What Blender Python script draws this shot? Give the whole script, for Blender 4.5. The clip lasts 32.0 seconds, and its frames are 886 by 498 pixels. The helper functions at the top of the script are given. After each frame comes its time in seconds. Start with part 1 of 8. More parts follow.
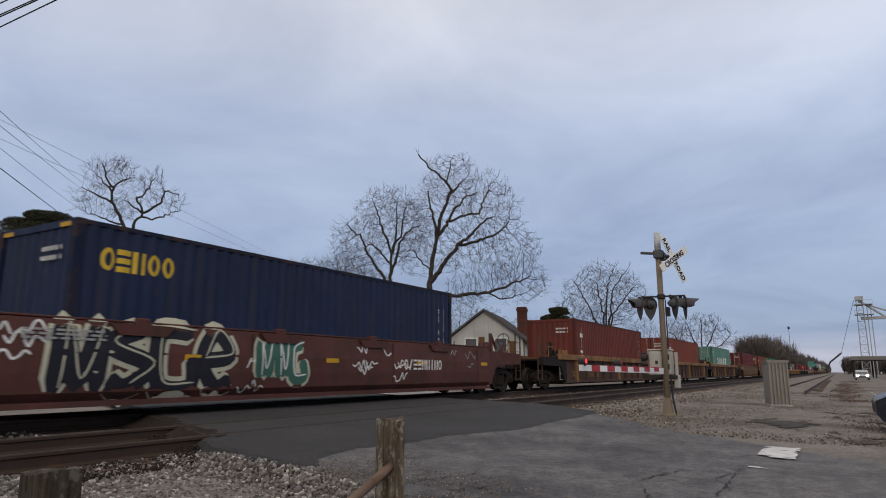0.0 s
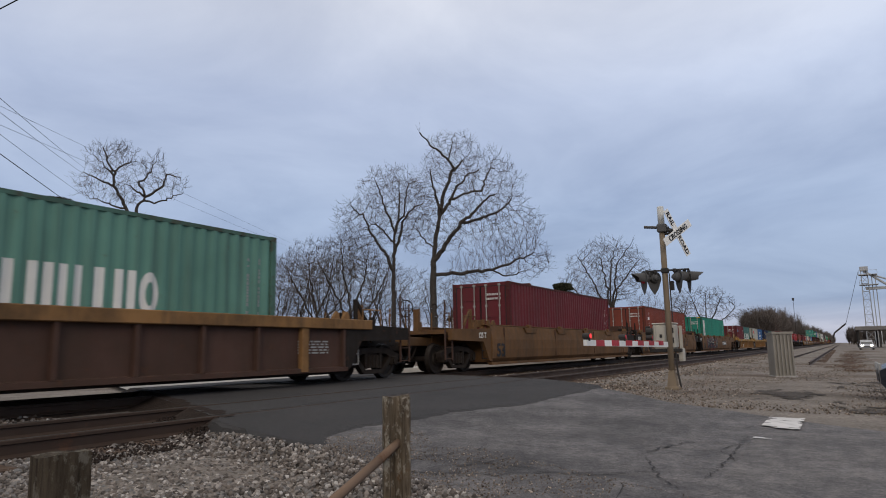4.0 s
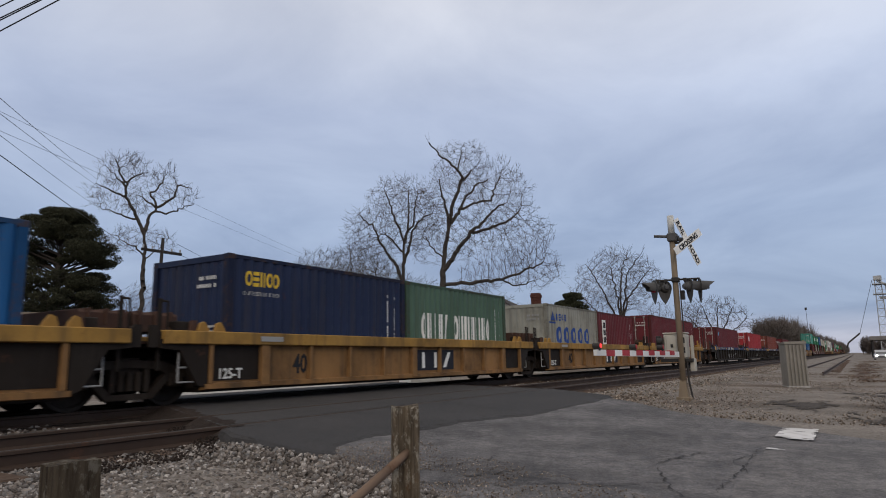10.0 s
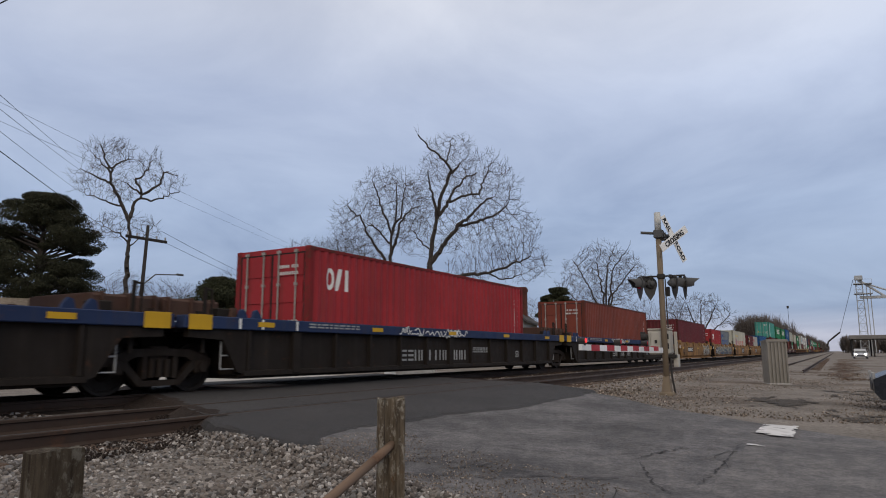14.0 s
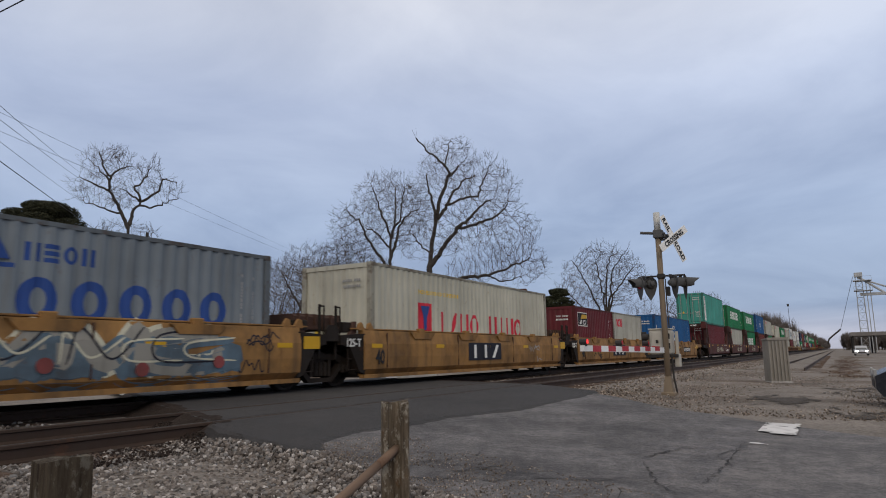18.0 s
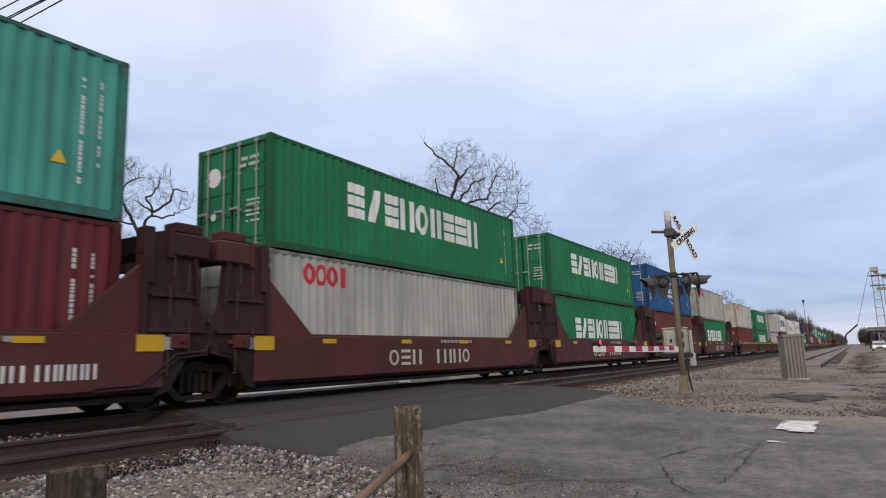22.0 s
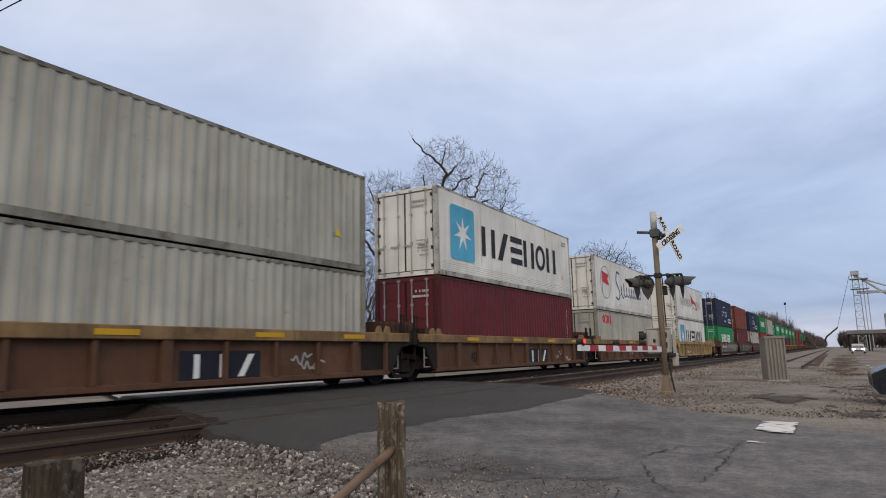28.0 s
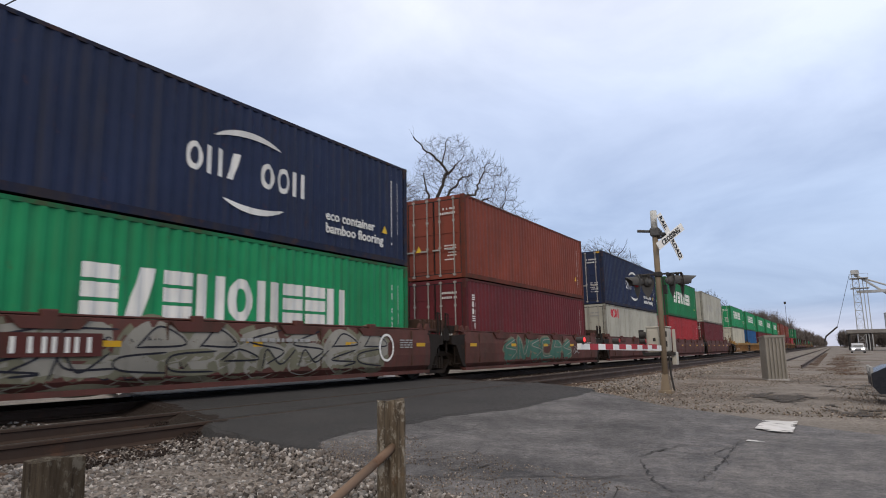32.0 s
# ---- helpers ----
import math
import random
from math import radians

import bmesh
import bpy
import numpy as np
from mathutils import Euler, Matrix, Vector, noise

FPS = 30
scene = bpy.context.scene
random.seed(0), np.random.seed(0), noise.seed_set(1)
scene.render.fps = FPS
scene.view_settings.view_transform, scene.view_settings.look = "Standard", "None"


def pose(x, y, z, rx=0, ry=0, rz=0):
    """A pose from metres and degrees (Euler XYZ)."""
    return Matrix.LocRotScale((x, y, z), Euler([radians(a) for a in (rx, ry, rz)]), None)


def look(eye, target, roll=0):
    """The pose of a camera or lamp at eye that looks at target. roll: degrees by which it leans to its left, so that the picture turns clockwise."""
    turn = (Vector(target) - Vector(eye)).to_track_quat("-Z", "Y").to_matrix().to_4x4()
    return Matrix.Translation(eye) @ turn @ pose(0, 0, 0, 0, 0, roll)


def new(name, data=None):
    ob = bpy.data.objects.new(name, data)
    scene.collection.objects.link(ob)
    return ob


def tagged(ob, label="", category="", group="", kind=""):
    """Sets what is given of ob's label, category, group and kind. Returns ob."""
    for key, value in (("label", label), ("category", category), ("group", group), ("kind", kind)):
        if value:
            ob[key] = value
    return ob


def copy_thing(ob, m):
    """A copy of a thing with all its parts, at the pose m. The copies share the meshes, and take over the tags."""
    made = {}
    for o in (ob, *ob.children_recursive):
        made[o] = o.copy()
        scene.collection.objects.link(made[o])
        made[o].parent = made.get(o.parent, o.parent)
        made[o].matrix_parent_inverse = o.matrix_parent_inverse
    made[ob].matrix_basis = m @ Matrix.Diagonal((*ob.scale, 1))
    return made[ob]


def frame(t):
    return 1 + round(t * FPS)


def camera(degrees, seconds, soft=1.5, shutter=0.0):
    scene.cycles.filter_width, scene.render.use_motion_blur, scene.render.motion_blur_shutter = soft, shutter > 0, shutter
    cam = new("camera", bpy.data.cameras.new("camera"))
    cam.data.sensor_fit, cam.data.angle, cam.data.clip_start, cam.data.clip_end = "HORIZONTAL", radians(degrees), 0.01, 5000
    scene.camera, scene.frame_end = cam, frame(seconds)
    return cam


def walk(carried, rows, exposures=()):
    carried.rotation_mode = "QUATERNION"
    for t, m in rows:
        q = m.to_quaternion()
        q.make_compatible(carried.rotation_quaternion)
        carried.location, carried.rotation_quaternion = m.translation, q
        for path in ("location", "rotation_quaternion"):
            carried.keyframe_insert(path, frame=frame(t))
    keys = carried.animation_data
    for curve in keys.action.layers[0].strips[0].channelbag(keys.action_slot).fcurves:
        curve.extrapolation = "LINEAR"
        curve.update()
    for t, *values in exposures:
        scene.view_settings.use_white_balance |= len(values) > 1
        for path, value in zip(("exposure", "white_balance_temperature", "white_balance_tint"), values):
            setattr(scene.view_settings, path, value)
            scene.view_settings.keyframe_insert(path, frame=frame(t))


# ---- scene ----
EXPO = [(0.0, -0.05), (3.5, 0.0), (6.0, 0.07), (9.0, -0.04), (14.5, -0.02), (20.5, 0.0), (22.0, 0.42), (24.0, 0.32), (25.0, 0.2), (27.5, 0.2), (29.0, 0.22), (30.0, 0.17), (31.0, 0.14), (32.0, 0.38)]
# The camera: held nearly still beside the crossing, its aim drifting a little.
cam = camera(68.26, 32.0, soft=1.0, shutter=0.1)
walk(cam, [
    (0.0, pose(-0.007, 0.001, 0.744, 100.643, -0.043, -59.293)),
    (0.5, pose(-0.008, -0.000, 0.744, 100.492, 0.161, -59.156)),
    (1.0, pose(-0.002, -0.005, 0.744, 100.295, 0.773, -58.902)),
    (1.5, pose(0.000, -0.004, 0.742, 100.095, 0.933, -58.906)),
    (2.0, pose(0.001, 0.004, 0.746, 99.784, 0.971, -58.938)),
    (2.5, pose(0.002, 0.003, 0.746, 99.453, 0.985, -58.983)),
    (3.0, pose(0.003, 0.001, 0.745, 99.148, 1.088, -58.973)),
    (3.5, pose(-0.000, -0.000, 0.744, 98.847, 0.951, -58.908)),
    (5.5, pose(0.010, -0.005, 0.745, 98.536, 1.309, -58.489)),
    (6.0, pose(0.004, -0.004, 0.746, 98.952, 1.315, -58.186)),
    (6.5, pose(0.002, -0.007, 0.742, 99.470, 1.144, -57.927)),
    (7.0, pose(0.004, 0.002, 0.741, 99.781, 1.031, -57.858)),
    (7.5, pose(0.003, 0.004, 0.742, 99.820, 1.017, -57.765)),
    (8.0, pose(0.004, 0.006, 0.741, 99.704, 0.881, -57.809)),
    (8.5, pose(0.008, 0.004, 0.739, 99.537, 0.667, -57.882)),
    (9.0, pose(0.013, 0.001, 0.741, 99.353, 0.545, -57.942)),
    (9.5, pose(0.008, -0.001, 0.740, 99.365, 0.808, -57.988)),
    (10.0, pose(0.003, -0.006, 0.740, 99.605, 0.968, -57.976)),
    (10.5, pose(-0.002, -0.007, 0.740, 99.993, 1.031, -58.020)),
    (11.0, pose(-0.007, -0.002, 0.742, 100.277, 0.515, -58.168)),
    (11.5, pose(-0.004, 0.004, 0.742, 100.197, 0.165, -58.323)),
    (12.0, pose(-0.002, 0.002, 0.738, 100.017, 0.345, -58.560)),
    (12.5, pose(0.007, -0.001, 0.741, 99.708, 0.530, -58.715)),
    (13.0, pose(0.007, -0.004, 0.739, 99.441, 0.570, -58.867)),
    (13.5, pose(0.012, 0.002, 0.739, 99.175, 0.366, -59.068)),
    (14.0, pose(0.001, 0.005, 0.741, 98.947, 0.124, -59.257)),
    (14.5, pose(0.005, 0.004, 0.740, 98.858, 0.439, -59.237)),
    (16.5, pose(-0.006, 0.001, 0.742, 99.356, 1.426, -58.991)),
    (17.0, pose(-0.009, 0.013, 0.740, 99.411, 0.992, -59.154)),
    (17.5, pose(-0.011, 0.012, 0.738, 99.341, 0.876, -59.225)),
    (18.0, pose(-0.016, 0.010, 0.743, 99.195, 0.936, -59.183)),
    (18.5, pose(-0.010, 0.005, 0.743, 99.074, 0.982, -59.141)),
    (19.0, pose(-0.004, 0.009, 0.746, 99.056, 0.752, -59.113)),
    (19.5, pose(-0.006, 0.003, 0.745, 99.089, 0.659, -59.127)),
    (20.0, pose(-0.013, 0.009, 0.742, 99.115, 0.612, -59.185)),
    (20.5, pose(-0.011, 0.006, 0.742, 99.114, 0.620, -59.125)),
    (21.0, pose(-0.014, 0.004, 0.745, 99.066, 1.001, -58.948)),
    (21.5, pose(-0.004, 0.004, 0.741, 99.225, 1.572, -58.551)),
    (22.0, pose(-0.008, 0.002, 0.743, 99.534, 2.046, -58.038)),
    (22.5, pose(-0.012, -0.001, 0.741, 100.122, 2.517, -57.632)),
    (23.0, pose(-0.010, 0.000, 0.740, 100.744, 2.206, -57.597)),
    (23.5, pose(-0.007, 0.002, 0.741, 101.225, 1.921, -57.774)),
    (24.0, pose(-0.004, 0.003, 0.741, 101.389, 1.531, -58.022)),
    (24.5, pose(-0.011, -0.001, 0.740, 101.358, 1.477, -58.261)),
    (25.0, pose(-0.002, -0.000, 0.740, 101.104, 1.266, -58.578)),
    (25.5, pose(0.003, -0.000, 0.741, 100.816, 1.174, -58.862)),
    (27.5, pose(0.006, 0.007, 0.740, 99.345, 1.090, -59.445)),
    (28.0, pose(-0.002, 0.004, 0.740, 99.243, 1.281, -59.356)),
    (28.5, pose(-0.003, 0.005, 0.738, 99.193, 1.311, -59.236)),
    (29.0, pose(-0.004, 0.004, 0.738, 99.181, 1.425, -59.170)),
    (29.5, pose(0.001, 0.006, 0.742, 99.141, 1.336, -59.138)),
    (30.0, pose(0.003, 0.000, 0.739, 99.149, 1.233, -59.190)),
    (30.5, pose(-0.005, 0.006, 0.744, 99.129, 0.988, -59.247)),
    (31.0, pose(-0.014, 0.003, 0.738, 99.211, 1.027, -59.309)),
    (31.5, pose(-0.005, 0.013, 0.741, 99.160, 1.039, -59.378)),
    (32.0, pose(-0.003, 0.005, 0.743, 99.071, 1.096, -59.371)),
], exposures=EXPO)

# World: an overcast winter sky, and one weak, wide, warm sun low on the left.
SUN_EL, SUN_AZ = 20.0, 200.0
world = bpy.data.worlds.new("overcast_sky")
scene.world = world
world.use_nodes = True
wn, wl = world.node_tree.nodes, world.node_tree.links
wn.clear()

w_out = wn.new("ShaderNodeOutputWorld")
w_bg = wn.new("ShaderNodeBackground")
w_sky = wn.new("ShaderNodeTexSky")
w_sky.sky_type, w_sky.sun_disc = "NISHITA", False
w_sky.sun_elevation, w_sky.sun_rotation = radians(SUN_EL), radians(270.0)
w_sky.air_density, w_sky.dust_density = 1.0, 2.0
w_tc = wn.new("ShaderNodeTexCoord")
w_sep = wn.new("ShaderNodeSeparateXYZ")
wl.new(w_tc.outputs["Generated"], w_sep.inputs[0])
# cloud deck seen at a height: divide by the upward part, so that the bands run together at the horizon
w_add = wn.new("ShaderNodeMath"); w_add.operation = "ADD"; w_add.inputs[1].default_value = 0.16
wl.new(w_sep.outputs["Z"], w_add.inputs[0])
w_dx = wn.new("ShaderNodeMath"); w_dx.operation = "DIVIDE"
w_dy = wn.new("ShaderNodeMath"); w_dy.operation = "DIVIDE"
wl.new(w_sep.outputs["X"], w_dx.inputs[0]); wl.new(w_add.outputs[0], w_dx.inputs[1])
wl.new(w_sep.outputs["Y"], w_dy.inputs[0]); wl.new(w_add.outputs[0], w_dy.inputs[1])
w_com = wn.new("ShaderNodeCombineXYZ")
wl.new(w_dx.outputs[0], w_com.inputs[0]); wl.new(w_dy.outputs[0], w_com.inputs[1])
w_n1 = wn.new("ShaderNodeTexNoise")
w_n1.inputs["Scale"].default_value, w_n1.inputs["Detail"].default_value = 1.0, 8.0
w_n1.inputs["Roughness"].default_value, w_n1.inputs["Distortion"].default_value = 0.56, 0.5
wl.new(w_com.outputs[0], w_n1.inputs["Vector"])
w_el = wn.new("ShaderNodeValToRGB")
cr = w_el.color_ramp
cr.elements[0].position, cr.elements[0].color = 0.0, (0.43, 0.44, 0.53, 1)
cr.elements[1].position, cr.elements[1].color = 1.0, (0.97, 0.89, 0.81, 1)
for pos, col in ((0.025, (0.37, 0.40, 0.515, 1)), (0.06, (0.28, 0.355, 0.51, 1)), (0.2, (0.325, 0.405, 0.575, 1)), (0.36, (0.455, 0.52, 0.68, 1)), (0.58, (0.60, 0.615, 0.68, 1)), (0.78, (0.84, 0.79, 0.755, 1))):
    e = cr.elements.new(pos)
    e.color = col
wl.new(w_sep.outputs["Z"], w_el.inputs[0])
w_cr = wn.new("ShaderNodeValToRGB")
w_cr.color_ramp.elements[0].position, w_cr.color_ramp.elements[0].color = 0.32, (0.83, 0.85, 0.885, 1)
w_cr.color_ramp.elements[1].position, w_cr.color_ramp.elements[1].color = 0.70, (1.24, 1.215, 1.16, 1)
wl.new(w_n1.outputs["Fac"], w_cr.inputs[0])
w_mul = wn.new("ShaderNodeMix"); w_mul.data_type, w_mul.blend_type = "RGBA", "MULTIPLY"
w_mul.inputs["Factor"].default_value = 1.0
wl.new(w_el.outputs[0], w_mul.inputs["A"]); wl.new(w_cr.outputs[0], w_mul.inputs["B"])
w_scl = wn.new("ShaderNodeMix"); w_scl.data_type, w_scl.blend_type = "RGBA", "MULTIPLY"
w_scl.inputs["Factor"].default_value = 1.0
w_scl.inputs["B"].default_value = (0.08, 0.08, 0.08, 1)
wl.new(w_sky.outputs[0], w_scl.inputs["A"])
w_mix = wn.new("ShaderNodeMix"); w_mix.data_type = "RGBA"
w_mix.inputs["Factor"].default_value = 0.93
wl.new(w_scl.outputs["Result"], w_mix.inputs["A"]); wl.new(w_mul.outputs["Result"], w_mix.inputs["B"])
wl.new(w_mix.outputs["Result"], w_bg.inputs["Color"])
w_bg.inputs["Strength"].default_value = 1.16
wl.new(w_bg.outputs[0], w_out.inputs[0])

sun = new("sun", bpy.data.lights.new("sun", "SUN"))
sun.data.energy, sun.data.angle, sun.data.color = 0.72, radians(18), (1.0, 0.84, 0.66)
sun.matrix_world = look((-38, -21, 16), (0, 0, 0))

# ---- materials ----
def mat_base(name):
    m = bpy.data.materials.new(name)
    m.use_nodes = True
    nt = m.node_tree
    return m, nt, nt.nodes["Principled BSDF"]


def noise_node(nt, scale, detail=4.0, coord="Object", stretch=None, rough=0.55):
    tc = nt.nodes.new("ShaderNodeTexCoord")
    n = nt.nodes.new("ShaderNodeTexNoise")
    n.inputs["Scale"].default_value, n.inputs["Detail"].default_value, n.inputs["Roughness"].default_value = scale, detail, rough
    if stretch:
        mp = nt.nodes.new("ShaderNodeMapping")
        mp.inputs["Scale"].default_value = stretch
        nt.links.new(tc.outputs[coord], mp.inputs[0])
        nt.links.new(mp.outputs[0], n.inputs["Vector"])
    else:
        nt.links.new(tc.outputs[coord], n.inputs["Vector"])
    return n


def ramp(nt, src, a, b, ca, cb):
    r = nt.nodes.new("ShaderNodeValToRGB")
    e = r.color_ramp.elements
    e[0].position, e[0].color, e[1].position, e[1].color = a, ca, b, cb
    nt.links.new(src, r.inputs[0])
    return r.outputs[0]


def mixc(nt, fac, a, b, mode="MIX"):
    n = nt.nodes.new("ShaderNodeMix")
    n.data_type, n.blend_type = "RGBA", mode
    for key, v in (("Factor", fac), ("A", a), ("B", b)):
        if isinstance(v, (int, float, tuple)):
            n.inputs[key].default_value = v
        else:
            nt.links.new(v, n.inputs[key])
    return n.outputs["Result"]


def bump(nt, b, src, strength, dist):
    n = nt.nodes.new("ShaderNodeBump")
    n.inputs["Strength"].default_value, n.inputs["Distance"].default_value = strength, dist
    nt.links.new(src, n.inputs["Height"])
    nt.links.new(n.outputs[0], b.inputs["Normal"])


def rgba(c):
    return (*c, 1.0)


def scl(c, k):
    return tuple(min(1.0, v * k) for v in c)


WHITE4, BLACK4 = (1, 1, 1, 1), (0, 0, 0, 1)


def paint(name, col, rough=0.55, rust=0.4, grime=0.55, rustcol=(0.11, 0.05, 0.028), metal=0.0):
    """Weathered paint on steel: two scales of fading, streaks of dirt running down, spots of rust."""
    m, nt, b = mat_base(name)
    big = noise_node(nt, 0.55, 3)
    fade = ramp(nt, big.outputs["Fac"], 0.3, 0.75, rgba(scl(col, 0.74)), rgba(scl(col, 1.08)))
    streak = noise_node(nt, 1.0, 4, stretch=(5.0, 5.0, 0.35))
    sfac = ramp(nt, streak.outputs["Fac"], 0.5, 0.85, BLACK4, (grime, grime, grime, 1))
    c1 = mixc(nt, sfac, fade, (0.05, 0.042, 0.034, 1))
    fine = noise_node(nt, 3.0, 8, rough=0.7)
    rfac = ramp(nt, fine.outputs["Fac"], *((0.60, 0.70) if rust < 0.62 else (0.52, 0.64)), BLACK4, (rust, rust, rust, 1))
    if grime >= 0.6:
        blot = noise_node(nt, 0.8, 7, stretch=(1.0, 1.0, 0.8), rough=0.65)
        bf = ramp(nt, blot.outputs["Fac"], 0.44, 0.72, BLACK4, (grime, grime, grime, 1))
        c1 = mixc(nt, bf, c1, (0.043, 0.030, 0.020, 1))
    c2 = mixc(nt, rfac, c1, rgba(rustcol))
    nt.links.new(c2, b.inputs["Base Color"])
    rg = ramp(nt, fine.outputs["Fac"], 0.3, 0.8, (rough - 0.1,) * 3 + (1,), (min(1, rough + 0.25),) * 3 + (1,))
    nt.links.new(rg, b.inputs["Roughness"])
    b.inputs["Metallic"].default_value = metal
    b.inputs["Specular IOR Level"].default_value = 0.2
    bump(nt, b, fine.outputs["Fac"], 0.12, 0.01)
    return m


def rough_mat(name, ca, cb, scale, rough=0.9, bstr=0.4, bdist=0.03, coord="Object", detail=8, stretch=None, scale2=0.4):
    """A plain rough stuff with colour varied at two scales."""
    m, nt, b = mat_base(name)
    n = noise_node(nt, scale, detail, coord, stretch, 0.65)
    n2 = noise_node(nt, scale2, 3, coord)
    c = ramp(nt, n.outputs["Fac"], 0.32, 0.7, rgba(ca), rgba(cb))
    g = ramp(nt, n2.outputs["Fac"], 0.3, 0.7, (0.78, 0.78, 0.78, 1), (1.15, 1.15, 1.15, 1))
    c = mixc(nt, 1.0, c, g, "MULTIPLY")
    nt.links.new(c, b.inputs["Base Color"])
    b.inputs["Roughness"].default_value = rough
    b.inputs["Specular IOR Level"].default_value = 0.12
    bump(nt, b, n.outputs["Fac"], bstr, bdist)
    return m


def post_mat(name, k):
    """Old post wood: drawn-out grain, flakes of pale crust, brown stains."""
    m, nt, b = mat_base(name)
    g = noise_node(nt, 7, 8, stretch=(5, 5, 0.5), rough=0.65)
    c = ramp(nt, g.outputs["Fac"], 0.34, 0.68, rgba(scl((0.045, 0.034, 0.024), k)), rgba(scl((0.17, 0.135, 0.095), k)))
    fl = noise_node(nt, 22, 8, stretch=(1, 1, 0.55), rough=0.75)
    f = ramp(nt, fl.outputs["Fac"], 0.52, 0.60, BLACK4, (0.75, 0.75, 0.75, 1))
    c = mixc(nt, f, c, rgba(scl((0.30, 0.275, 0.225), k)))
    st = noise_node(nt, 9, 5, stretch=(1, 1, 0.7))
    f2 = ramp(nt, st.outputs["Fac"], 0.60, 0.68, BLACK4, (0.8, 0.8, 0.8, 1))
    c = mixc(nt, f2, c, rgba(scl((0.10, 0.055, 0.025), k)))
    nt.links.new(c, b.inputs["Base Color"])
    b.inputs["Roughness"].default_value = 0.9
    b.inputs["Specular IOR Level"].default_value = 0.12
    bump(nt, b, fl.outputs["Fac"], 0.9, 0.012)
    return m


# container paints
P = {
    "navy": paint("navy_paint", (0.016, 0.026, 0.066)),
    "cobalt": paint("blue_paint", (0.014, 0.096, 0.260)),
    "rust_red": paint("rust_red_paint", (0.21, 0.050, 0.030)),
    "maroon": paint("maroon_paint", (0.135, 0.022, 0.026)),
    "red": paint("red_paint", (0.36, 0.030, 0.035)),
    "brown_red": paint("brown_red_paint", (0.155, 0.035, 0.024)),
    "pale_green": paint("pale_green_paint", (0.125, 0.27, 0.215)),
    "sea_green": paint("sea_green_paint", (0.025, 0.235, 0.165)),
    "turquoise": paint("turquoise_paint", (0.07, 0.33, 0.265)),
    "teal": paint("teal_paint", (0.050, 0.160, 0.140)),
    "grey_green": paint("grey_green_paint", (0.085, 0.15, 0.105)),
    "green": paint("green_paint", (0.012, 0.19, 0.070)),
    "bright_green": paint("bright_green_paint", (0.016, 0.27, 0.105)),
    "cream": paint("cream_paint", (0.52, 0.505, 0.41), grime=0.4),
    "pale_grey": paint("pale_grey_paint", (0.44, 0.435, 0.37), grime=0.46),
    "blue_grey": paint("blue_grey_paint", (0.20, 0.232, 0.255)),
    "dull_grey": paint("dull_grey_paint", (0.335, 0.335, 0.285), grime=0.6),
    "white": paint("white_paint", (0.80, 0.79, 0.72), rust=0.15, grime=0.22),
    # wagon paints
    "w_brown": paint("brown_wagon_paint", (0.085, 0.046, 0.034), 0.75, 0.5, 0.6),
    "w_ochre": paint("ochre_wagon_paint", (0.34, 0.18, 0.060), 0.7, 0.45, 0.75),
    "w_ochre2": paint("worn_ochre_wagon_paint", (0.29, 0.155, 0.060), 0.75, 0.5, 0.85),
    "w_yellow": paint("yellow_wagon_paint", (0.40, 0.225, 0.055), 0.7, 0.5, 0.75),
    "w_straw": paint("straw_wagon_paint", (0.43, 0.30, 0.135), 0.75, 0.5, 0.8),
    "w_tan": paint("faded_tan_wagon_paint", (0.30, 0.19, 0.09), 0.75, 0.5, 0.85),
    "w_rust": paint("rusty_brown_wagon_paint", (0.135, 0.068, 0.040), 0.75, 0.75, 0.75),
    "w_umber": paint("umber_wagon_paint", (0.155, 0.080, 0.033), 0.75, 0.45, 0.6),
    "w_black": paint("sooty_wagon_paint", (0.020, 0.0152, 0.0122), 0.8, 0.35, 0.4),
    "w_blue": paint("blue_wagon_paint", (0.022, 0.038, 0.095), 0.7, 0.35, 0.5),
    "w_oxide": paint("red_oxide_wagon_paint", (0.098, 0.030, 0.027), 0.75, 0.4, 0.65),
    "w_soot": paint("sooty_oxide_wagon_paint", (0.045, 0.020, 0.017), 0.8, 0.4, 0.5),
    "w_oxide2": paint("dull_oxide_wagon_paint", (0.115, 0.044, 0.037), 0.75, 0.45, 0.65),
}
# the same paints, chipped and rusted, on corner posts and castings
WORN = {}


def worn(key):
    if key not in WORN:
        src = [e for e in P[key].node_tree.nodes if e.type == "VALTORGB"][0].color_ramp.elements[1].color
        WORN[key] = paint(P[key].name + "_chipped", scl(tuple(src)[:3], 0.62), 0.75, 0.65, 0.8, (0.075, 0.042, 0.028))
    return WORN[key]


M_steel = paint("dirty_steel", (0.024, 0.0170, 0.0128), 0.8, 0.5, 0.5)
M_wheel = paint("wheel_steel", (0.028, 0.022, 0.018), 0.6, 0.4, 0.4, metal=0.2)
M_rod = paint("galvanised_rod", (0.36, 0.35, 0.32), 0.5, 0.2, 0.3)
M_gasket = paint("dark_gasket", (0.03, 0.03, 0.03), 0.7, 0.1, 0.2)
M_yellow = paint("reflective_yellow", (0.62, 0.36, 0.02), 0.45, 0.1, 0.25)
M_lwhite = paint("white_marking", (0.78, 0.78, 0.74), 0.6, 0.1, 0.25)
M_barwhite = paint("worn_road_paint", (0.60, 0.59, 0.58), 0.7, 0.1, 0.5)
M_lblue = paint("blue_marking", (0.03, 0.075, 0.27), 0.6, 0.1, 0.2)
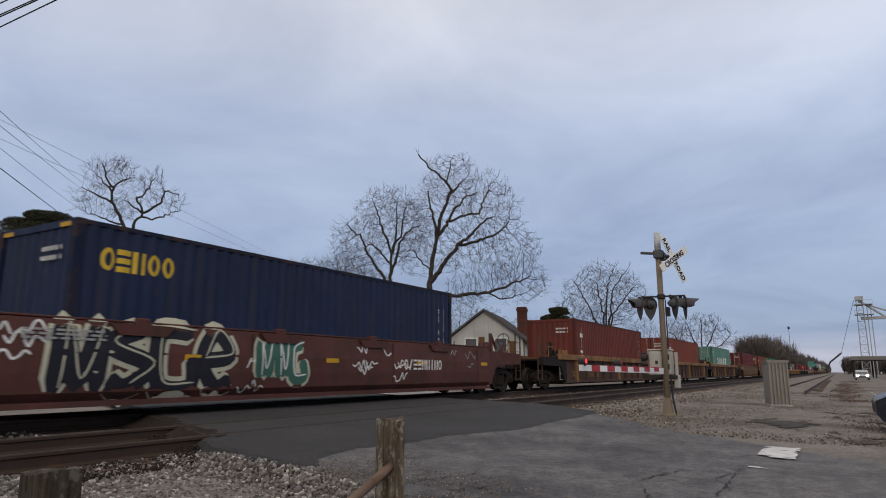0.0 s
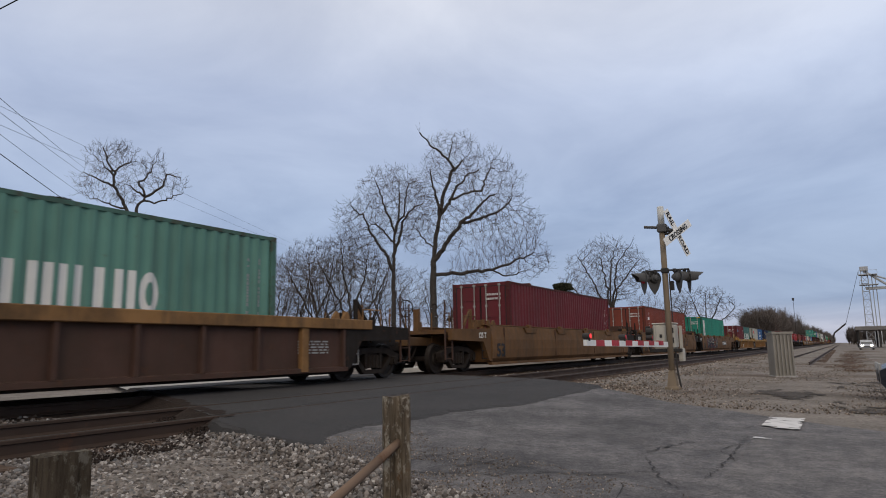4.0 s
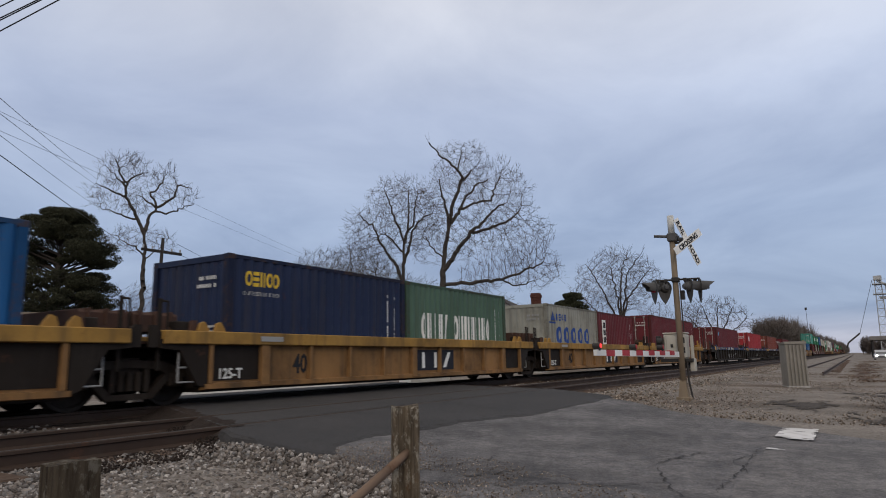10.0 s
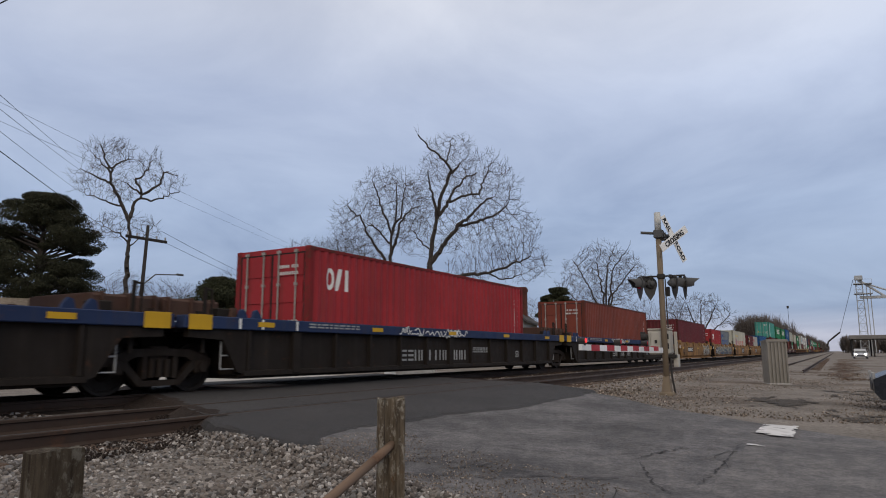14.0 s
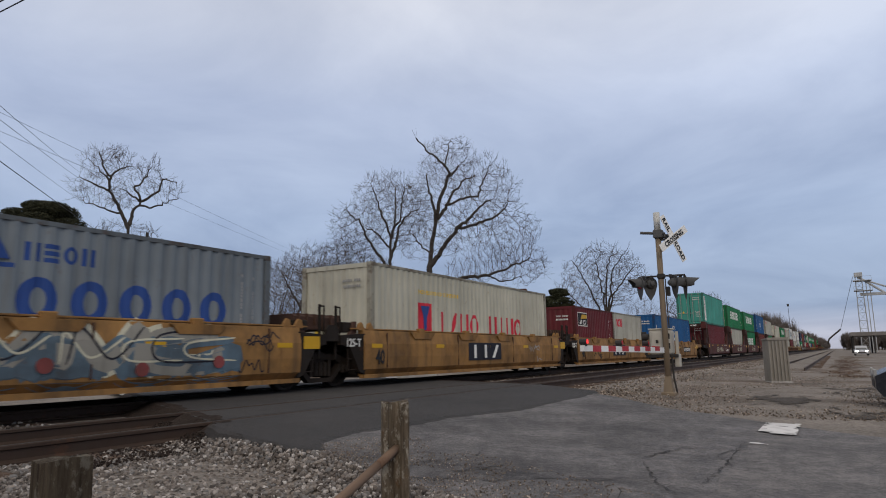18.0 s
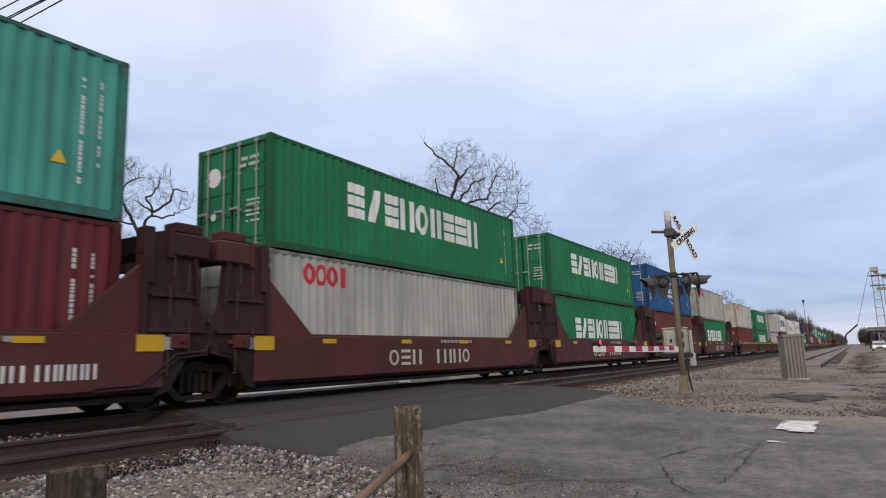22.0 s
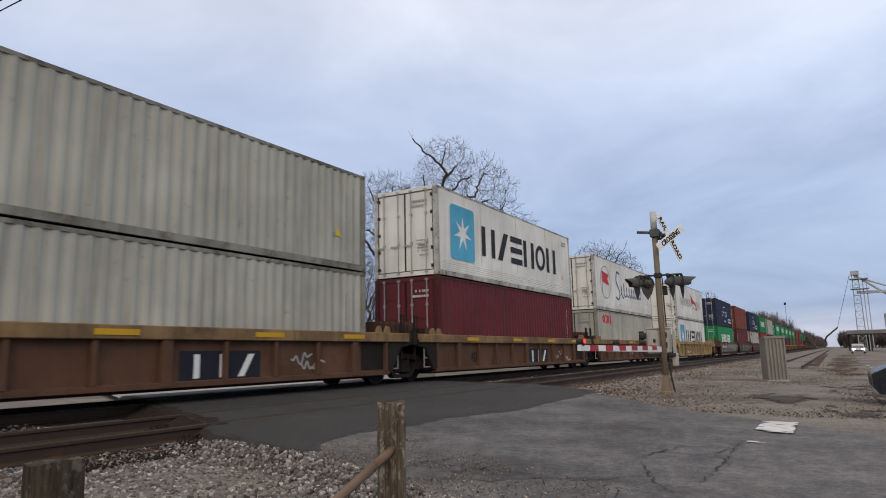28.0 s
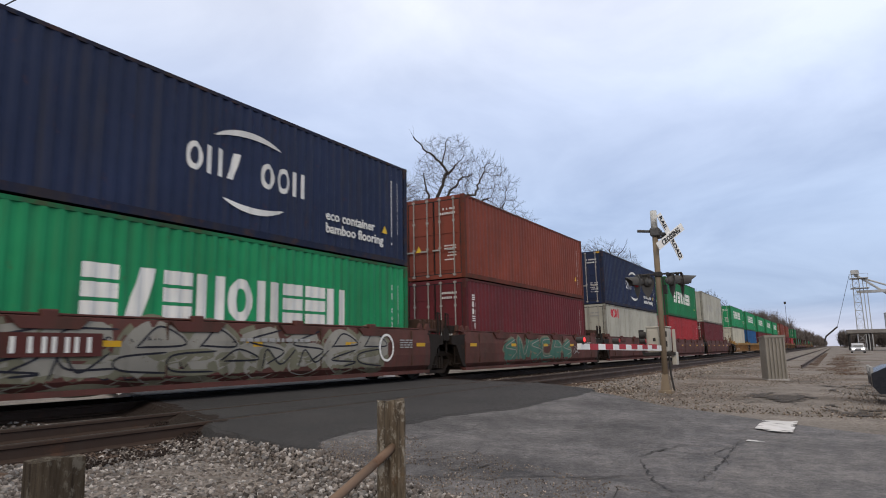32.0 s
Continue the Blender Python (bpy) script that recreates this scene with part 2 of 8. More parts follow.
M_lred = paint("red_marking", (0.60, 0.035, 0.06), 0.6, 0.05, 0.15)
M_lyel = paint("yellow_marking", (0.75, 0.50, 0.05), 0.6, 0.05, 0.15)
M_lblack = paint("black_marking", (0.022, 0.024, 0.028), 0.6, 0.05, 0.15)
M_lsky = paint("sky_blue_marking", (0.10, 0.42, 0.62), 0.6, 0.05, 0.15)
M_lgrey = paint("grey_marking", (0.35, 0.35, 0.34), 0.6, 0.05, 0.2)
M_rail = paint("rail_steel", (0.055, 0.036, 0.027), 0.65, 0.5, 0.5)
M_railtop = paint("worn_rail_top", (0.035, 0.030, 0.027), 0.55, 0.3, 0.3)
M_tie = rough_mat("weathered_tie_wood", (0.045, 0.030, 0.022), (0.12, 0.085, 0.065), 6, stretch=(0.6, 6, 6))
M_post = post_mat("weathered_post_wood", 1.0)
# the same wood with all its colours halved, for the second post
M_postdark = post_mat("dark_post_wood", 0.5)
M_pole = rough_mat("pole_wood", (0.020, 0.018, 0.017), (0.060, 0.052, 0.047), 4, stretch=(4, 4, 0.4))
M_bark = rough_mat("bark", (0.030, 0.026, 0.023), (0.095, 0.082, 0.071), 9, stretch=(3, 3, 0.7))
M_twig = rough_mat("twig_bark", (0.052, 0.042, 0.036), (0.13, 0.108, 0.092), 3)
M_needle = rough_mat("evergreen_needles", (0.018, 0.021, 0.012), (0.062, 0.062, 0.038), 1.5)
M_cedar = rough_mat("cedar_leaves", (0.020, 0.024, 0.014), (0.06, 0.062, 0.034), 1.5)
M_brush = rough_mat("winter_brush", (0.095, 0.080, 0.072), (0.185, 0.158, 0.140), 0.8)
M_cinder = rough_mat("brown_cinders", (0.014, 0.011, 0.0095), (0.055, 0.040, 0.033), 26, bstr=1.0, bdist=0.03, scale2=1.2)
M_conc = rough_mat("concrete", (0.28, 0.27, 0.25), (0.46, 0.44, 0.41), 12)
M_galv = paint("galvanised_mast", (0.25, 0.195, 0.135), 0.65, 0.3, 0.5, metal=0.1)
M_lampgrey = paint("grey_lamp_housing", (0.10, 0.10, 0.10), 0.6, 0.15, 0.4)
M_cream = paint("cream_enamel", (0.52, 0.49, 0.42), 0.55, 0.25, 0.5)
M_alu = paint("aluminium_sheet", (0.55, 0.55, 0.52), 0.5, 0.1, 0.3)
M_blackmetal = paint("black_metal", (0.045, 0.042, 0.040), 0.6, 0.3, 0.3)
M_boxgrey = paint("ribbed_case_metal", (0.27, 0.25, 0.215), 0.7, 0.3, 0.4)
M_sign = paint("white_sign_face", (0.80, 0.80, 0.77), 0.5, 0.06, 0.15)
M_signred = paint("red_sign_sheet", (0.42, 0.025, 0.035), 0.5, 0.05, 0.15)
M_siding = paint("white_clapboard", (0.50, 0.49, 0.45), 0.7, 0.05, 0.25)
M_roof = rough_mat("grey_shingle", (0.045, 0.042, 0.042), (0.12, 0.11, 0.105), 5)
M_rooftan = rough_mat("tan_shingle", (0.13, 0.105, 0.08), (0.24, 0.20, 0.155), 5)
M_brick = rough_mat("chimney_brick", (0.085, 0.034, 0.026), (0.17, 0.075, 0.056), 9)
M_wire = paint("black_wire", (0.02, 0.02, 0.022), 0.6, 0.0, 0.0)
M_carpaint = paint("black_car_paint", (0.02, 0.022, 0.028), 0.25, 0.0, 0.1)
M_silver = paint("silver_car_paint", (0.42, 0.43, 0.45), 0.3, 0.0, 0.1)
M_tyre = rough_mat("tyre_rubber", (0.012, 0.012, 0.012), (0.03, 0.03, 0.03), 20)
M_canopy = paint("grey_canopy_metal", (0.20, 0.185, 0.17), 0.7, 0.3, 0.5)
M_elev = paint("pale_galvanised", (0.42, 0.43, 0.43), 0.6, 0.2, 0.3)
M_pipe = paint("rusty_pipe", (0.20, 0.135, 0.095), 0.8, 0.6, 0.4)


def glass_mat():
    m, nt, b = mat_base("dark_window_glass")
    b.inputs["Base Color"].default_value = (0.03, 0.035, 0.04, 1)
    b.inputs["Roughness"].default_value = 0.08
    b.inputs["Coat Weight"].default_value = 0.6
    return m


def glow_mat(name, col, power):
    m, nt, b = mat_base(name)
    b.inputs["Base Color"].default_value = rgba(col)
    b.inputs["Emission Color"].default_value = rgba(col)
    b.inputs["Emission Strength"].default_value = power
    return m


M_glass = glass_mat()
M_redlamp = glow_mat("red_lamp_glow", (0.9, 0.04, 0.04), 0.9)
M_headlamp = glow_mat("headlamp_glow", (1.0, 0.95, 0.82), 9.0)


def ground_mat():
    """Grass and dirt far off, brown gravel near the track."""
    m, nt, b = mat_base("yard_ground")
    n1 = noise_node(nt, 18, 8, rough=0.7)
    n2 = noise_node(nt, 0.22, 5)
    n3 = noise_node(nt, 1.4, 6)
    grav = ramp(nt, n1.outputs["Fac"], 0.3, 0.72, (0.115, 0.100, 0.088, 1), (0.31, 0.28, 0.25, 1))
    dirt = ramp(nt, n1.outputs["Fac"], 0.3, 0.72, (0.070, 0.050, 0.039, 1), (0.17, 0.128, 0.10, 1))
    f = ramp(nt, n2.outputs["Fac"], 0.52, 0.68, BLACK4, WHITE4)
    c = mixc(nt, f, grav, dirt)
    g = ramp(nt, n3.outputs["Fac"], 0.35, 0.65, (0.75, 0.75, 0.75, 1), (1.12, 1.12, 1.12, 1))
    c = mixc(nt, 1.0, c, g, "MULTIPLY")
    n4 = noise_node(nt, 0.35, 5)
    df = ramp(nt, n4.outputs["Fac"], 0.56, 0.70, BLACK4, (0.6, 0.6, 0.6, 1))
    c = mixc(nt, df, c, (0.060, 0.053, 0.047, 1))
    nt.links.new(c, b.inputs["Base Color"])
    b.inputs["Roughness"].default_value = 0.95
    b.inputs["Specular IOR Level"].default_value = 0.1
    bump(nt, b, n1.outputs["Fac"], 0.8, 0.03)
    return m


M_ground = ground_mat()


def asphalt_mat(name="old_asphalt", pale=(0.193, 0.189, 0.193), dark=(0.055, 0.053, 0.055), gloss=0.25, blotch=0.52):
    """Worn asphalt: stone grain, broad cloudy stains, tar drips, pale dusty scuffs."""
    m, nt, b = mat_base(name)
    n1 = noise_node(nt, 55, 8, rough=0.78)
    c = ramp(nt, n1.outputs["Fac"], 0.33, 0.68, rgba(dark), rgba(pale))
    n2 = noise_node(nt, 0.55, 8, rough=0.62)
    st = ramp(nt, n2.outputs["Fac"], 0.36, 0.62, (blotch, blotch, blotch * 1.01, 1), (1.12, 1.11, 1.10, 1))
    c = mixc(nt, 1.0, c, st, "MULTIPLY")
    n6 = noise_node(nt, 17, 8, rough=0.85)
    c = mixc(nt, 1.0, c, ramp(nt, n6.outputs["Fac"], 0.36, 0.64, (0.68, 0.68, 0.69, 1), (1.34, 1.33, 1.32, 1)), "MULTIPLY")
    n5 = noise_node(nt, 4.5, 8, rough=0.78)
    sp = ramp(nt, n5.outputs["Fac"], 0.38, 0.60, (0.64, 0.64, 0.65, 1), (1.28, 1.26, 1.24, 1))
    c = mixc(nt, 1.0, c, sp, "MULTIPLY")
    n3 = noise_node(nt, 1.7, 8, rough=0.75)
    pf = ramp(nt, n3.outputs["Fac"], 0.57, 0.74, BLACK4, (0.55, 0.55, 0.55, 1))
    c = mixc(nt, pf, c, rgba(scl(pale, 1.12)))
    n4 = noise_node(nt, 2.3, 7, stretch=(1.0, 0.8, 1.0), rough=0.7)
    tf = ramp(nt, n4.outputs["Fac"], 0.63, 0.72, BLACK4, (0.7, 0.7, 0.7, 1))
    c = mixc(nt, tf, c, (0.030, 0.028, 0.028, 1))
    nt.links.new(c, b.inputs["Base Color"])
    rg = ramp(nt, n5.outputs["Fac"], 0.3, 0.7, (0.72, 0.72, 0.72, 1), (0.95, 0.95, 0.95, 1))
    nt.links.new(rg, b.inputs["Roughness"])
    b.inputs["Specular IOR Level"].default_value = gloss
    bump(nt, b, n1.outputs["Fac"], 0.8, 0.012)
    return m


M_asph = asphalt_mat()
M_asphnew = asphalt_mat("fresh_asphalt", (0.046, 0.0432, 0.0435), (0.0108, 0.0100, 0.0102), 0.42, 0.7)
M_asphpatch = asphalt_mat("dusty_asphalt", (0.196, 0.190, 0.190), (0.077, 0.074, 0.075), 0.25, 0.74)


def stone_mat(name="loose_ballast_stone", tint=(1, 1, 1, 1)):
    m, nt, b = mat_base(name)
    geo = nt.nodes.new("ShaderNodeNewGeometry")
    n1 = noise_node(nt, 40, 6)
    r = nt.nodes.new("ShaderNodeValToRGB")
    e = r.color_ramp.elements
    e[0].position, e[0].color, e[1].position, e[1].color = 0.0, (0.060, 0.054, 0.050, 1), 1.0, (0.47, 0.445, 0.42, 1)
    x = e.new(0.45); x.color = (0.165, 0.140, 0.122, 1)
    x = e.new(0.62); x.color = (0.170, 0.165, 0.160, 1)
    x = e.new(0.86); x.color = (0.265, 0.232, 0.205, 1)
    nt.links.new(geo.outputs["Random Per Island"], r.inputs[0])
    g = ramp(nt, n1.outputs["Fac"], 0.3, 0.7, (0.7, 0.7, 0.7, 1), (1.15, 1.15, 1.15, 1))
    c = mixc(nt, 1.0, r.outputs[0], g, "MULTIPLY")
    c = mixc(nt, 1.0, c, tint, "MULTIPLY")
    nt.links.new(c, b.inputs["Base Color"])
    b.inputs["Roughness"].default_value = 0.9
    b.inputs["Specular IOR Level"].default_value = 0.15
    return m


M_loose = stone_mat()
M_grit = stone_mat("brown_grit_stone", (1.05, 0.95, 0.84, 1))


# ---- building helpers ----
class MB:
    """Collects boxes, prisms and tubes into one mesh."""

    def __init__(self):
        self.v, self.f = [], []

    def add(self, vs, fs):
        n = len(self.v)
        self.v += vs
        self.f += [tuple(i + n for i in f) for f in fs]
        return self

    def box(self, x0, x1, y0, y1, z0, z1, c=0.0):
        if c <= 0:
            vs = [(x, y, z) for z in (z0, z1) for y in (y0, y1) for x in (x0, x1)]
            return self.add(vs, [(0, 2, 3, 1), (4, 5, 7, 6), (0, 1, 5, 4), (2, 6, 7, 3), (0, 4, 6, 2), (1, 3, 7, 5)])
        # chamfered: three insets of every corner
        vs, ids = [], {}
        for i, (x, sx) in enumerate(((x0, 1), (x1, -1))):
            for j, (y, sy) in enumerate(((y0, 1), (y1, -1))):
                for k, (z, sz) in enumerate(((z0, 1), (z1, -1))):
                    for a, p in enumerate(((x, y + sy * c, z + sz * c), (x + sx * c, y, z + sz * c), (x + sx * c, y + sy * c, z))):
                        ids[i, j, k, a] = len(vs)
                        vs.append(p)
        g = lambda i, j, k, a: ids[i, j, k, a]
        fs = []
        for i in (0, 1):
            q = [g(i, 0, 0, 0), g(i, 1, 0, 0), g(i, 1, 1, 0), g(i, 0, 1, 0)]
            fs.append(tuple(q if i else q[::-1]))
            q = [g(0, i, 0, 1), g(1, i, 0, 1), g(1, i, 1, 1), g(0, i, 1, 1)]
            fs.append(tuple(q[::-1] if i else q))
            q = [g(0, 0, i, 2), g(1, 0, i, 2), g(1, 1, i, 2), g(0, 1, i, 2)]
            fs.append(tuple(q if i else q[::-1]))
        for i in (0, 1):
            for j in (0, 1):
                fs.append((g(i, j, 0, 0), g(i, j, 1, 0), g(i, j, 1, 1), g(i, j, 0, 1)))
                fs.append((g(i, 0, j, 0), g(i, 1, j, 0), g(i, 1, j, 2), g(i, 0, j, 2)))
                fs.append((g(0, i, j, 1), g(1, i, j, 1), g(1, i, j, 2), g(0, i, j, 2)))
                for k in (0, 1):
                    fs.append((g(i, j, k, 0), g(i, j, k, 1), g(i, j, k, 2)))
        return self.add(vs, fs)

    def prism(self, pts, axis, a, b):
        """A polygon, given in the other two axes in order, drawn out from a to b along axis."""
        def put(u, w, t):
            return {"x": (t, u, w), "y": (u, t, w), "z": (u, w, t)}[axis]
        n = len(pts)
        vs = [put(*p, a) for p in pts] + [put(*p, b) for p in pts]
        fs = [tuple(range(n))[::-1], tuple(range(n, 2 * n))] + [(i, (i + 1) % n, n + (i + 1) % n, n + i) for i in range(n)]
        return self.add(vs, fs)

    def tube(self, p, q, r, n=6, r2=None, caps=True):
        p, q = Vector(p), Vector(q)
        d = (q - p)
        if d.length < 1e-6:
            return self
        d.normalize()
        u = d.orthogonal().normalized()
        w = d.cross(u)
        r2 = r if r2 is None else r2
        vs = []
        for c, rr in ((p, r), (q, r2)):
            for i in range(n):
                a = 2 * math.pi * i / n
                vs.append(tuple(c + u * rr * math.cos(a) + w * rr * math.sin(a)))
        fs = [(i, (i + 1) % n, n + (i + 1) % n, n + i) for i in range(n)]
        if caps:
            fs += [tuple(range(n))[::-1], tuple(range(n, 2 * n))]
        return self.add(vs, fs)

    def path(self, pts, r, n=6):
        for a, b in zip(pts, pts[1:]):
            self.tube(a, b, r, n)
        return self

    def mesh(self, name, mat, smooth=False, fix=True):
        me = bpy.data.meshes.new(name)
        me.from_pydata([tuple(v) for v in self.v], [], self.f)
        if fix and len(self.f) < 6000:
            bm = bmesh.new()
            bm.from_mesh(me)
            bmesh.ops.recalc_face_normals(bm, faces=bm.faces)
            bm.to_mesh(me)
            bm.free()
        me.materials.append(mat)
        if smooth:
            me.polygons.foreach_set("use_smooth", [True] * len(me.polygons))
        me.update()
        return me


def empty(name, m=None):
    ob = new(name)
    ob.empty_display_size = 0.3
    if m is not None:
        ob.matrix_world = m
    return ob


def part(name, me, parent, loc=(0, 0, 0), label="", rz=0.0):
    """One mesh object under a thing or under a part."""
    ob = new(name, me)
    ob.parent = parent
    ob.location = loc
    if rz:
        ob.rotation_euler = (0, 0, rz)
    if label:
        ob["label"] = label
    return ob


CACHE = {}


def cached(key, make):
    if key not in CACHE:
        CACHE[key] = make()
    return CACHE[key]


def text_mesh(s, size, mat, depth=0.004, width=1.0):
    """Letters of the built-in font standing in the x-z plane, facing -y, from the origin."""
    def make():
        cu = bpy.data.curves.new("lettering", "FONT")
        cu.body, cu.size, cu.extrude, cu.resolution_u, cu.offset = s, size, depth, 2, size * 0.022
        ob = bpy.data.objects.new("lettering", cu)
        scene.collection.objects.link(ob)
        dg = bpy.context.evaluated_depsgraph_get()
        me = bpy.data.meshes.new_from_object(ob.evaluated_get(dg))
        bpy.data.objects.remove(ob)
        me.transform(Matrix.Rotation(radians(90), 4, "X") @ Matrix.Diagonal((width, 1, 1, 1)))
        me.materials.clear()
        me.materials.append(mat)
        return me
    return cached(("text", s, size, mat.name, width), make)


TRAIN_Y = 11.62
SPEED = 17.75
MOVING = []


def gz(y):
    """Height of the yard's ground under the rails' level."""
    return float(np.interp(y, [-60, -12, 0, 3, 5.2, 5.9, 13.6, 15.0, 40], [-0.55, -0.5, -0.36, -0.27, -0.2, -0.19, -0.19, -0.30, -0.35]))


# the road's two edges, as x over y
def road_l(y):
    return float(np.interp(y, [-30, -8, -2, 2.4, 4.0, 6.8, 14, 40], [-40, -6, 2.0, 3.9, 4.6, 5.9, 9.6, 23]))


def road_r(y):
    return float(np.interp(y, [-30, -8, -0.4, 1.04, 2.0, 2.6, 3.0, 4.0, 4.95, 14, 40], [5, 8, 9.7, 10.75, 11.5, 11.9, 12.5, 13.7, 14.3, 18.6, 32]))


def road_z(y):
    return float(np.interp(y, [-60, -12, 0, 3, 5.2, 6.3, 13.9, 16, 40], [-0.5, -0.45, -0.31, -0.2, -0.08, -0.025, -0.025, -0.12, -0.3]))


# ---- ground, road and tracks ----
def resample(line, step):
    """The points of a polyline at about even steps."""
    out = [np.array(line[0], float)]
    for p, q in zip(line[:-1], line[1:]):
        p, q = np.array(p, float), np.array(q, float)
        n = max(1, int(round(np.linalg.norm(q - p) / step)))
        out += [p + (q - p) * (i + 1) / n for i in range(n)]
    return out


def grid_mesh(name, xs, ys, zf, mat):
    vs = [(x, y, zf(x, y)) for y in ys for x in xs]
    n = len(xs)
    fs = [(j * n + i, j * n + i + 1, (j + 1) * n + i + 1, (j + 1) * n + i) for j in range(len(ys) - 1) for i in range(n - 1)]
    me = bpy.data.meshes.new(name)
    me.from_pydata(vs, [], fs)
    me.materials.append(mat)
    me.polygons.foreach_set("use_smooth", [True] * len(fs))
    return me


def spread(*spans):
    out = []
    for a, b, n in spans:
        out += list(np.linspace(a, b, n, endpoint=False))
    return out + [spans[-1][1]]


def apron_l(y):
    return float(np.interp(y, [4.0, 4.65, 5.2, 5.9, 6.5], [4.72, 4.74, 4.86, 5.03, 5.32]))


def bank(x, y):
    """Gravel heaped up against the road's near edge."""
    e = (apron_l(y) if y > 4.1 else road_l(y)) - x
    if e > 0.7 or e < -1.0:
        return gz(y)
    k = max(0.0, min(1.0, 1 - e / 0.7))
    return gz(y) + (road_z(y) + 0.005 - gz(y)) * k * k * (3 - 2 * k) * float(np.interp(y, [4.9, 6.3], [1.0, 0.25]))


def make_ground():
    xs = spread((-1500, -60, 12), (-60, -6, 18), (-6, 40, 184), (40, 120, 80), (120, 400, 40), (400, 3000, 20))
    ys = spread((-1500, -60, 10), (-60, -10, 20), (-10, 5.2, 76), (5.2, 6.2, 4), (6.2, 15.2, 18), (15.2, 60, 30), (60, 2000, 20))

    def z(x, y):
        h = gz(y)
        near = max(0.0, 1 - abs(x - 20) / 160) * (1 if y < 5 else 0)
        h += 0.035 * near * noise.noise(Vector((x * 0.35, y * 0.5, 0.0))) + 0.012 * near * noise.noise(Vector((x * 1.7, y * 1.7, 3.0)))
        h = max(h, bank(x, y) - 0.03) if -2 < y < 6.3 else h
        if road_l(y) - 0.1 < x < road_r(y) + 0.1 and -40 < y < 40:
            h = min(h, road_z(y) - 0.05)
        return h
    ob = new("ground", grid_mesh("ground", xs, ys, z, M_ground))
    tagged(ob, "brown gravel and dirt ground beside the railway", "ground", kind="structure")


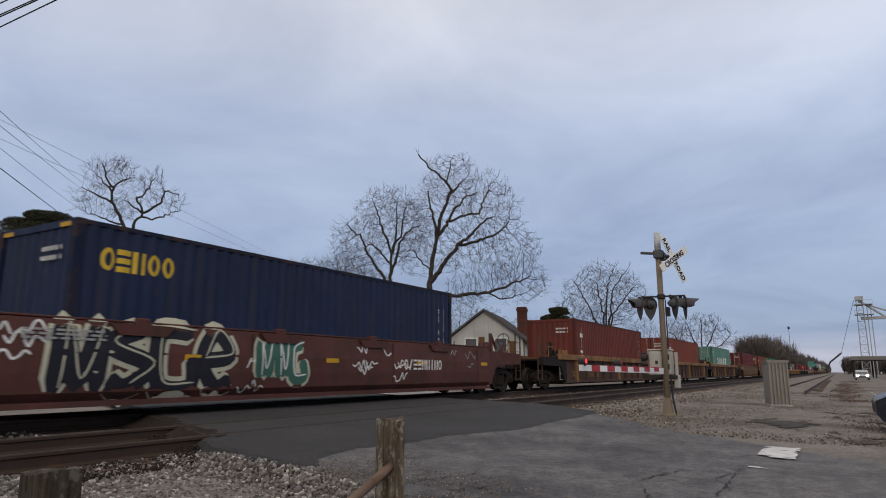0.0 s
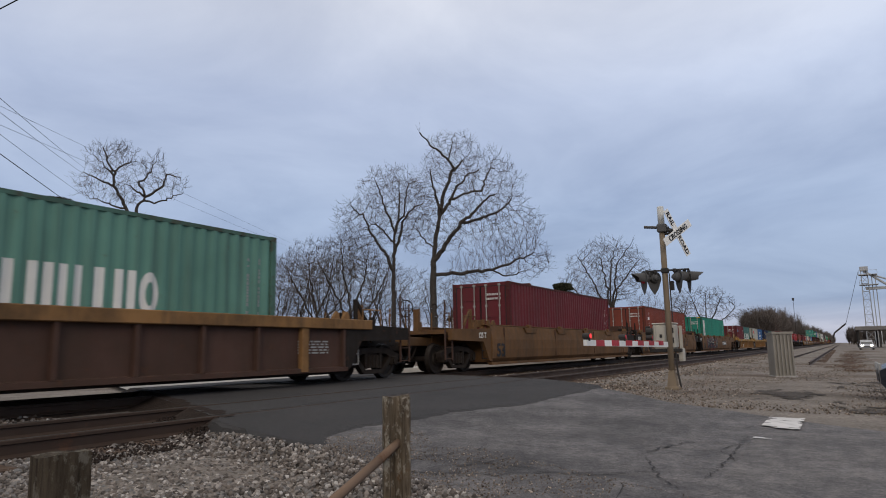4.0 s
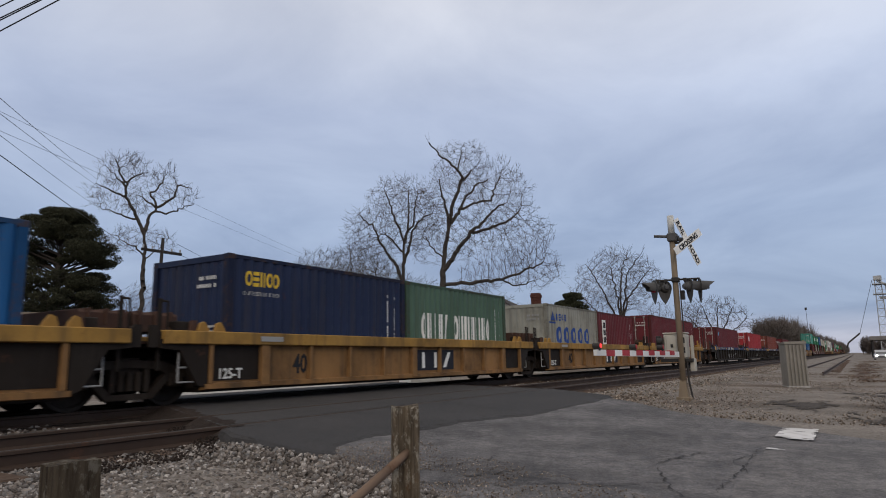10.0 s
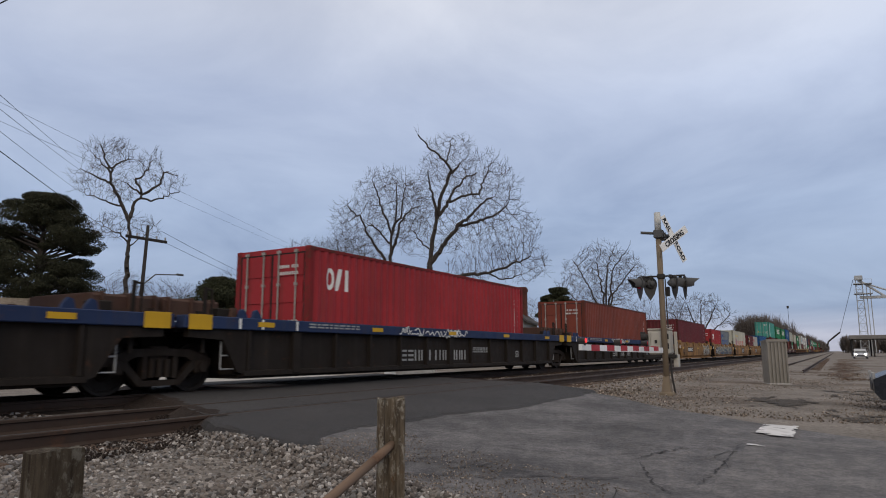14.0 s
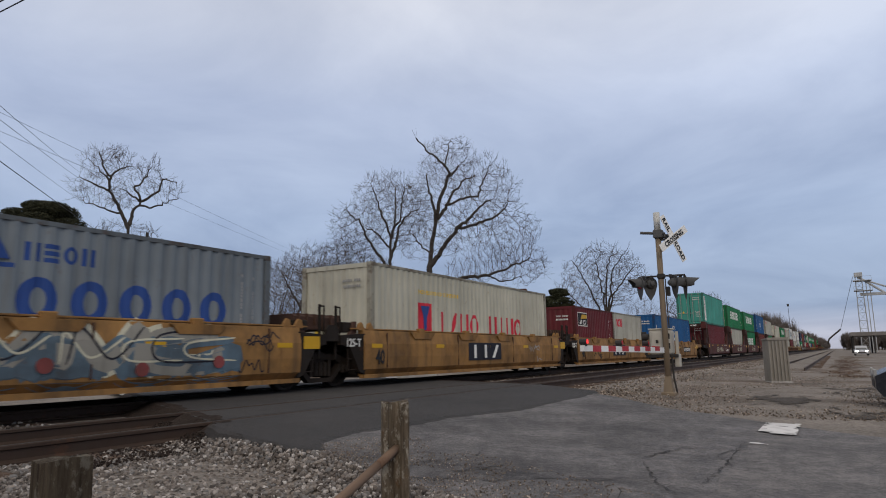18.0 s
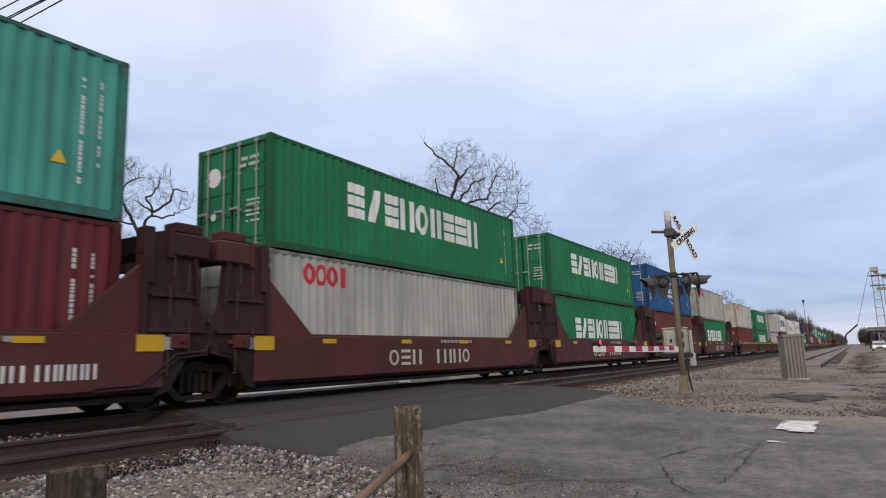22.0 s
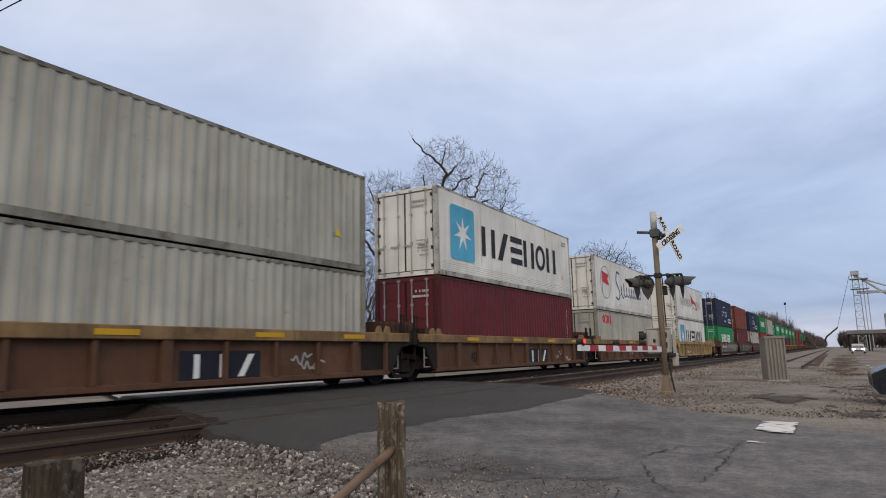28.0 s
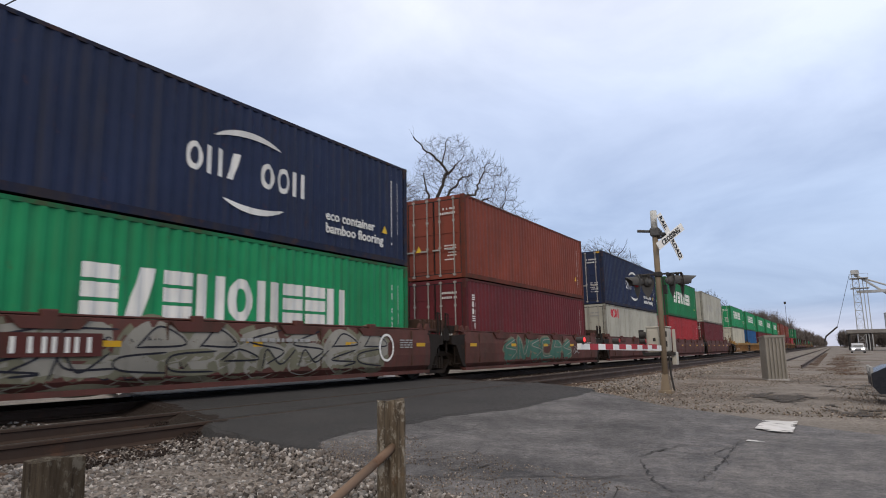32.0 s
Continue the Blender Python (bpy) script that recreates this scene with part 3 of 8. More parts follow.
def make_road():
    # old grey asphalt on the approach and beyond the tracks
    def strip(ys, inset_l, inset_r, mat, lift, n=24):
        vs, fs = [], []
        for y in ys:
            a, b = road_l(y) + inset_l, road_r(y) + inset_r
            for i in range(n + 1):
                x = a + (b - a) * i / n
                wob = 0.0 if 0 < i < n else 0.09 * noise.noise(Vector((y * 1.3, i, 1.0)))
                e = -0.05 if i in (0, n) else 0.0
                vs.append((x + wob, y, road_z(y) + lift + e + 0.012 * noise.noise(Vector((x * 0.5, y * 0.5, 7)))))
        for j in range(len(ys) - 1):
            for i in range(n):
                fs.append((j * (n + 1) + i, j * (n + 1) + i + 1, (j + 2) * (n + 1) + i - n, (j + 1) * (n + 1) + i))
        me = bpy.data.meshes.new("asphalt")
        me.from_pydata(vs, [], fs)
        me.materials.append(mat)
        me.polygons.foreach_set("use_smooth", [True] * len(fs))
        return me
    road = new("road", strip(spread((-30, -4, 30), (-4, 4.75, 52)), 0, 0, M_asph, 0.0, 40))
    tagged(road, "worn grey asphalt road with cracks and patches", "road", kind="structure")
    far = new("road", strip(spread((13.6, 40, 40)), 0, 0, M_conc, 0.0))
    tagged(far, "pale road surface beyond the tracks", "road", kind="structure")
    # fresh dark asphalt laid over the crossing, with its ragged near edge
    vs, fs, n = [], [], 150
    ys = np.linspace(0, 1, 14)
    for k in ys:
        for i in range(-1, n + 1):
            u = max(i, 0) / n
            x_near = 4.7 + 9.2 * u
            y_near = float(np.interp(x_near, [4.7, 4.9, 5.15, 5.66, 6.2, 6.9, 7.8, 8.6, 9.3, 10.8, 12.3, 13.9], [4.15, 4.22, 4.46, 4.62, 4.61, 4.58, 4.56, 4.42, 4.28, 4.28, 4.36, 4.55])) + 0.07 * noise.noise(Vector((u * 26, 0, 2))) + 0.04 * noise.noise(Vector((u * 90, 4, 2)))
            y = y_near + (6.3 - y_near) * k
            a, b = apron_l(y), road_r(y) + 0.15
            x = a + (b - a) * u
            if i < 0:
                vs.append((x - 0.16 + 0.08 * noise.noise(Vector((y * 3, 1, 5))), y, gz(y) - 0.03))
            else:
                vs.append((x + (0.07 * noise.noise(Vector((y * 3, 1, 5))) if i == 0 else 0), y, road_z(y) + (0.02 if k > 0 else -0.012) - (0.02 if i == 0 else 0)))
    n += 1
    for j in range(len(ys) - 1):
        for i in range(n):
            fs.append((j * (n + 1) + i, j * (n + 1) + i + 1, (j + 1) * (n + 1) + i + 1, (j + 1) * (n + 1) + i))
    me = bpy.data.meshes.new("apron")
    me.from_pydata(vs, [], fs)
    me.materials.append(M_asphnew)
    ob = new("pavement", me)
    tagged(ob, "fresh dark asphalt apron at the crossing", "pavement", kind="structure")
    # crossing slabs between and beside the rails
    for ya, yb in ((6.3, 6.475), (6.645, 7.95), (8.12, 10.79), (10.96, 12.27), (12.44, 13.9)):
        mb = MB()
        a0, b0, a1, b1 = road_l(ya) - 0.3, road_r(ya) + 0.3, road_l(yb) - 0.3, road_r(yb) + 0.3
        mb.prism([(a0, ya), (b0, ya), (b1, yb), (a1, yb)], "z", -0.24, -0.004)
        # the ends run out under ramps of dirt with ragged upper edges
        for (ca, cb, sg) in ((a0, a1, -1), (b0, b1, 1)):
            rows_, cols_ = max(4, int((yb - ya) / 0.07)), 14
            vs, fs = [], []
            for j in range(rows_ + 1):
                y = ya + (yb - ya) * j / rows_
                edge = ca + (cb - ca) * j / rows_
                reach_in = 0.28 + 0.22 * noise.noise(Vector((y * 2.2, sg, 3))) + 0.12 * noise.noise(Vector((y * 9, sg, 8)))
                for i in range(cols_ + 1):
                    u = i / cols_
                    x = edge - sg * reach_in + sg * (reach_in + 0.7) * u
                    out = (x - edge) * sg
                    z = 0.001 if out < 0 else -0.23 * (out / 0.7) ** 0.8
                    bump_ = 0.014 * noise.noise(Vector((x * 7, y * 7, 1))) * min(1.0, u * 5)
                    vs.append((x, y, z + bump_ - (0.012 if i == 0 else 0.0)))
            for j in range(rows_):
                for i in range(cols_):
                    k = j * (cols_ + 1) + i
                    fs.append((k, k + 1, k + cols_ + 2, k + cols_ + 1))
            tagged(new("ground", MB().add(vs, fs).mesh("ramp", M_cinder)), "dark dirt ramped up against the crossing panel", "ground", kind="structure")
        ob = new("pavement", mb.mesh("crossing_slab", M_asphnew))
        tagged(ob, "dark asphalt crossing panel between the rails", "pavement", kind="structure")
    # cracks in the old asphalt
    rng = random.Random(21)
    for k in range(34):
        y = rng.uniform(-2.0, 4.0)
        x = rng.uniform(road_l(y) + 0.6, road_r(y) - 0.5)
        a = rng.uniform(0, 6.283)
        pts = []
        for _ in range(rng.randrange(7, 16)):
            pts.append((x, y))
            a += rng.uniform(-0.5, 0.5)
            x, y = x + 0.16 * math.cos(a), y + 0.16 * math.sin(a)
        vs, fs = [], []
        for i, (u, w) in enumerate(pts):
            t = rng.uniform(0.002, 0.007)
            z = road_z(w) + 0.0125 * noise.noise(Vector((u * 0.5, w * 0.5, 7))) + 0.006
            vs += [(u - t, w - t, z), (u + t, w + t, z)]
        fs = [(2 * i, 2 * i + 1, 2 * i + 3, 2 * i + 2) for i in range(len(pts) - 1) if road_l(pts[i][1]) < pts[i][0] < road_r(pts[i][1])]
        if fs:
            part("crack", MB().add(vs, fs).mesh("crack", M_asphnew, fix=False), road)
    # the long cracks: a line of short broken pieces, wider in the middle
    rng = random.Random(8)
    for line, wide in (([(6.30, 1.69), (6.69, 1.64), (7.13, 1.53), (7.42, 1.44)], 0.014), ([(6.28, 1.66), (5.78, 1.47), (5.32, 1.29), (5.0, 1.1)], 0.014), ([(4.55, 2.62), (4.82, 2.28), (5.04, 2.07), (5.18, 1.76), (5.6, 1.3)], 0.012), ([(9.35, 2.1), (9.1, 1.6), (8.74, 0.99)], 0.013), ([(5.3, 0.99), (6.55, 0.97), (8.15, 1.0)], 0.010), ([(4.9, 3.3), (5.5, 3.0), (6.0, 3.1)], 0.011), ([(4.6, 3.0), (5.0, 2.7), (5.5, 2.55)], 0.013)):
        pts = resample([(u, w, 0.0) for u, w in line], 0.045)
        vs, fs = [], []
        for i, p in enumerate(pts):
            u, w = p[0] + 0.035 * noise.noise(Vector((i * 0.35, wide * 90, 1))), p[1] + 0.035 * noise.noise(Vector((i * 0.35, wide * 90, 9)))
            t = wide * rng.uniform(0.25, 1.0) * (0.3 + math.sin(math.pi * i / max(1, len(pts) - 1)))
            z = road_z(w) + 0.0125 * noise.noise(Vector((u * 0.5, w * 0.5, 7))) + 0.010
            vs += [(u - t * 0.5, w - t, z), (u + t * 0.5, w + t, z)]
            if i and rng.random() < 0.86:
                fs.append((2 * i - 2, 2 * i - 1, 2 * i + 1, 2 * i))
        part("crack", MB().add(vs, fs).mesh("crack", M_asphnew, fix=False), road)
    # a smoother, dustier layer on the near right part of the road
    vs, fs = [], []
    m, n = 60, 40
    for i in range(m + 1):
        x = 4.2 + 5.0 * i / m
        ye = float(np.interp(x, [4.2, 8.15, 8.6, 9.0, 9.2], [0.9, 0.99, 0.85, 0.45, -0.2])) + 0.04 * noise.noise(Vector((x * 2.5, 0, 8))) + 0.02 * noise.noise(Vector((x * 9, 0, 8)))
        for j in range(n + 1):
            y = -6.0 + (ye + 6.0) * (j / n) ** 0.6
            vs.append((x, y, road_z(y) + 0.012 * noise.noise(Vector((x * 0.5, y * 0.5, 7))) + (0.008 if j < n else -0.004)))
    for i in range(m):
        for j in range(n):
            k = i * (n + 1) + j
            if vs[k][0] > road_l(vs[k][1]) + 0.3 and vs[k + n + 1][0] < road_r(vs[k][1]) - 0.1:
                fs.append((k, k + n + 1, k + n + 2, k + 1))
    me = bpy.data.meshes.new("patch")
    me.from_pydata(vs, [], fs)
    me.materials.append(M_asphpatch)
    me.polygons.foreach_set("use_smooth", [True] * len(fs))
    tagged(new("pavement", me), "dusty smoother asphalt layer with a ragged seam", "pavement", kind="structure")
    # painted bar on the approach, worn away at its edges and in streaks
    mb = MB()
    for x0, x1, y0, y1, nx, ny, worn_ in ((9.08, 10.42, 0.53, 0.96, 56, 34, 0.0), (7.99, 8.10, 0.73, 0.93, 5, 14, 0.15)):
        for i in range(nx):
            for j in range(ny):
                u, w = (i + 0.5) / nx, (j + 0.5) / ny
                x, y = x0 + (x1 - x0) * i / nx, y0 + (y1 - y0) * j / ny
                gone = 0.75 * noise.noise(Vector((x * 6, y * 5, 2))) + 0.65 * noise.noise(Vector((x * 24, y * 5, 5)))
                edge = min(u * 3.4 + 0.02, (1 - u) * 9, w * 7, (1 - w) * 5, 1.0)
                if gone + worn_ < 0.50 * edge - 0.06:
                    a, c = (x1 - x0) / nx, (y1 - y0) / ny
                    mb.add([(px, py, road_z(py) + 0.018) for px, py in ((x, y), (x + a, y), (x + a, y + c), (x, y + c))], [(0, 1, 2, 3)])
    ob = new("trim", mb.mesh("stop_bar", M_barwhite, fix=False))
    tagged(ob, "worn white painted bar on the asphalt", "road marking", kind="structure")
    mb = MB().box(23.0, 26.2, 16.0, 16.6, -0.34, 0.0, 0.02)
    ob = new("trim", mb.mesh("far_kerb", M_lwhite))
    tagged(ob, "white painted kerb beyond the tracks", "kerb", kind="structure")


RAIL_PROFILE = [(-0.07, -0.17), (0.07, -0.17), (0.07, -0.155), (0.012, -0.13), (0.012, -0.045), (0.036, -0.035), (0.036, -0.006), (0.028, 0.0), (-0.028, 0.0), (-0.036, -0.006), (-0.036, -0.035), (-0.012, -0.045), (-0.012, -0.13), (-0.07, -0.155)]


def make_tracks():
    for yc, x0, x1, z, name in ((7.29, -400, 2500, 0.0, "main"), (TRAIN_Y, -400, 2500, 0.0, "far"), (2.2, 36.0, 900, -0.145, "spur")):
        track = empty("track", pose(0, yc, z))
        tagged(track, {"main": "empty main track with brown rails on timber ties", "far": "main track under the train", "spur": "rusty spur track ending in the gravel"}[name], "track", kind="structure")
        for sgn in (-1, 1):
            mb = MB().prism([(sgn * 0.755 + u, w) for u, w in RAIL_PROFILE], "x", x0, x1)
            rail = part("rail", mb.mesh("rail", M_rail), track)
            if name != "spur":
                part("running_surface", MB().box(x0, x1, sgn * 0.755 - 0.026, sgn * 0.755 + 0.026, 0.0, 0.002).mesh("running_surface", M_railtop), rail)
        tie = cached(("tie", name), lambda: MB().box(-0.11, 0.11, -1.3, 1.3, -0.34, -0.172, 0.012).mesh("tie", M_tie))
        rng = random.Random(name)
        if name == "far":
            mb = MB()
            x = -30
            while x < 150:
                if not 6 < x < 19:
                    mb.box(x - 0.11, x + 0.11, -1.3, 1.3, -0.34, -0.172)
                x += 0.53
            tagged(part("ties", mb.mesh("ties", M_tie), track), kind="stuff")
        else:
            x = -4.0 if name == "main" else 36.2
            end = 110 if name == "main" else 110
            while x < end:
                if name == "spur" or not (5.4 < x < 15.6):
                    part("tie", tie, track, (x + rng.uniform(-0.03, 0.03), rng.uniform(-0.06, 0.06), rng.uniform(-0.012, 0.012)), rz=rng.uniform(-0.02, 0.02))
                x += 0.53


def stone_shapes():
    """A few irregular angular stones as vertex and face arrays."""
    out = []
    rng = np.random.RandomState(5)
    for _ in range(7):
        bm = bmesh.new()
        bmesh.ops.create_icosphere(bm, subdivisions=1, radius=0.5)
        for v in bm.verts:
            v.co = Vector(v.co) * (0.72 + 0.5 * rng.rand())
            v.co.z *= 0.75
        bm.verts.index_update()
        out.append((np.array([v.co[:] for v in bm.verts]), np.array([[v.index for v in f.verts] for f in bm.faces])))
        bm.free()
    return out


def scatter_stones(name, label, count, pick, size, seed, mat):
    shapes = stone_shapes()
    rng = np.random.RandomState(seed)
    spots = np.array([pick(rng) for _ in range(count)])
    which = rng.randint(len(shapes), size=count)
    V, F, n = [], [], 0
    for k, (v, f) in enumerate(shapes):
        p = spots[which == k]
        m = len(p)
        s = size * (0.55 + 0.9 * rng.rand(m) ** 1.5)
        q = rng.normal(size=(m, 4))
        q /= np.linalg.norm(q, axis=1)[:, None]
        a, b, c, d = q.T
        R = np.array([[1 - 2 * (c * c + d * d), 2 * (b * c - d * a), 2 * (b * d + c * a)], [2 * (b * c + d * a), 1 - 2 * (b * b + d * d), 2 * (c * d - b * a)], [2 * (b * d - c * a), 2 * (c * d + b * a), 1 - 2 * (b * b + c * c)]])
        w = np.einsum("ijm,vj->mvi", R, v) * s[:, None, None] + p[:, None, :]
        w[:, :, 2] += (s * 0.12)[:, None]
        V.append(w.reshape(-1, 3))
        F.append((f[None] + (np.arange(m) * len(v))[:, None, None]).reshape(-1, 3) + n)
        n += m * len(v)
    V, F = np.concatenate(V), np.concatenate(F)
    me = bpy.data.meshes.new(name)
    me.from_pydata(V.tolist(), [], F.tolist())
    me.materials.append(mat)
    ob = new(name, me)
    tagged(ob, label, "gravel", kind="stuff")
    return ob


def make_stones():
    def near(rng):
        while True:
            y = -2.2 + 8.8 * rng.rand() ** 0.75
            edge = (apron_l(y) if y > 4.1 else road_l(y) + 0.12) + 0.10 * noise.noise(Vector((y * 2.5, 3, 1)))
            left = y * 0.25 - (0.8 if y > 1.2 else 2.2) * rng.rand() ** 3
            x = left + (edge - left) * rng.rand()
            if rng.rand() < min(1.0, 3.2 / max(1.0, math.hypot(x, y) - 1.0)) * min(1.0, (y + 2.6) / 3.2):
                return x, y, bank(x, y)
    scatter_stones("gravel", "grey and tan loose ballast stones beside the road", 36000, near, 0.040, 3, M_loose)

    def track(rng):
        x = 14.5 + 50 * rng.rand() ** 1.6
        y = 4.2 + 9.5 * rng.rand()
        return x, y, gz(y) - 0.0

    scatter_stones("gravel", "brown ballast stones between the rails", 9000, track, 0.055, 4, M_grit)

    def shoulder(rng):
        x = 12 + 30 * rng.rand() ** 1.4
        y = -1.0 + 6.0 * rng.rand()
        if x < road_r(y) - 0.15:
            x = road_r(y) + 3 * rng.rand() ** 2
        return x, y, gz(y)
    scatter_stones("gravel", "small brown stones scattered on the yard ground", 9000, shoulder, 0.028, 6, M_grit)

    def spilled(rng):
        while True:
            y = 0.6 + 3.9 * rng.rand()
            x = road_l(y) + 0.05 + 1.5 * rng.rand() ** 2.2
            if noise.noise(Vector((x * 1.6, y * 1.6, 4))) > -0.25:
                return x, y, road_z(y) + 0.003
    scatter_stones("gravel", "small grey stones spilled on the road's edge", 6000, spilled, 0.011, 13, M_grit)

    def clinker(rng):
        y = 5.6 + 2.7 * rng.rand()
        x = road_l(y) - 2.1 + 1.5 * rng.rand() + 0.25 * noise.noise(Vector((y * 2, 1, 1)))
        return x, y, -0.17 + 0.15 * max(0.0, min(1.0, (x - road_l(y) + 0.9) / 0.6))
    scatter_stones("gravel", "dark cinders strewn beside the crossing panels", 3000, clinker, 0.024, 15, M_cinder)

    def left(rng):
        x = -3 + 8.6 * rng.rand()
        y = 6.0 + 7.5 * rng.rand()
        return x, y, gz(y)
    scatter_stones("gravel", "grey ballast stones between the tracks", 4500, left, 0.06, 8, M_loose)


def make_cinders():
    """Dark cinders and dirt packed round the ties left of the crossing."""
    for ya, yb, x1, zz in ((5.75, 6.50, 4.7, -0.188), (6.58, 8.02, 5.3, -0.168), (10.2, 13.2, 7.4, -0.175)):
        xs, ys = np.linspace(-6, x1, 110), np.linspace(ya, yb, 16)
        me = grid_mesh("ground", list(xs), list(ys), lambda x, y: zz + 0.022 * noise.noise(Vector((x * 5, y * 5, 2))) + 0.012 * noise.noise(Vector((x * 15, y * 15, 6))) - (0.05 if min(y - ya, yb - y) < 0.03 else 0), M_cinder)
        tagged(new("ground", me), "dark brown cinders and dirt round the ties", "ground", kind="structure")


make_ground()
make_cinders()
make_road()
make_tracks()
make_stones()


# ---- the train ----
CW = 1.219


def corrugated(L, z0, z1, pitch=0.278, depth=0.034):
    """A trapezoid-ribbed wall along x, its outer flats at y = 0, thick to +y."""
    n = max(2, int(round(L / pitch)))
    p = L / n
    xs = []
    for i in range(n):
        a = i * p
        xs += [(a, depth), (a + 0.24 * p, depth), (a + 0.5 * p, 0.0), (a + 0.74 * p, 0.0)]
    xs.append((L, depth))
    vs, fs = [], []
    for x, y in xs:
        vs += [(x, y, z0), (x, y, z1)]
    for i in range(len(xs) - 1):
        fs.append((2 * i, 2 * i + 2, 2 * i + 3, 2 * i + 1))
    return vs, fs


def container(length, height, col, style="steel", doors=True, end="", label=""):
    """A shipping container: its left end at x = 0, its floor at z = 0."""
    ob = empty("shipping_container")
    tagged(ob, label, "container", "containers on the train")
    m = P[col]
    L, H = length, height
    key = (L, H, col, style)

    def flip(me_key, build):
        return cached(key + (me_key,), build)
    post = flip("post", lambda: MB().box(-0.08, 0.08, -0.075, 0.075, 0.1, H - 0.1, 0.012).mesh("corner_post", worn(col)))
    for x in (0.08, L - 0.08):
        for y in (-CW + 0.075, CW - 0.075):
            part("corner_post", post, ob, (x, y, 0))
    cast = cached(("casting", col), lambda: MB().box(-0.09, 0.09, -0.081, 0.081, -0.06, 0.06, 0.012).mesh("corner_casting", worn(col)))
    for x in (0.088, L - 0.088):
        for y in (-CW + 0.08, CW - 0.08):
            for z in (0.059, H - 0.059):
                part("corner_casting", cast, ob, (x, y, z))
    rail_b = flip("rb", lambda: MB().box(0.15, L - 0.15, -0.04, 0.04, 0.02, 0.17).mesh("bottom_rail", worn(col)))
    rail_t = flip("rt", lambda: MB().box(0.15, L - 0.15, -0.035, 0.035, H - 0.085, H - 0.01).mesh("top_rail", worn(col)))
    for y in (-CW + 0.045, CW - 0.045):
        part("bottom_rail", rail_b, ob, (0, y, 0))
        part("top_rail", rail_t, ob, (0, y, 0))

    def side():
        mb = MB()
        if style == "steel":
            mb.add(*corrugated(L - 0.32, 0.17, H - 0.085))
        else:
            prof = [(0.05, 0.17), (0.0, 0.17)]
            for k in range(5):
                z = 0.20 + 0.07 * k
                prof += [(0.0, z), (-0.008, z + 0.004), (-0.008, z + 0.031), (0.0, z + 0.035)]
            mb.prism(prof + [(0.0, H - 0.085), (0.05, H - 0.085)], "x", 0, L - 0.32)
        return mb.mesh("side_panel", m, fix=style != "steel")
    me = flip("side", side)
    part("side_panel", me, ob, (0.16, -CW + 0.012, 0))
    part("side_panel", me, ob, (L - 0.16, CW - 0.012, 0), rz=math.pi)
    part("roof", flip("roof", lambda: MB().box(0.05, L - 0.05, -CW + 0.06, CW - 0.06, H - 0.05, H - 0.018).mesh("roof", m)), ob)
    part("floor", flip("floor", lambda: MB().box(0.1, L - 0.1, -CW + 0.08, CW - 0.08, 0.1, 0.16).mesh("floor", M_steel)), ob)
    if style != "steel":
        seam = cached((H, "seam"), lambda: MB().box(-0.010, 0.010, -0.003, 0.003, 0.56, H - 0.1).mesh("seam", M_cream))
        for k in range(1, 4):
            part("seam", seam, ob, (k * L / 4, -CW + 0.010, 0))
    elif H > 2.7 and col in ("sea_green", "navy"):
        haz = cached((H, "hazard"), lambda: MB().box(-0.006, 0.0, -0.33, -0.02, H - 0.125, H - 0.05).mesh("hazard_strip", M_yellow))
        part("hazard_strip", haz, ob, (0.009, CW - 0.15, 0))
        part("hazard_strip", haz, ob, (0.009, -CW + 0.5, 0))
    # ends
    sill = cached(("sill", col), lambda: MB().box(-0.05, 0.05, -CW + 0.15, CW - 0.15, 0.02, 0.16).mesh("sill", m))
    head = flip("head", lambda: MB().box(-0.05, 0.05, -CW + 0.15, CW - 0.15, H - 0.13, H - 0.01).mesh("header", m))
    for x in (0.06, L - 0.06):
        part("sill", sill, ob, (x, 0, 0))
        part("header", head, ob, (x, 0, 0))

    def wall():
        vs, fs = corrugated(2 * CW - 0.3, 0.16, H - 0.13, 0.27)
        return MB().add([(y, -x, z) for x, y, z in vs], fs).mesh("end_wall", m, fix=False)
    dx, wx = (0.03, L - 0.03) if doors else (L - 0.03, 0.03)
    part("end_wall", flip("wall", wall), ob, (wx, (CW - 0.15) if wx < 1 else -(CW - 0.15), 0), rz=0 if wx < 1 else math.pi)
    dw = CW - 0.155

    def door():
        mb = MB()
        mb.box(0.0, 0.05, -dw / 2 + 0.01, dw / 2 - 0.01, 0.17, H - 0.14)
        if style == "steel":
            for k in range(4):
                z = 0.30 + k * (H - 0.6) / 3.6
                mb.box(-0.022, 0.0, -dw / 2 + 0.05, dw / 2 - 0.05, z, z + (H - 0.6) / 3.6 - 0.12)
        return mb.mesh("door", m)

    def rod():
        return MB().tube((0, 0, 0.08), (0, 0, H - 0.06), 0.021, 6).box(-0.03, 0.02, -0.05, 0.05, 0.1, 0.16).box(-0.03, 0.02, -0.05, 0.05, H - 0.14, H - 0.08).box(-0.035, 0.0, -0.02, 0.28, 0.98, 1.03).box(-0.02, 0.045, -0.04, 0.04, H * 0.36, H * 0.36 + 0.07).box(-0.02, 0.045, -0.04, 0.04, H * 0.68, H * 0.68 + 0.07).mesh("lock_rod", M_rod if style == "steel" else P["pale_grey"])
    dm, rm = flip("door", door), cached((H, style, "rod"), rod)
    r = 0 if doors else math.pi
    sx = 1 if doors else -1
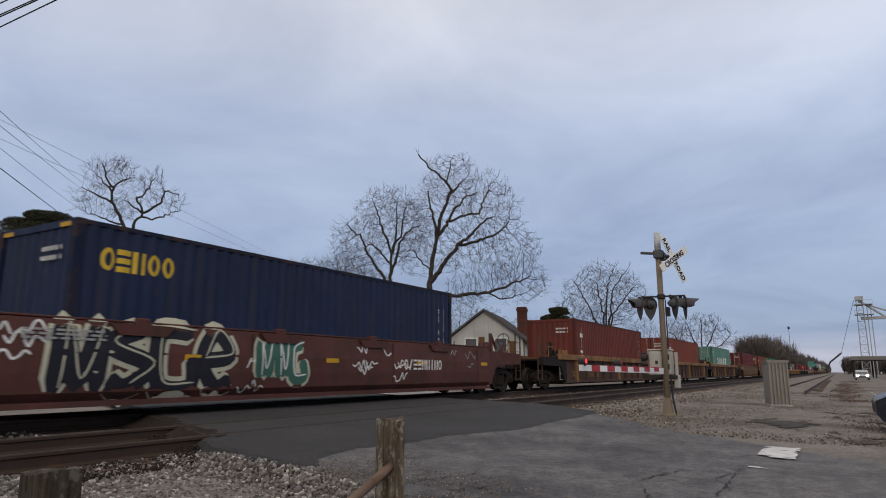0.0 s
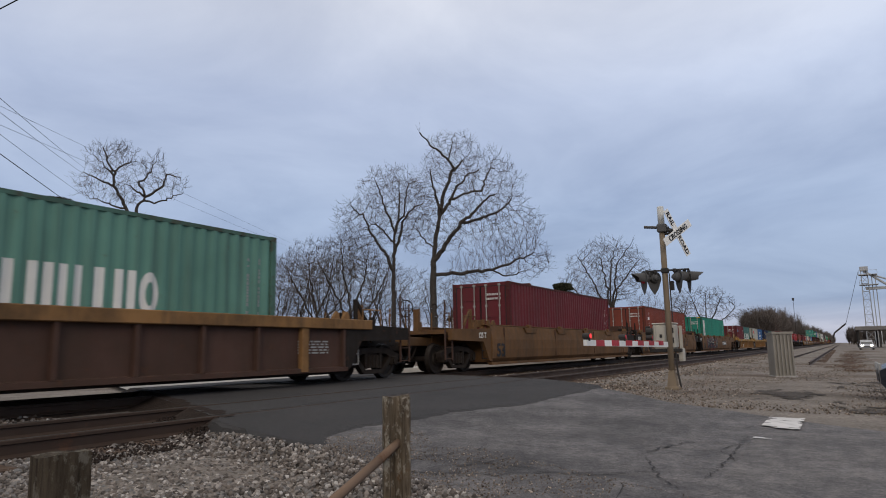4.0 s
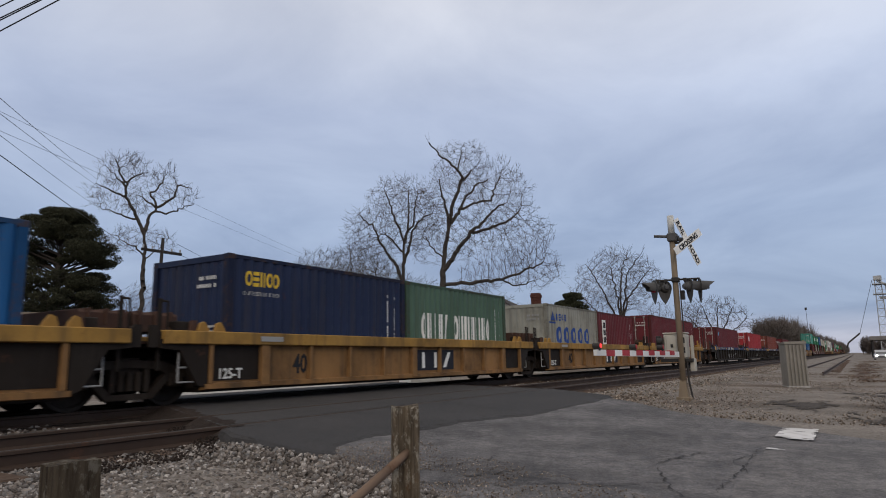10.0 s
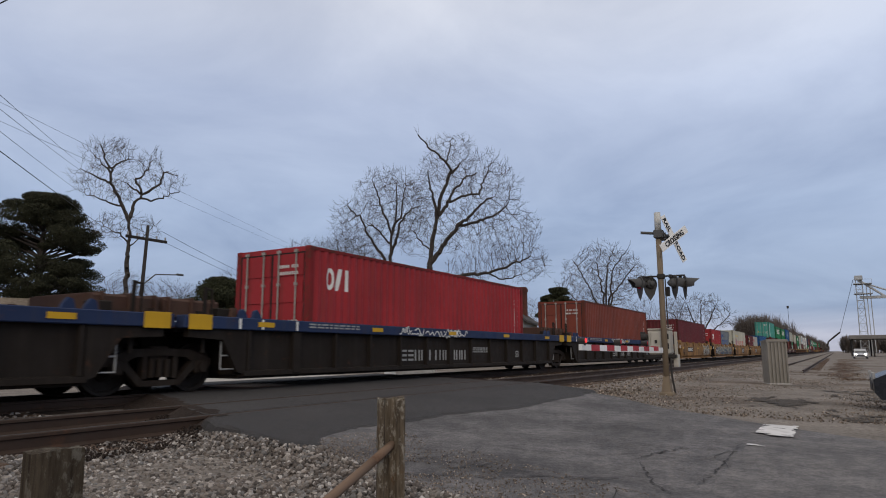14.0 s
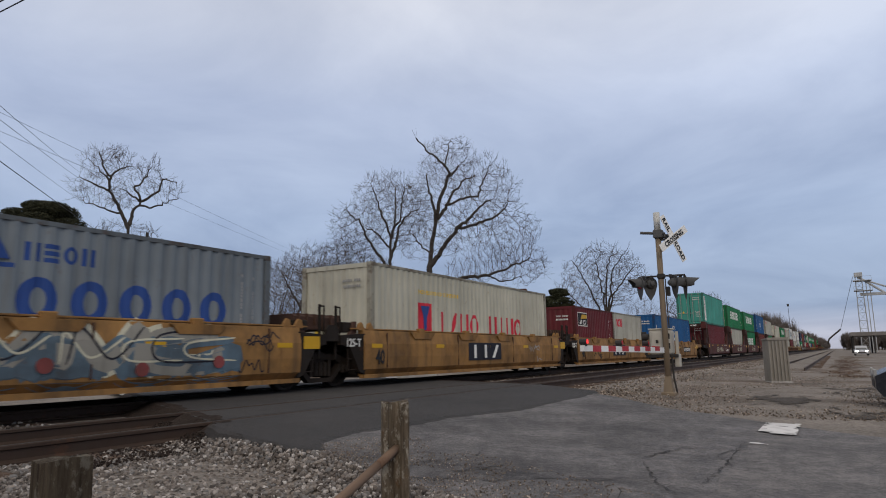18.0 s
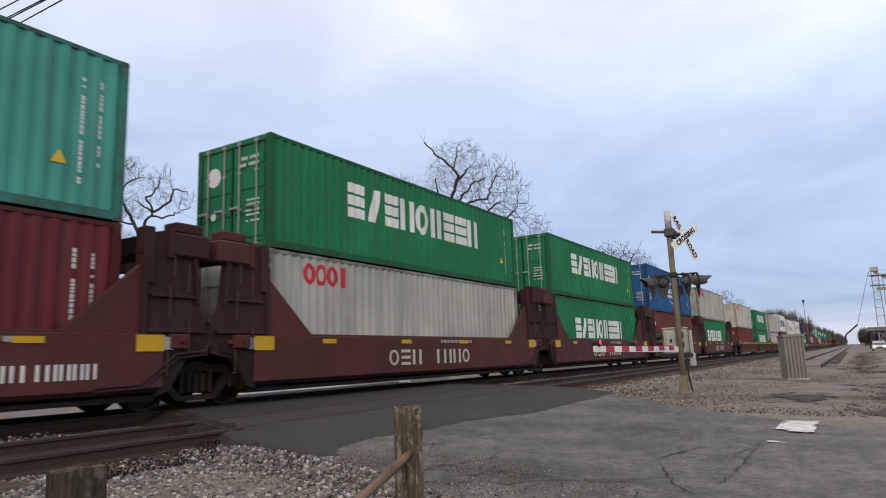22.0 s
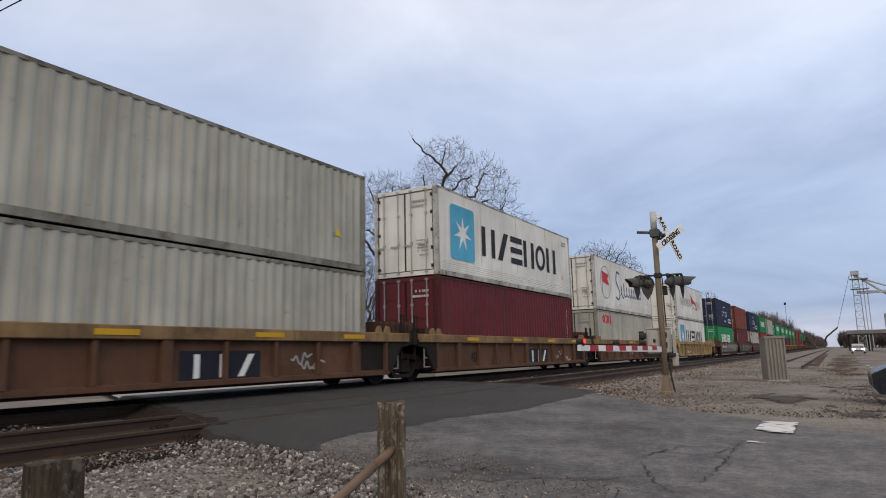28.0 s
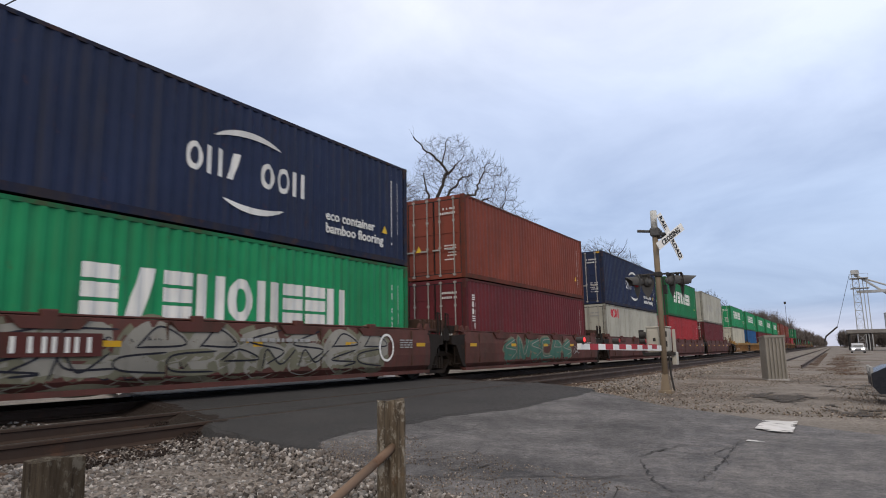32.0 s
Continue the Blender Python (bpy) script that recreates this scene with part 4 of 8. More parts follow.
    for sy in (-1, 1):
        d = part("door", dm, ob, (dx + sx * 0.0, sy * dw / 2, 0), rz=r)
        gask = cached((H, "gasket"), lambda: MB().box(-0.012, 0.03, -dw / 2 - 0.012, -dw / 2 + 0.024, 0.16, H - 0.13).box(-0.012, 0.03, dw / 2 - 0.024, dw / 2 + 0.012, 0.16, H - 0.13).box(-0.012, 0.03, -dw / 2, dw / 2, 0.155, 0.19).box(-0.012, 0.03, -dw / 2, dw / 2, H - 0.16, H - 0.125).mesh("gasket", M_gasket))
        part("gasket", gask, d)
        for k in (-0.28, 0.28):
            part("lock_rod", rm, d, (-0.05, k, 0))
        if style != "steel":
            hinge = cached(("hinge", H), lambda: MB().box(-0.02, 0.02, -0.05, 0.05, -0.05, 0.05).mesh("hinge", M_blackmetal))
            for k in range(5):
                part("hinge", hinge, d, (-0.02, sx * sy * (dw / 2 - 0.03), 0.3 + k * (H - 0.6) / 4))
    return ob


def truck(parent, x, z=0.0):
    """A two-axle freight truck."""
    def frame_mesh():
        mb = MB()
        for a in (-1, 1):
            mb.prism([(a * 0.0, 0.82), (a * 0.58, 0.80), (a * 0.98, 0.68), (a * 1.10, 0.63), (a * 1.10, 0.50), (a * 0.82, 0.50), (a * 0.52, 0.66), (0.0, 0.69)], "y", -0.09, 0.09)
            mb.prism([(a * 0.0, 0.25), (a * 0.34, 0.25), (a * 0.70, 0.60), (a * 0.84, 0.56), (a * 0.42, 0.15), (a * 0.0, 0.15)], "y", -0.08, 0.08)
            mb.prism([(a * 0.27, 0.28), (a * 0.36, 0.28), (a * 0.36, 0.68), (a * 0.27, 0.68)], "y", -0.07, 0.07)
            mb.box(a * 0.88 - 0.14, a * 0.88 + 0.14, -0.12, 0.12, 0.34, 0.60, 0.03)
            mb.tube((a * 0.88, -0.16, 0.47), (a * 0.88, -0.1, 0.47), 0.10, 10)
        for k in (-0.16, 0.0, 0.16):
            for s in (-0.03,):
                mb.tube((k, s, 0.30), (k, s, 0.62), 0.065, 8)
        return mb.mesh("side_frame", M_steel)

    def axle_mesh():
        mb = MB()
        prof = [(-0.075, 0.10), (-0.075, 0.19), (-0.02, 0.22), (-0.02, 0.37), (-0.06, 0.40), (-0.065, 0.455), (0.05, 0.462), (0.055, 0.49), (0.08, 0.488), (0.08, 0.40), (0.02, 0.37), (0.02, 0.22), (0.06, 0.19), (0.06, 0.10)]
        n = 22
        vs = [(r * math.cos(6.28319 * i / n), y, 0.46 + r * math.sin(6.28319 * i / n)) for i in range(n) for y, r in prof]
        m = len(prof)
        fs = [(i * m + k, i * m + (k + 1) % m, ((i + 1) % n) * m + (k + 1) % m, ((i + 1) % n) * m + k) for i in range(n) for k in range(m)]
        mb.add(vs, fs)
        return mb.mesh("wheel", M_wheel)
    bol = cached("bolster", lambda: MB().box(-0.2, 0.2, -1.05, 1.05, 0.55, 0.86, 0.03).box(-0.5, 0.5, -0.3, 0.3, 0.82, 0.92).mesh("truck", M_steel))
    t = part("truck", bol, parent, (x, 0, z))
    fr, ax = cached("side_frame", frame_mesh), cached("wheel", axle_mesh)
    bar = cached("axle", lambda: MB().tube((0, -1.0, 0.46), (0, 1.0, 0.46), 0.085, 10).mesh("axle", M_steel))
    for y in (-1.02, 1.02):
        part("side_frame", fr, t, (0, y, 0))
    for a in (-0.88, 0.88):
        part("axle", bar, t, (a, 0, 0))
        part("wheel", ax, t, (a, -0.75, 0))
        part("wheel", ax, t, (a, 0.75, 0), rz=math.pi)


# kind: body paint, chord paint, side style, top height
KINDS = {
    "oxide_smooth": ("w_oxide2", "w_oxide2", "smooth", 1.55),
    "brown_rib": ("w_brown", "w_ochre2", "rib", 1.50),
    "umber_smooth": ("w_umber", "w_umber", "smooth", 1.52),
    "ochre_rib": ("w_ochre2", "w_yellow", "rib", 1.33),
    "blue_rib": ("w_black", "w_blue", "rib", 1.42),
    "ochre_smooth": ("w_ochre", "w_ochre", "smooth", 1.40),
    "bulkhead": ("w_oxide", "w_oxide", "bulk", 1.35),
    "tan_rib": ("w_rust", "w_tan", "rib", 1.36),
    "yellow_rib": ("w_straw", "w_straw", "rib", 1.40),
    "graffiti_smooth": ("w_oxide2", "w_oxide2", "smooth", 1.43),
}
LABELS = {
    "oxide_smooth": "dull maroon well car with graffiti on its side",
    "brown_rib": "brown ribbed well car with an ochre top chord",
    "umber_smooth": "brown smooth-sided well car of a container train",
    "ochre_rib": "ochre ribbed well car with a yellow top chord",
    "blue_rib": "black ribbed well car with a dark blue top chord",
    "ochre_smooth": "ochre smooth-sided well car with grime along its sill",
    "bulkhead": "red oxide well car with tall end bulkheads",
    "tan_rib": "faded tan ribbed well car with grimy panels",
    "yellow_rib": "yellow ribbed well car with a brake platform",
    "graffiti_smooth": "oxide well car covered in grey graffiti",
}


def well_car(kind, wl, jl, jr, end_l, end_r):
    """One well between its joints: half length of the well wl; the joints or couplers lie at -jl and jr; end_l, end_r: a free end with coupler."""
    body, chord, style, top = KINDS[kind]
    mb_, mc_ = P[body], P[chord]
    dark = P["w_black"]
    car = empty("well_car")
    tagged(car, LABELS[kind], "railway wagon", "wagons of the train")
    key = (kind, wl)
    lap = 1.5 if kind == "blue_rib" else 0.9   # how far the chords run on past the well
    for s in (-1, 1):
        def side():
            mb = MB()
            if style == "smooth":
                prof = [(-1.34, 0.26), (-1.50, 0.42), (-1.53, 0.72), (-1.53, 1.05), (-1.46, top - 0.02), (-1.38, top), (-1.30, top), (-1.30, 0.26)]
                mb.prism(prof, "x", -wl, wl)
            elif style == "rib":
                mb.box(-wl, wl, -1.40, -1.36, 0.34, top - 0.2)
            else:
                mb.prism([(-1.38, 0.36), (-1.52, 0.44), (-1.52, top - 0.02), (-1.46, top), (-1.34, top), (-1.34, 0.36)], "x", -wl, wl)
            return mb.mesh("side_plate", mb_)
        sp = part("side_plate", cached(key + ("side",), side), car, rz=0 if s < 0 else math.pi)
        if style == "rib":
            part("top_chord", cached(key + ("chord",), lambda: MB().box(-wl - lap, wl + lap, -1.55, -1.30, top - 0.24, top, 0.015).mesh("top_chord", mc_)), car, rz=0 if s < 0 else math.pi)
            part("bottom_sill", cached(key + ("sill",), lambda: MB().prism([(-1.50, 0.28), (-1.34, 0.26), (-1.34, 0.40), (-1.50, 0.37)], "x", -wl, wl).mesh("bottom_sill", mb_)), car, rz=0 if s < 0 else math.pi)
            n = int(round(2 * wl / 1.35))
            if s < 0:
                rib = cached(key + ("rib",), lambda: MB().box(-0.045, 0.045, -1.505, -1.39, 0.37, top - 0.235, 0.01).mesh("rib", mb_))
                wide = cached(key + ("wrib",), lambda: MB().box(-0.11, 0.11, -1.515, -1.39, 0.30, top - 0.235, 0.01).mesh("rib", mc_ if kind in ("brown_rib",) else mb_))
                for i in range(n + 1):
                    x = -wl + 0.12 + (2 * wl - 0.24) * i / n
                    part("rib", wide if i in (1, n // 2, n - 1) else rib, sp, (x, 0, 0))
            else:
                def ribs():
                    mb = MB()
                    for i in range(n + 1):
                        x = -wl + 0.12 + (2 * wl - 0.24) * i / n
                        mb.box(x - 0.045, x + 0.045, -1.505, -1.39, 0.37, top - 0.235)
                    return mb.mesh("ribs", mb_)
                tagged(part("ribs", cached(key + ("ribs",), ribs), sp), kind="stuff")
        else:
            part("top_chord", cached(key + ("chord",), lambda: MB().box(-wl - 0.3, wl + 0.3, -1.44, -1.28, top, top + 0.035, 0.008).mesh("top_chord", mc_)), car, rz=0 if s < 0 else math.pi)
    if style == "smooth":
        lug = cached(key + ("lug",), lambda: MB().prism([(-0.62, top - 0.03), (-0.44, top - 0.21), (0.44, top - 0.21), (0.62, top - 0.03)], "y", -1.535, -1.45).mesh("lifting_lug", mb_))
        tab = cached(key + ("tab",), lambda: MB().box(-0.13, 0.13, -1.50, -1.36, top - 0.06, top + 0.09, 0.02).mesh("lug_tab", mb_))
        for x in np.linspace(-wl * 0.6, wl * 0.6, 4):
            part("lug_tab", tab, part("lifting_lug", lug, car, (float(x), 0, 0)))
        part("bottom_sill", cached(key + ("sill",), lambda: MB().prism([(-1.36, 0.20), (-1.50, 0.20), (-1.50, 0.29), (-1.36, 0.29)], "x", -wl, wl).mesh("bottom_sill", mb_)), car)
        seam = cached(key + ("seam",), lambda: MB().box(-0.012, 0.012, -1.536, -1.50, 0.44, top - 0.06).mesh("seam", P["w_brown"]))
        for x in (-wl + 0.95, -wl * 0.3, wl * 0.3, wl - 0.95):
            part("seam", seam, car, (x, 0, 0))
    part("well_floor", cached(key + ("floor",), lambda: MB().box(-wl, wl, -1.32, -0.75, 0.22, 0.30).box(-wl, wl, 0.75, 1.32, 0.22, 0.30).box(-wl, -wl + 0.9, -1.3, 1.3, 0.22, 0.31).box(wl - 0.9, wl, -1.3, 1.3, 0.22, 0.31).box(-0.4, 0.4, -1.3, 1.3, 0.22, 0.31).box(-6.1, -5.7, -1.3, 1.3, 0.24, 0.31).box(5.7, 6.1, -1.3, 1.3, 0.24, 0.31).mesh("well_floor", dark)), car)
    for s, j, free in ((-1, jl, end_l), (1, jr, end_r)):
        reach = j - wl

        def deck():
            mb = MB()
            e = wl + reach - 0.06
            # sloped side members down from the chord to the truck, end bulkhead and deck
            for q in (-1, 1):
                mb.prism([(wl - 0.05, 0.30), (wl + 0.15, 0.36), (wl + 0.55, 0.98), (e - (0.2 if not free else 0.9), 1.02), (e - (0.2 if not free else 0.9), top - 0.16), (wl - 0.05, top - 0.1)], "y", q * 1.33, q * 1.485)
            mb.box(wl - 0.05, wl + 0.1, -1.30, 1.30, 0.30, top - 0.25)
            mb.box(wl, e, -0.42, 0.42, 0.86, 1.12, 0.02)
            mb.box(wl, e - (0.1 if not free else 0.9), -1.22, 1.22, top - 0.30, top - 0.24)
            return mb.mesh("end_deck", dark if kind in ("ochre_rib", "blue_rib", "brown_rib", "bulkhead", "tan_rib") or not free else mb_)
        part("end_deck", cached(key + ("deck", free, round(reach, 2)), deck), car, rz=0 if s > 0 else math.pi)

        def fittings():
            mb = MB()
            e = wl + reach - 0.06
            z = top - 0.24
            # walkway grating, brackets, guide stands
            prof = [(wl + 0.25, z)]
            for k in range(7):
                a = wl + 0.25 + 0.2 * k
                prof += [(a, z + 0.05), (a + 0.08, z + 0.05), (a + 0.08, z + 0.012), (a + 0.2, z + 0.012)]
            mb.prism(prof + [(wl + 1.65, z)], "y", -1.28, 1.28)
            return mb.mesh("walkway", mc_ if free and kind not in ("blue_rib", "ochre_smooth", "tan_rib") else P["w_brown"])

        def bracket():
            z = top - 0.24
            return MB().prism([(wl + 0.1, z), (wl + 0.52, z), (wl + 0.24, z + 0.22), (wl + 0.2, z + 0.44), (wl + 0.1, z + 0.44)], "y", -0.05, 0.05).mesh("bracket", mc_ if free and kind not in ("blue_rib", "tan_rib") else P["w_brown"])

        def handrail():
            z = top - 0.24
            return MB().path([(wl + 0.8, 0, z - 0.1), (wl + 0.8, 0, z + 0.52), (wl + 1.55, 0, z + 0.52), (wl + 1.55, 0, z - 0.1)], 0.018, 5).mesh("handrail", mc_ if kind not in ("ochre_smooth",) else dark)
        if style != "bulk":
            part("walkway", cached(key + ("fit", free), fittings), car, rz=0 if s > 0 else math.pi)
            for q in (-1.28, 1.28):
                part("bracket", cached(key + ("bracket", free), bracket), car, (0, q, 0), rz=0 if s > 0 else math.pi)
            fm = dark if kind in ("ochre_smooth", "blue_rib", "brown_rib", "tan_rib") or not free else mc_

            def stand_frame():
                z = top - 0.02
                return MB().box(wl + 0.60, wl + 0.70, -0.05, 0.05, z - 0.2, z + 0.55, 0.01).prism([(wl + 0.66, z + 0.5), (wl + 0.74, z + 0.5), (wl + 1.12, z + 0.04), (wl + 1.04, z)], "y", -0.03, 0.03).mesh("guide_stand", fm)

            def boxes():
                z = top - 0.02
                return MB().box(wl + 0.16, wl + 0.50, -0.14, 0.14, z - 0.05, z + 0.20, 0.015).mesh("valve_box", fm)

            def plate_end():
                z = top - 0.02
                return MB().prism([(wl + 0.92, z - 0.28), (wl + 1.14, z - 0.28), (wl + 1.14, z + 0.10), (wl + 1.02, z + 0.10), (wl + 0.92, z)], "y", -0.03, 0.03).mesh("end_plate", fm)

            def guide():
                z = top - 0.02
                return MB().prism([(-0.13, z), (0.13, z), (0.08, z + 0.17), (0.0, z + 0.20), (-0.08, z + 0.1)], "y", -0.04, 0.04).mesh("container_guide", mc_)
            turn = 0 if s > 0 else math.pi

            def steps():
                return MB().path([(0, 0, 1.0), (0, 0, 0.42), (0.36, 0, 0.42), (0.36, 0, 1.0)], 0.017, 5).tube((0, 0, 0.68), (0.36, 0, 0.68), 0.017, 5).mesh("sill_step", M_lgrey if style == "rib" else M_steel)
            part("sill_step", cached(("steps", style == "rib"), steps), car, (s * (wl + 0.34) - 0.18, -1.40, 0))
            if free:
                part("guide_stand", cached(key + ("gstand", free), stand_frame), car, (0, -1.2 if s > 0 else -1.05, 0), rz=turn)

                def corner_ladder():
                    mb = MB()
                    for k in (0.0, 0.42):
                        mb.box(k - 0.025, k + 0.025, -0.02, 0.02, 0.42, top + (0.72 if k == 0 else 0.5), 0.006)
                    for k in range(5):
                        mb.tube((0, 0, 0.46 + 0.34 * k), (0.42, 0, 0.46 + 0.34 * k), 0.013, 5)
                    return mb.mesh("corner_ladder", mc_ if kind == "yellow_rib" else P["w_brown"])
                part("corner_ladder", cached(key + ("cladder",), corner_ladder), car, (s * (j - 0.95) - 0.21, -1.36, 0))

                def hose():
                    return MB().path([(0, 0, 0.86), (0.1, -0.05, 0.55), (0.3, -0.08, 0.36), (0.52, -0.05, 0.40), (0.66, 0, 0.60)], 0.03, 6).mesh("air_hose", M_tyre)
                part("air_hose", cached("hose", hose), car, (s * (j - 0.35), -0.38, 0), rz=turn)
            else:
                def beam():
                    e = wl + reach - 0.04
                    z = top - 0.02
                    return MB().prism([(-1.12, z), (1.12, z), (1.12, z + 0.09), (1.0, z + 0.09), (1.0, z + 0.30), (0.96, z + 0.34), (-0.96, z + 0.34), (-1.0, z + 0.30), (-1.0, z + 0.09), (-1.12, z + 0.09)], "x", wl + 0.30, e).mesh("platform_beam", P["w_brown"])
                bm_ = part("platform_beam", cached(key + ("beam", round(reach, 2)), beam), car, rz=turn)
                stiff = cached(("stiffener", top), lambda: MB().box(-0.025, 0.025, -1.06, 1.06, top + 0.04, top + 0.35, 0.008).mesh("stiffener", P["w_brown"]))
                for k in range(3):
                    part("stiffener", stiff, bm_, (wl + 0.45 + (reach - 0.6) * k / 2, 0, 0))

                def grab():
                    z = top - 0.3
                    return MB().path([(0, 0, z), (0, 0, z + 0.82), (0.14, 0, z + 0.82), (0.14, 0, z)], 0.02, 6).box(-0.05, 0.02, -0.02, 0.02, z - 0.4, z + 0.86, 0.006).mesh("grab_iron", dark)
                part("grab_iron", cached(("grab", top), grab), car, (s * (wl + 0.85), -1.30, 0))
            part("valve_box", cached(key + ("vbox", free), boxes), car, (0, -1.1, 0), rz=turn)
            part("end_plate", cached(key + ("eplate", free), plate_end), car, (0, -1.42, 0), rz=turn)
            for gx in (wl - 0.35, wl + 0.02):
                part("container_guide", cached(key + ("guide",), guide), car, (s * gx, -1.40, 0), rz=turn)
            if free:
                part("handrail", cached(key + ("handrail",), handrail), car, (0, -1.32, 0), rz=0 if s > 0 else math.pi)
        else:
            def bulk():
                mb = MB()
                x0 = wl - 0.30
                for q in (-1, 1):
                    # tapered side plate, flanges on its edges, and the cap beams
                    mb.prism([(x0 - 0.1, 0.9), (x0 - 0.1, 2.75), (x0 + 0.05, 3.05), (x0 + 0.92, 3.05), (x0 + 1.06, 1.9), (x0 + 1.3, 1.4), (x0 + 1.3, 1.0), (x0 + 0.4, 0.8)], "y", q * 1.30, q * 1.44)
                    mb.prism([(x0 - 0.12, 0.9), (x0 - 0.02, 0.9), (x0 - 0.02, 2.72), (x0 - 0.12, 2.72)], "y", q * 1.30, q * 1.50)
                    mb.prism([(x0 + 0.98, 1.9), (x0 + 1.06, 1.9), (x0 + 0.94, 3.05), (x0 + 0.86, 3.05)], "y", q * 1.30, q * 1.50)
                    mb.box(x0 + 0.0, x0 + 1.2, q * 1.39 - 0.115, q * 1.39 + 0.115, 1.36, 1.44, 0.01)
                    mb.box(x0 + 0.05, x0 + 1.0, q * 1.39 - 0.11, q * 1.39 + 0.11, 1.98, 2.04, 0.01)
                    mb.box(x0 - 0.1, x0 + 0.1, q * 1.36 - 0.14, q * 1.36 + 0.14, 2.2, 3.2, 0.02)
                mb.box(x0 + 0.05, x0 + 0.16, -1.3, 1.3, 0.5, 1.7)
                mb.box(x0 + 0.3, x0 + 0.9, -1.3, 1.3, 2.86, 3.18)
                return mb.mesh("bulkhead", P["w_soot"])

            def cap():
                x0 = wl - 0.30
                return MB().box(x0 + 0.42, x0 + 1.22, -0.24, 0.24, 2.72, 3.16, 0.04).box(x0 + 0.50, x0 + 1.10, -0.19, 0.19, 3.16, 3.36, 0.03).box(x0 + 0.36, x0 + 0.44, -0.26, 0.26, 2.68, 3.2, 0.01).mesh("bulkhead_cap", P["w_soot"] if s > 0 else mb_)
            for q in (-1, 1):
                part("bulkhead_cap", cached(key + ("cap", s), cap), car, (0, q * 1.30, 0), rz=0 if s > 0 else math.pi)

            def brake_pipe():
                x0 = wl - 0.30
                return MB().path([(x0 - 0.9, -0.03, 0.48), (x0 - 0.1, 0, 0.50), (x0 + 0.55, 0, 0.98), (x0 + 1.15, 0, 1.04), (x0 + 1.26, 0, 1.2), (x0 + 1.26, 0, 1.55)], 0.022, 6).path([(x0 - 0.9, -0.03, 0.42), (x0 - 0.05, 0, 0.44), (x0 + 0.6, 0, 0.92), (x0 + 1.2, 0, 0.97)], 0.016, 6).mesh("brake_pipe", P["w_soot"])
            if s > 0:
                part("brake_pipe", cached(key + ("bpipe",), brake_pipe), car, (0, -1.53, 0))

            def valve():
                return MB().box(-0.2, 0.2, -0.06, 0.06, 1.08, 1.34, 0.02).box(-0.32, -0.2, -0.03, 0.03, 1.16, 1.24, 0.01).tube((0.05, -0.1, 1.22), (0.05, 0.0, 1.22), 0.05, 10).mesh("valve_box", mb_)
            part("valve_box", cached(key + ("valve",), valve), car, (s * (wl + 0.32), -1.50, 0))
            part("placard", cached("placard", lambda: MB().box(-0.09, 0.09, -0.004, 0.004, -0.11, 0.11).mesh("placard", M_lgrey)), car, (s * (wl + 0.10), -1.53, 1.18))
            part("bulkhead", cached(key + ("bulk",), bulk), car, rz=0 if s > 0 else math.pi)
            for q in (-1, 1):
                part("gusset", cached(key + ("gusset", q), lambda: MB().prism([(wl - 1.72, top + 0.005), (wl - 0.39, 2.55), (wl - 0.39, top + 0.005)], "y", q * 1.31, q * 1.45).mesh("gusset", mb_)), car, rz=0 if s > 0 else math.pi)
            for q in (-1, 1):
                def rungs():
                    mb = MB()
                    for x, z, h in ((0.0, 0.62, 0.42), (0.42, 1.05, 0.5), (0.02, 1.62, 0.55), (0.40, 2.1, 0.5), (0.1, 2.35, 0.36)):
                        mb.path([(x, 0, z), (x, -0.08, z), (x, -0.08, z + h), (x, 0, z + h)], 0.014, 5)
                    return mb.mesh("grab_iron", P["w_brown"])
                if q < 0:
                    part("grab_iron", cached("rungs", rungs), car, (s * (wl + 0.28) - 0.21, -1.46, 0))
        if free:
            def coup():
                return MB().box(0, 0.75, -0.09, 0.09, 0.78, 0.94, 0.02).box(0.62, 0.86, -0.16, 0.14, 0.70, 1.0, 0.04).path([(0.1, 0.3, 0.85), (0.35, 0.3, 0.5), (0.7, 0.3, 0.42), (0.86, 0.3, 0.5)], 0.03, 6).mesh("coupler", M_steel)
            part("coupler", cached("coupler", coup), car, (s * (j - 0.86), 0, 0), rz=0 if s > 0 else math.pi)
            truck(car, s * (wl + 1.55))

            def stand():
                mb = MB()
                z = top - 0.24
                mb.box(-0.06, 0.06, -0.1, 0.1, z, z + 0.75)
                mb.box(-0.6, -0.5, -1.3, 1.3, z, z + 0.09)
                for k in (-1.15, -0.5, 0.5, 1.15):
                    mb.tube((-0.1, k, z - 0.3), (-0.1, k, z + 0.62), 0.022, 5)
                return mb.mesh("brake_stand", mc_ if kind == "yellow_rib" else P["w_umber"])
            st = part("brake_stand", cached(key + ("stand",), stand), car, (s * (j - 1.25), 0, 0), rz=0 if s > 0 else math.pi)

            def wheel():
                mb = MB()
                n = 16
                ring = [(0.0, 0.27 * math.cos(2 * math.pi * i / n), 0.27 * math.sin(2 * math.pi * i / n)) for i in range(n + 1)]
                mb.path(ring, 0.018, 5)
                for i in range(0, n, 4):
                    mb.tube((0, 0, 0), ring[i], 0.012, 4)
                return mb.mesh("handwheel", M_steel)
            if s < 0:
                part("handwheel", cached("hw", wheel), st, (0.1, -0.35, top + 0.55))
        elif s > 0 or end_l is None:
            truck(car, s * j)
        # yellow reflectors and a small plate along the side
    refl = cached("reflector", lambda: MB().box(-0.22, 0.22, -0.006, 0.006, -0.05, 0.05).mesh("reflector", M_yellow))
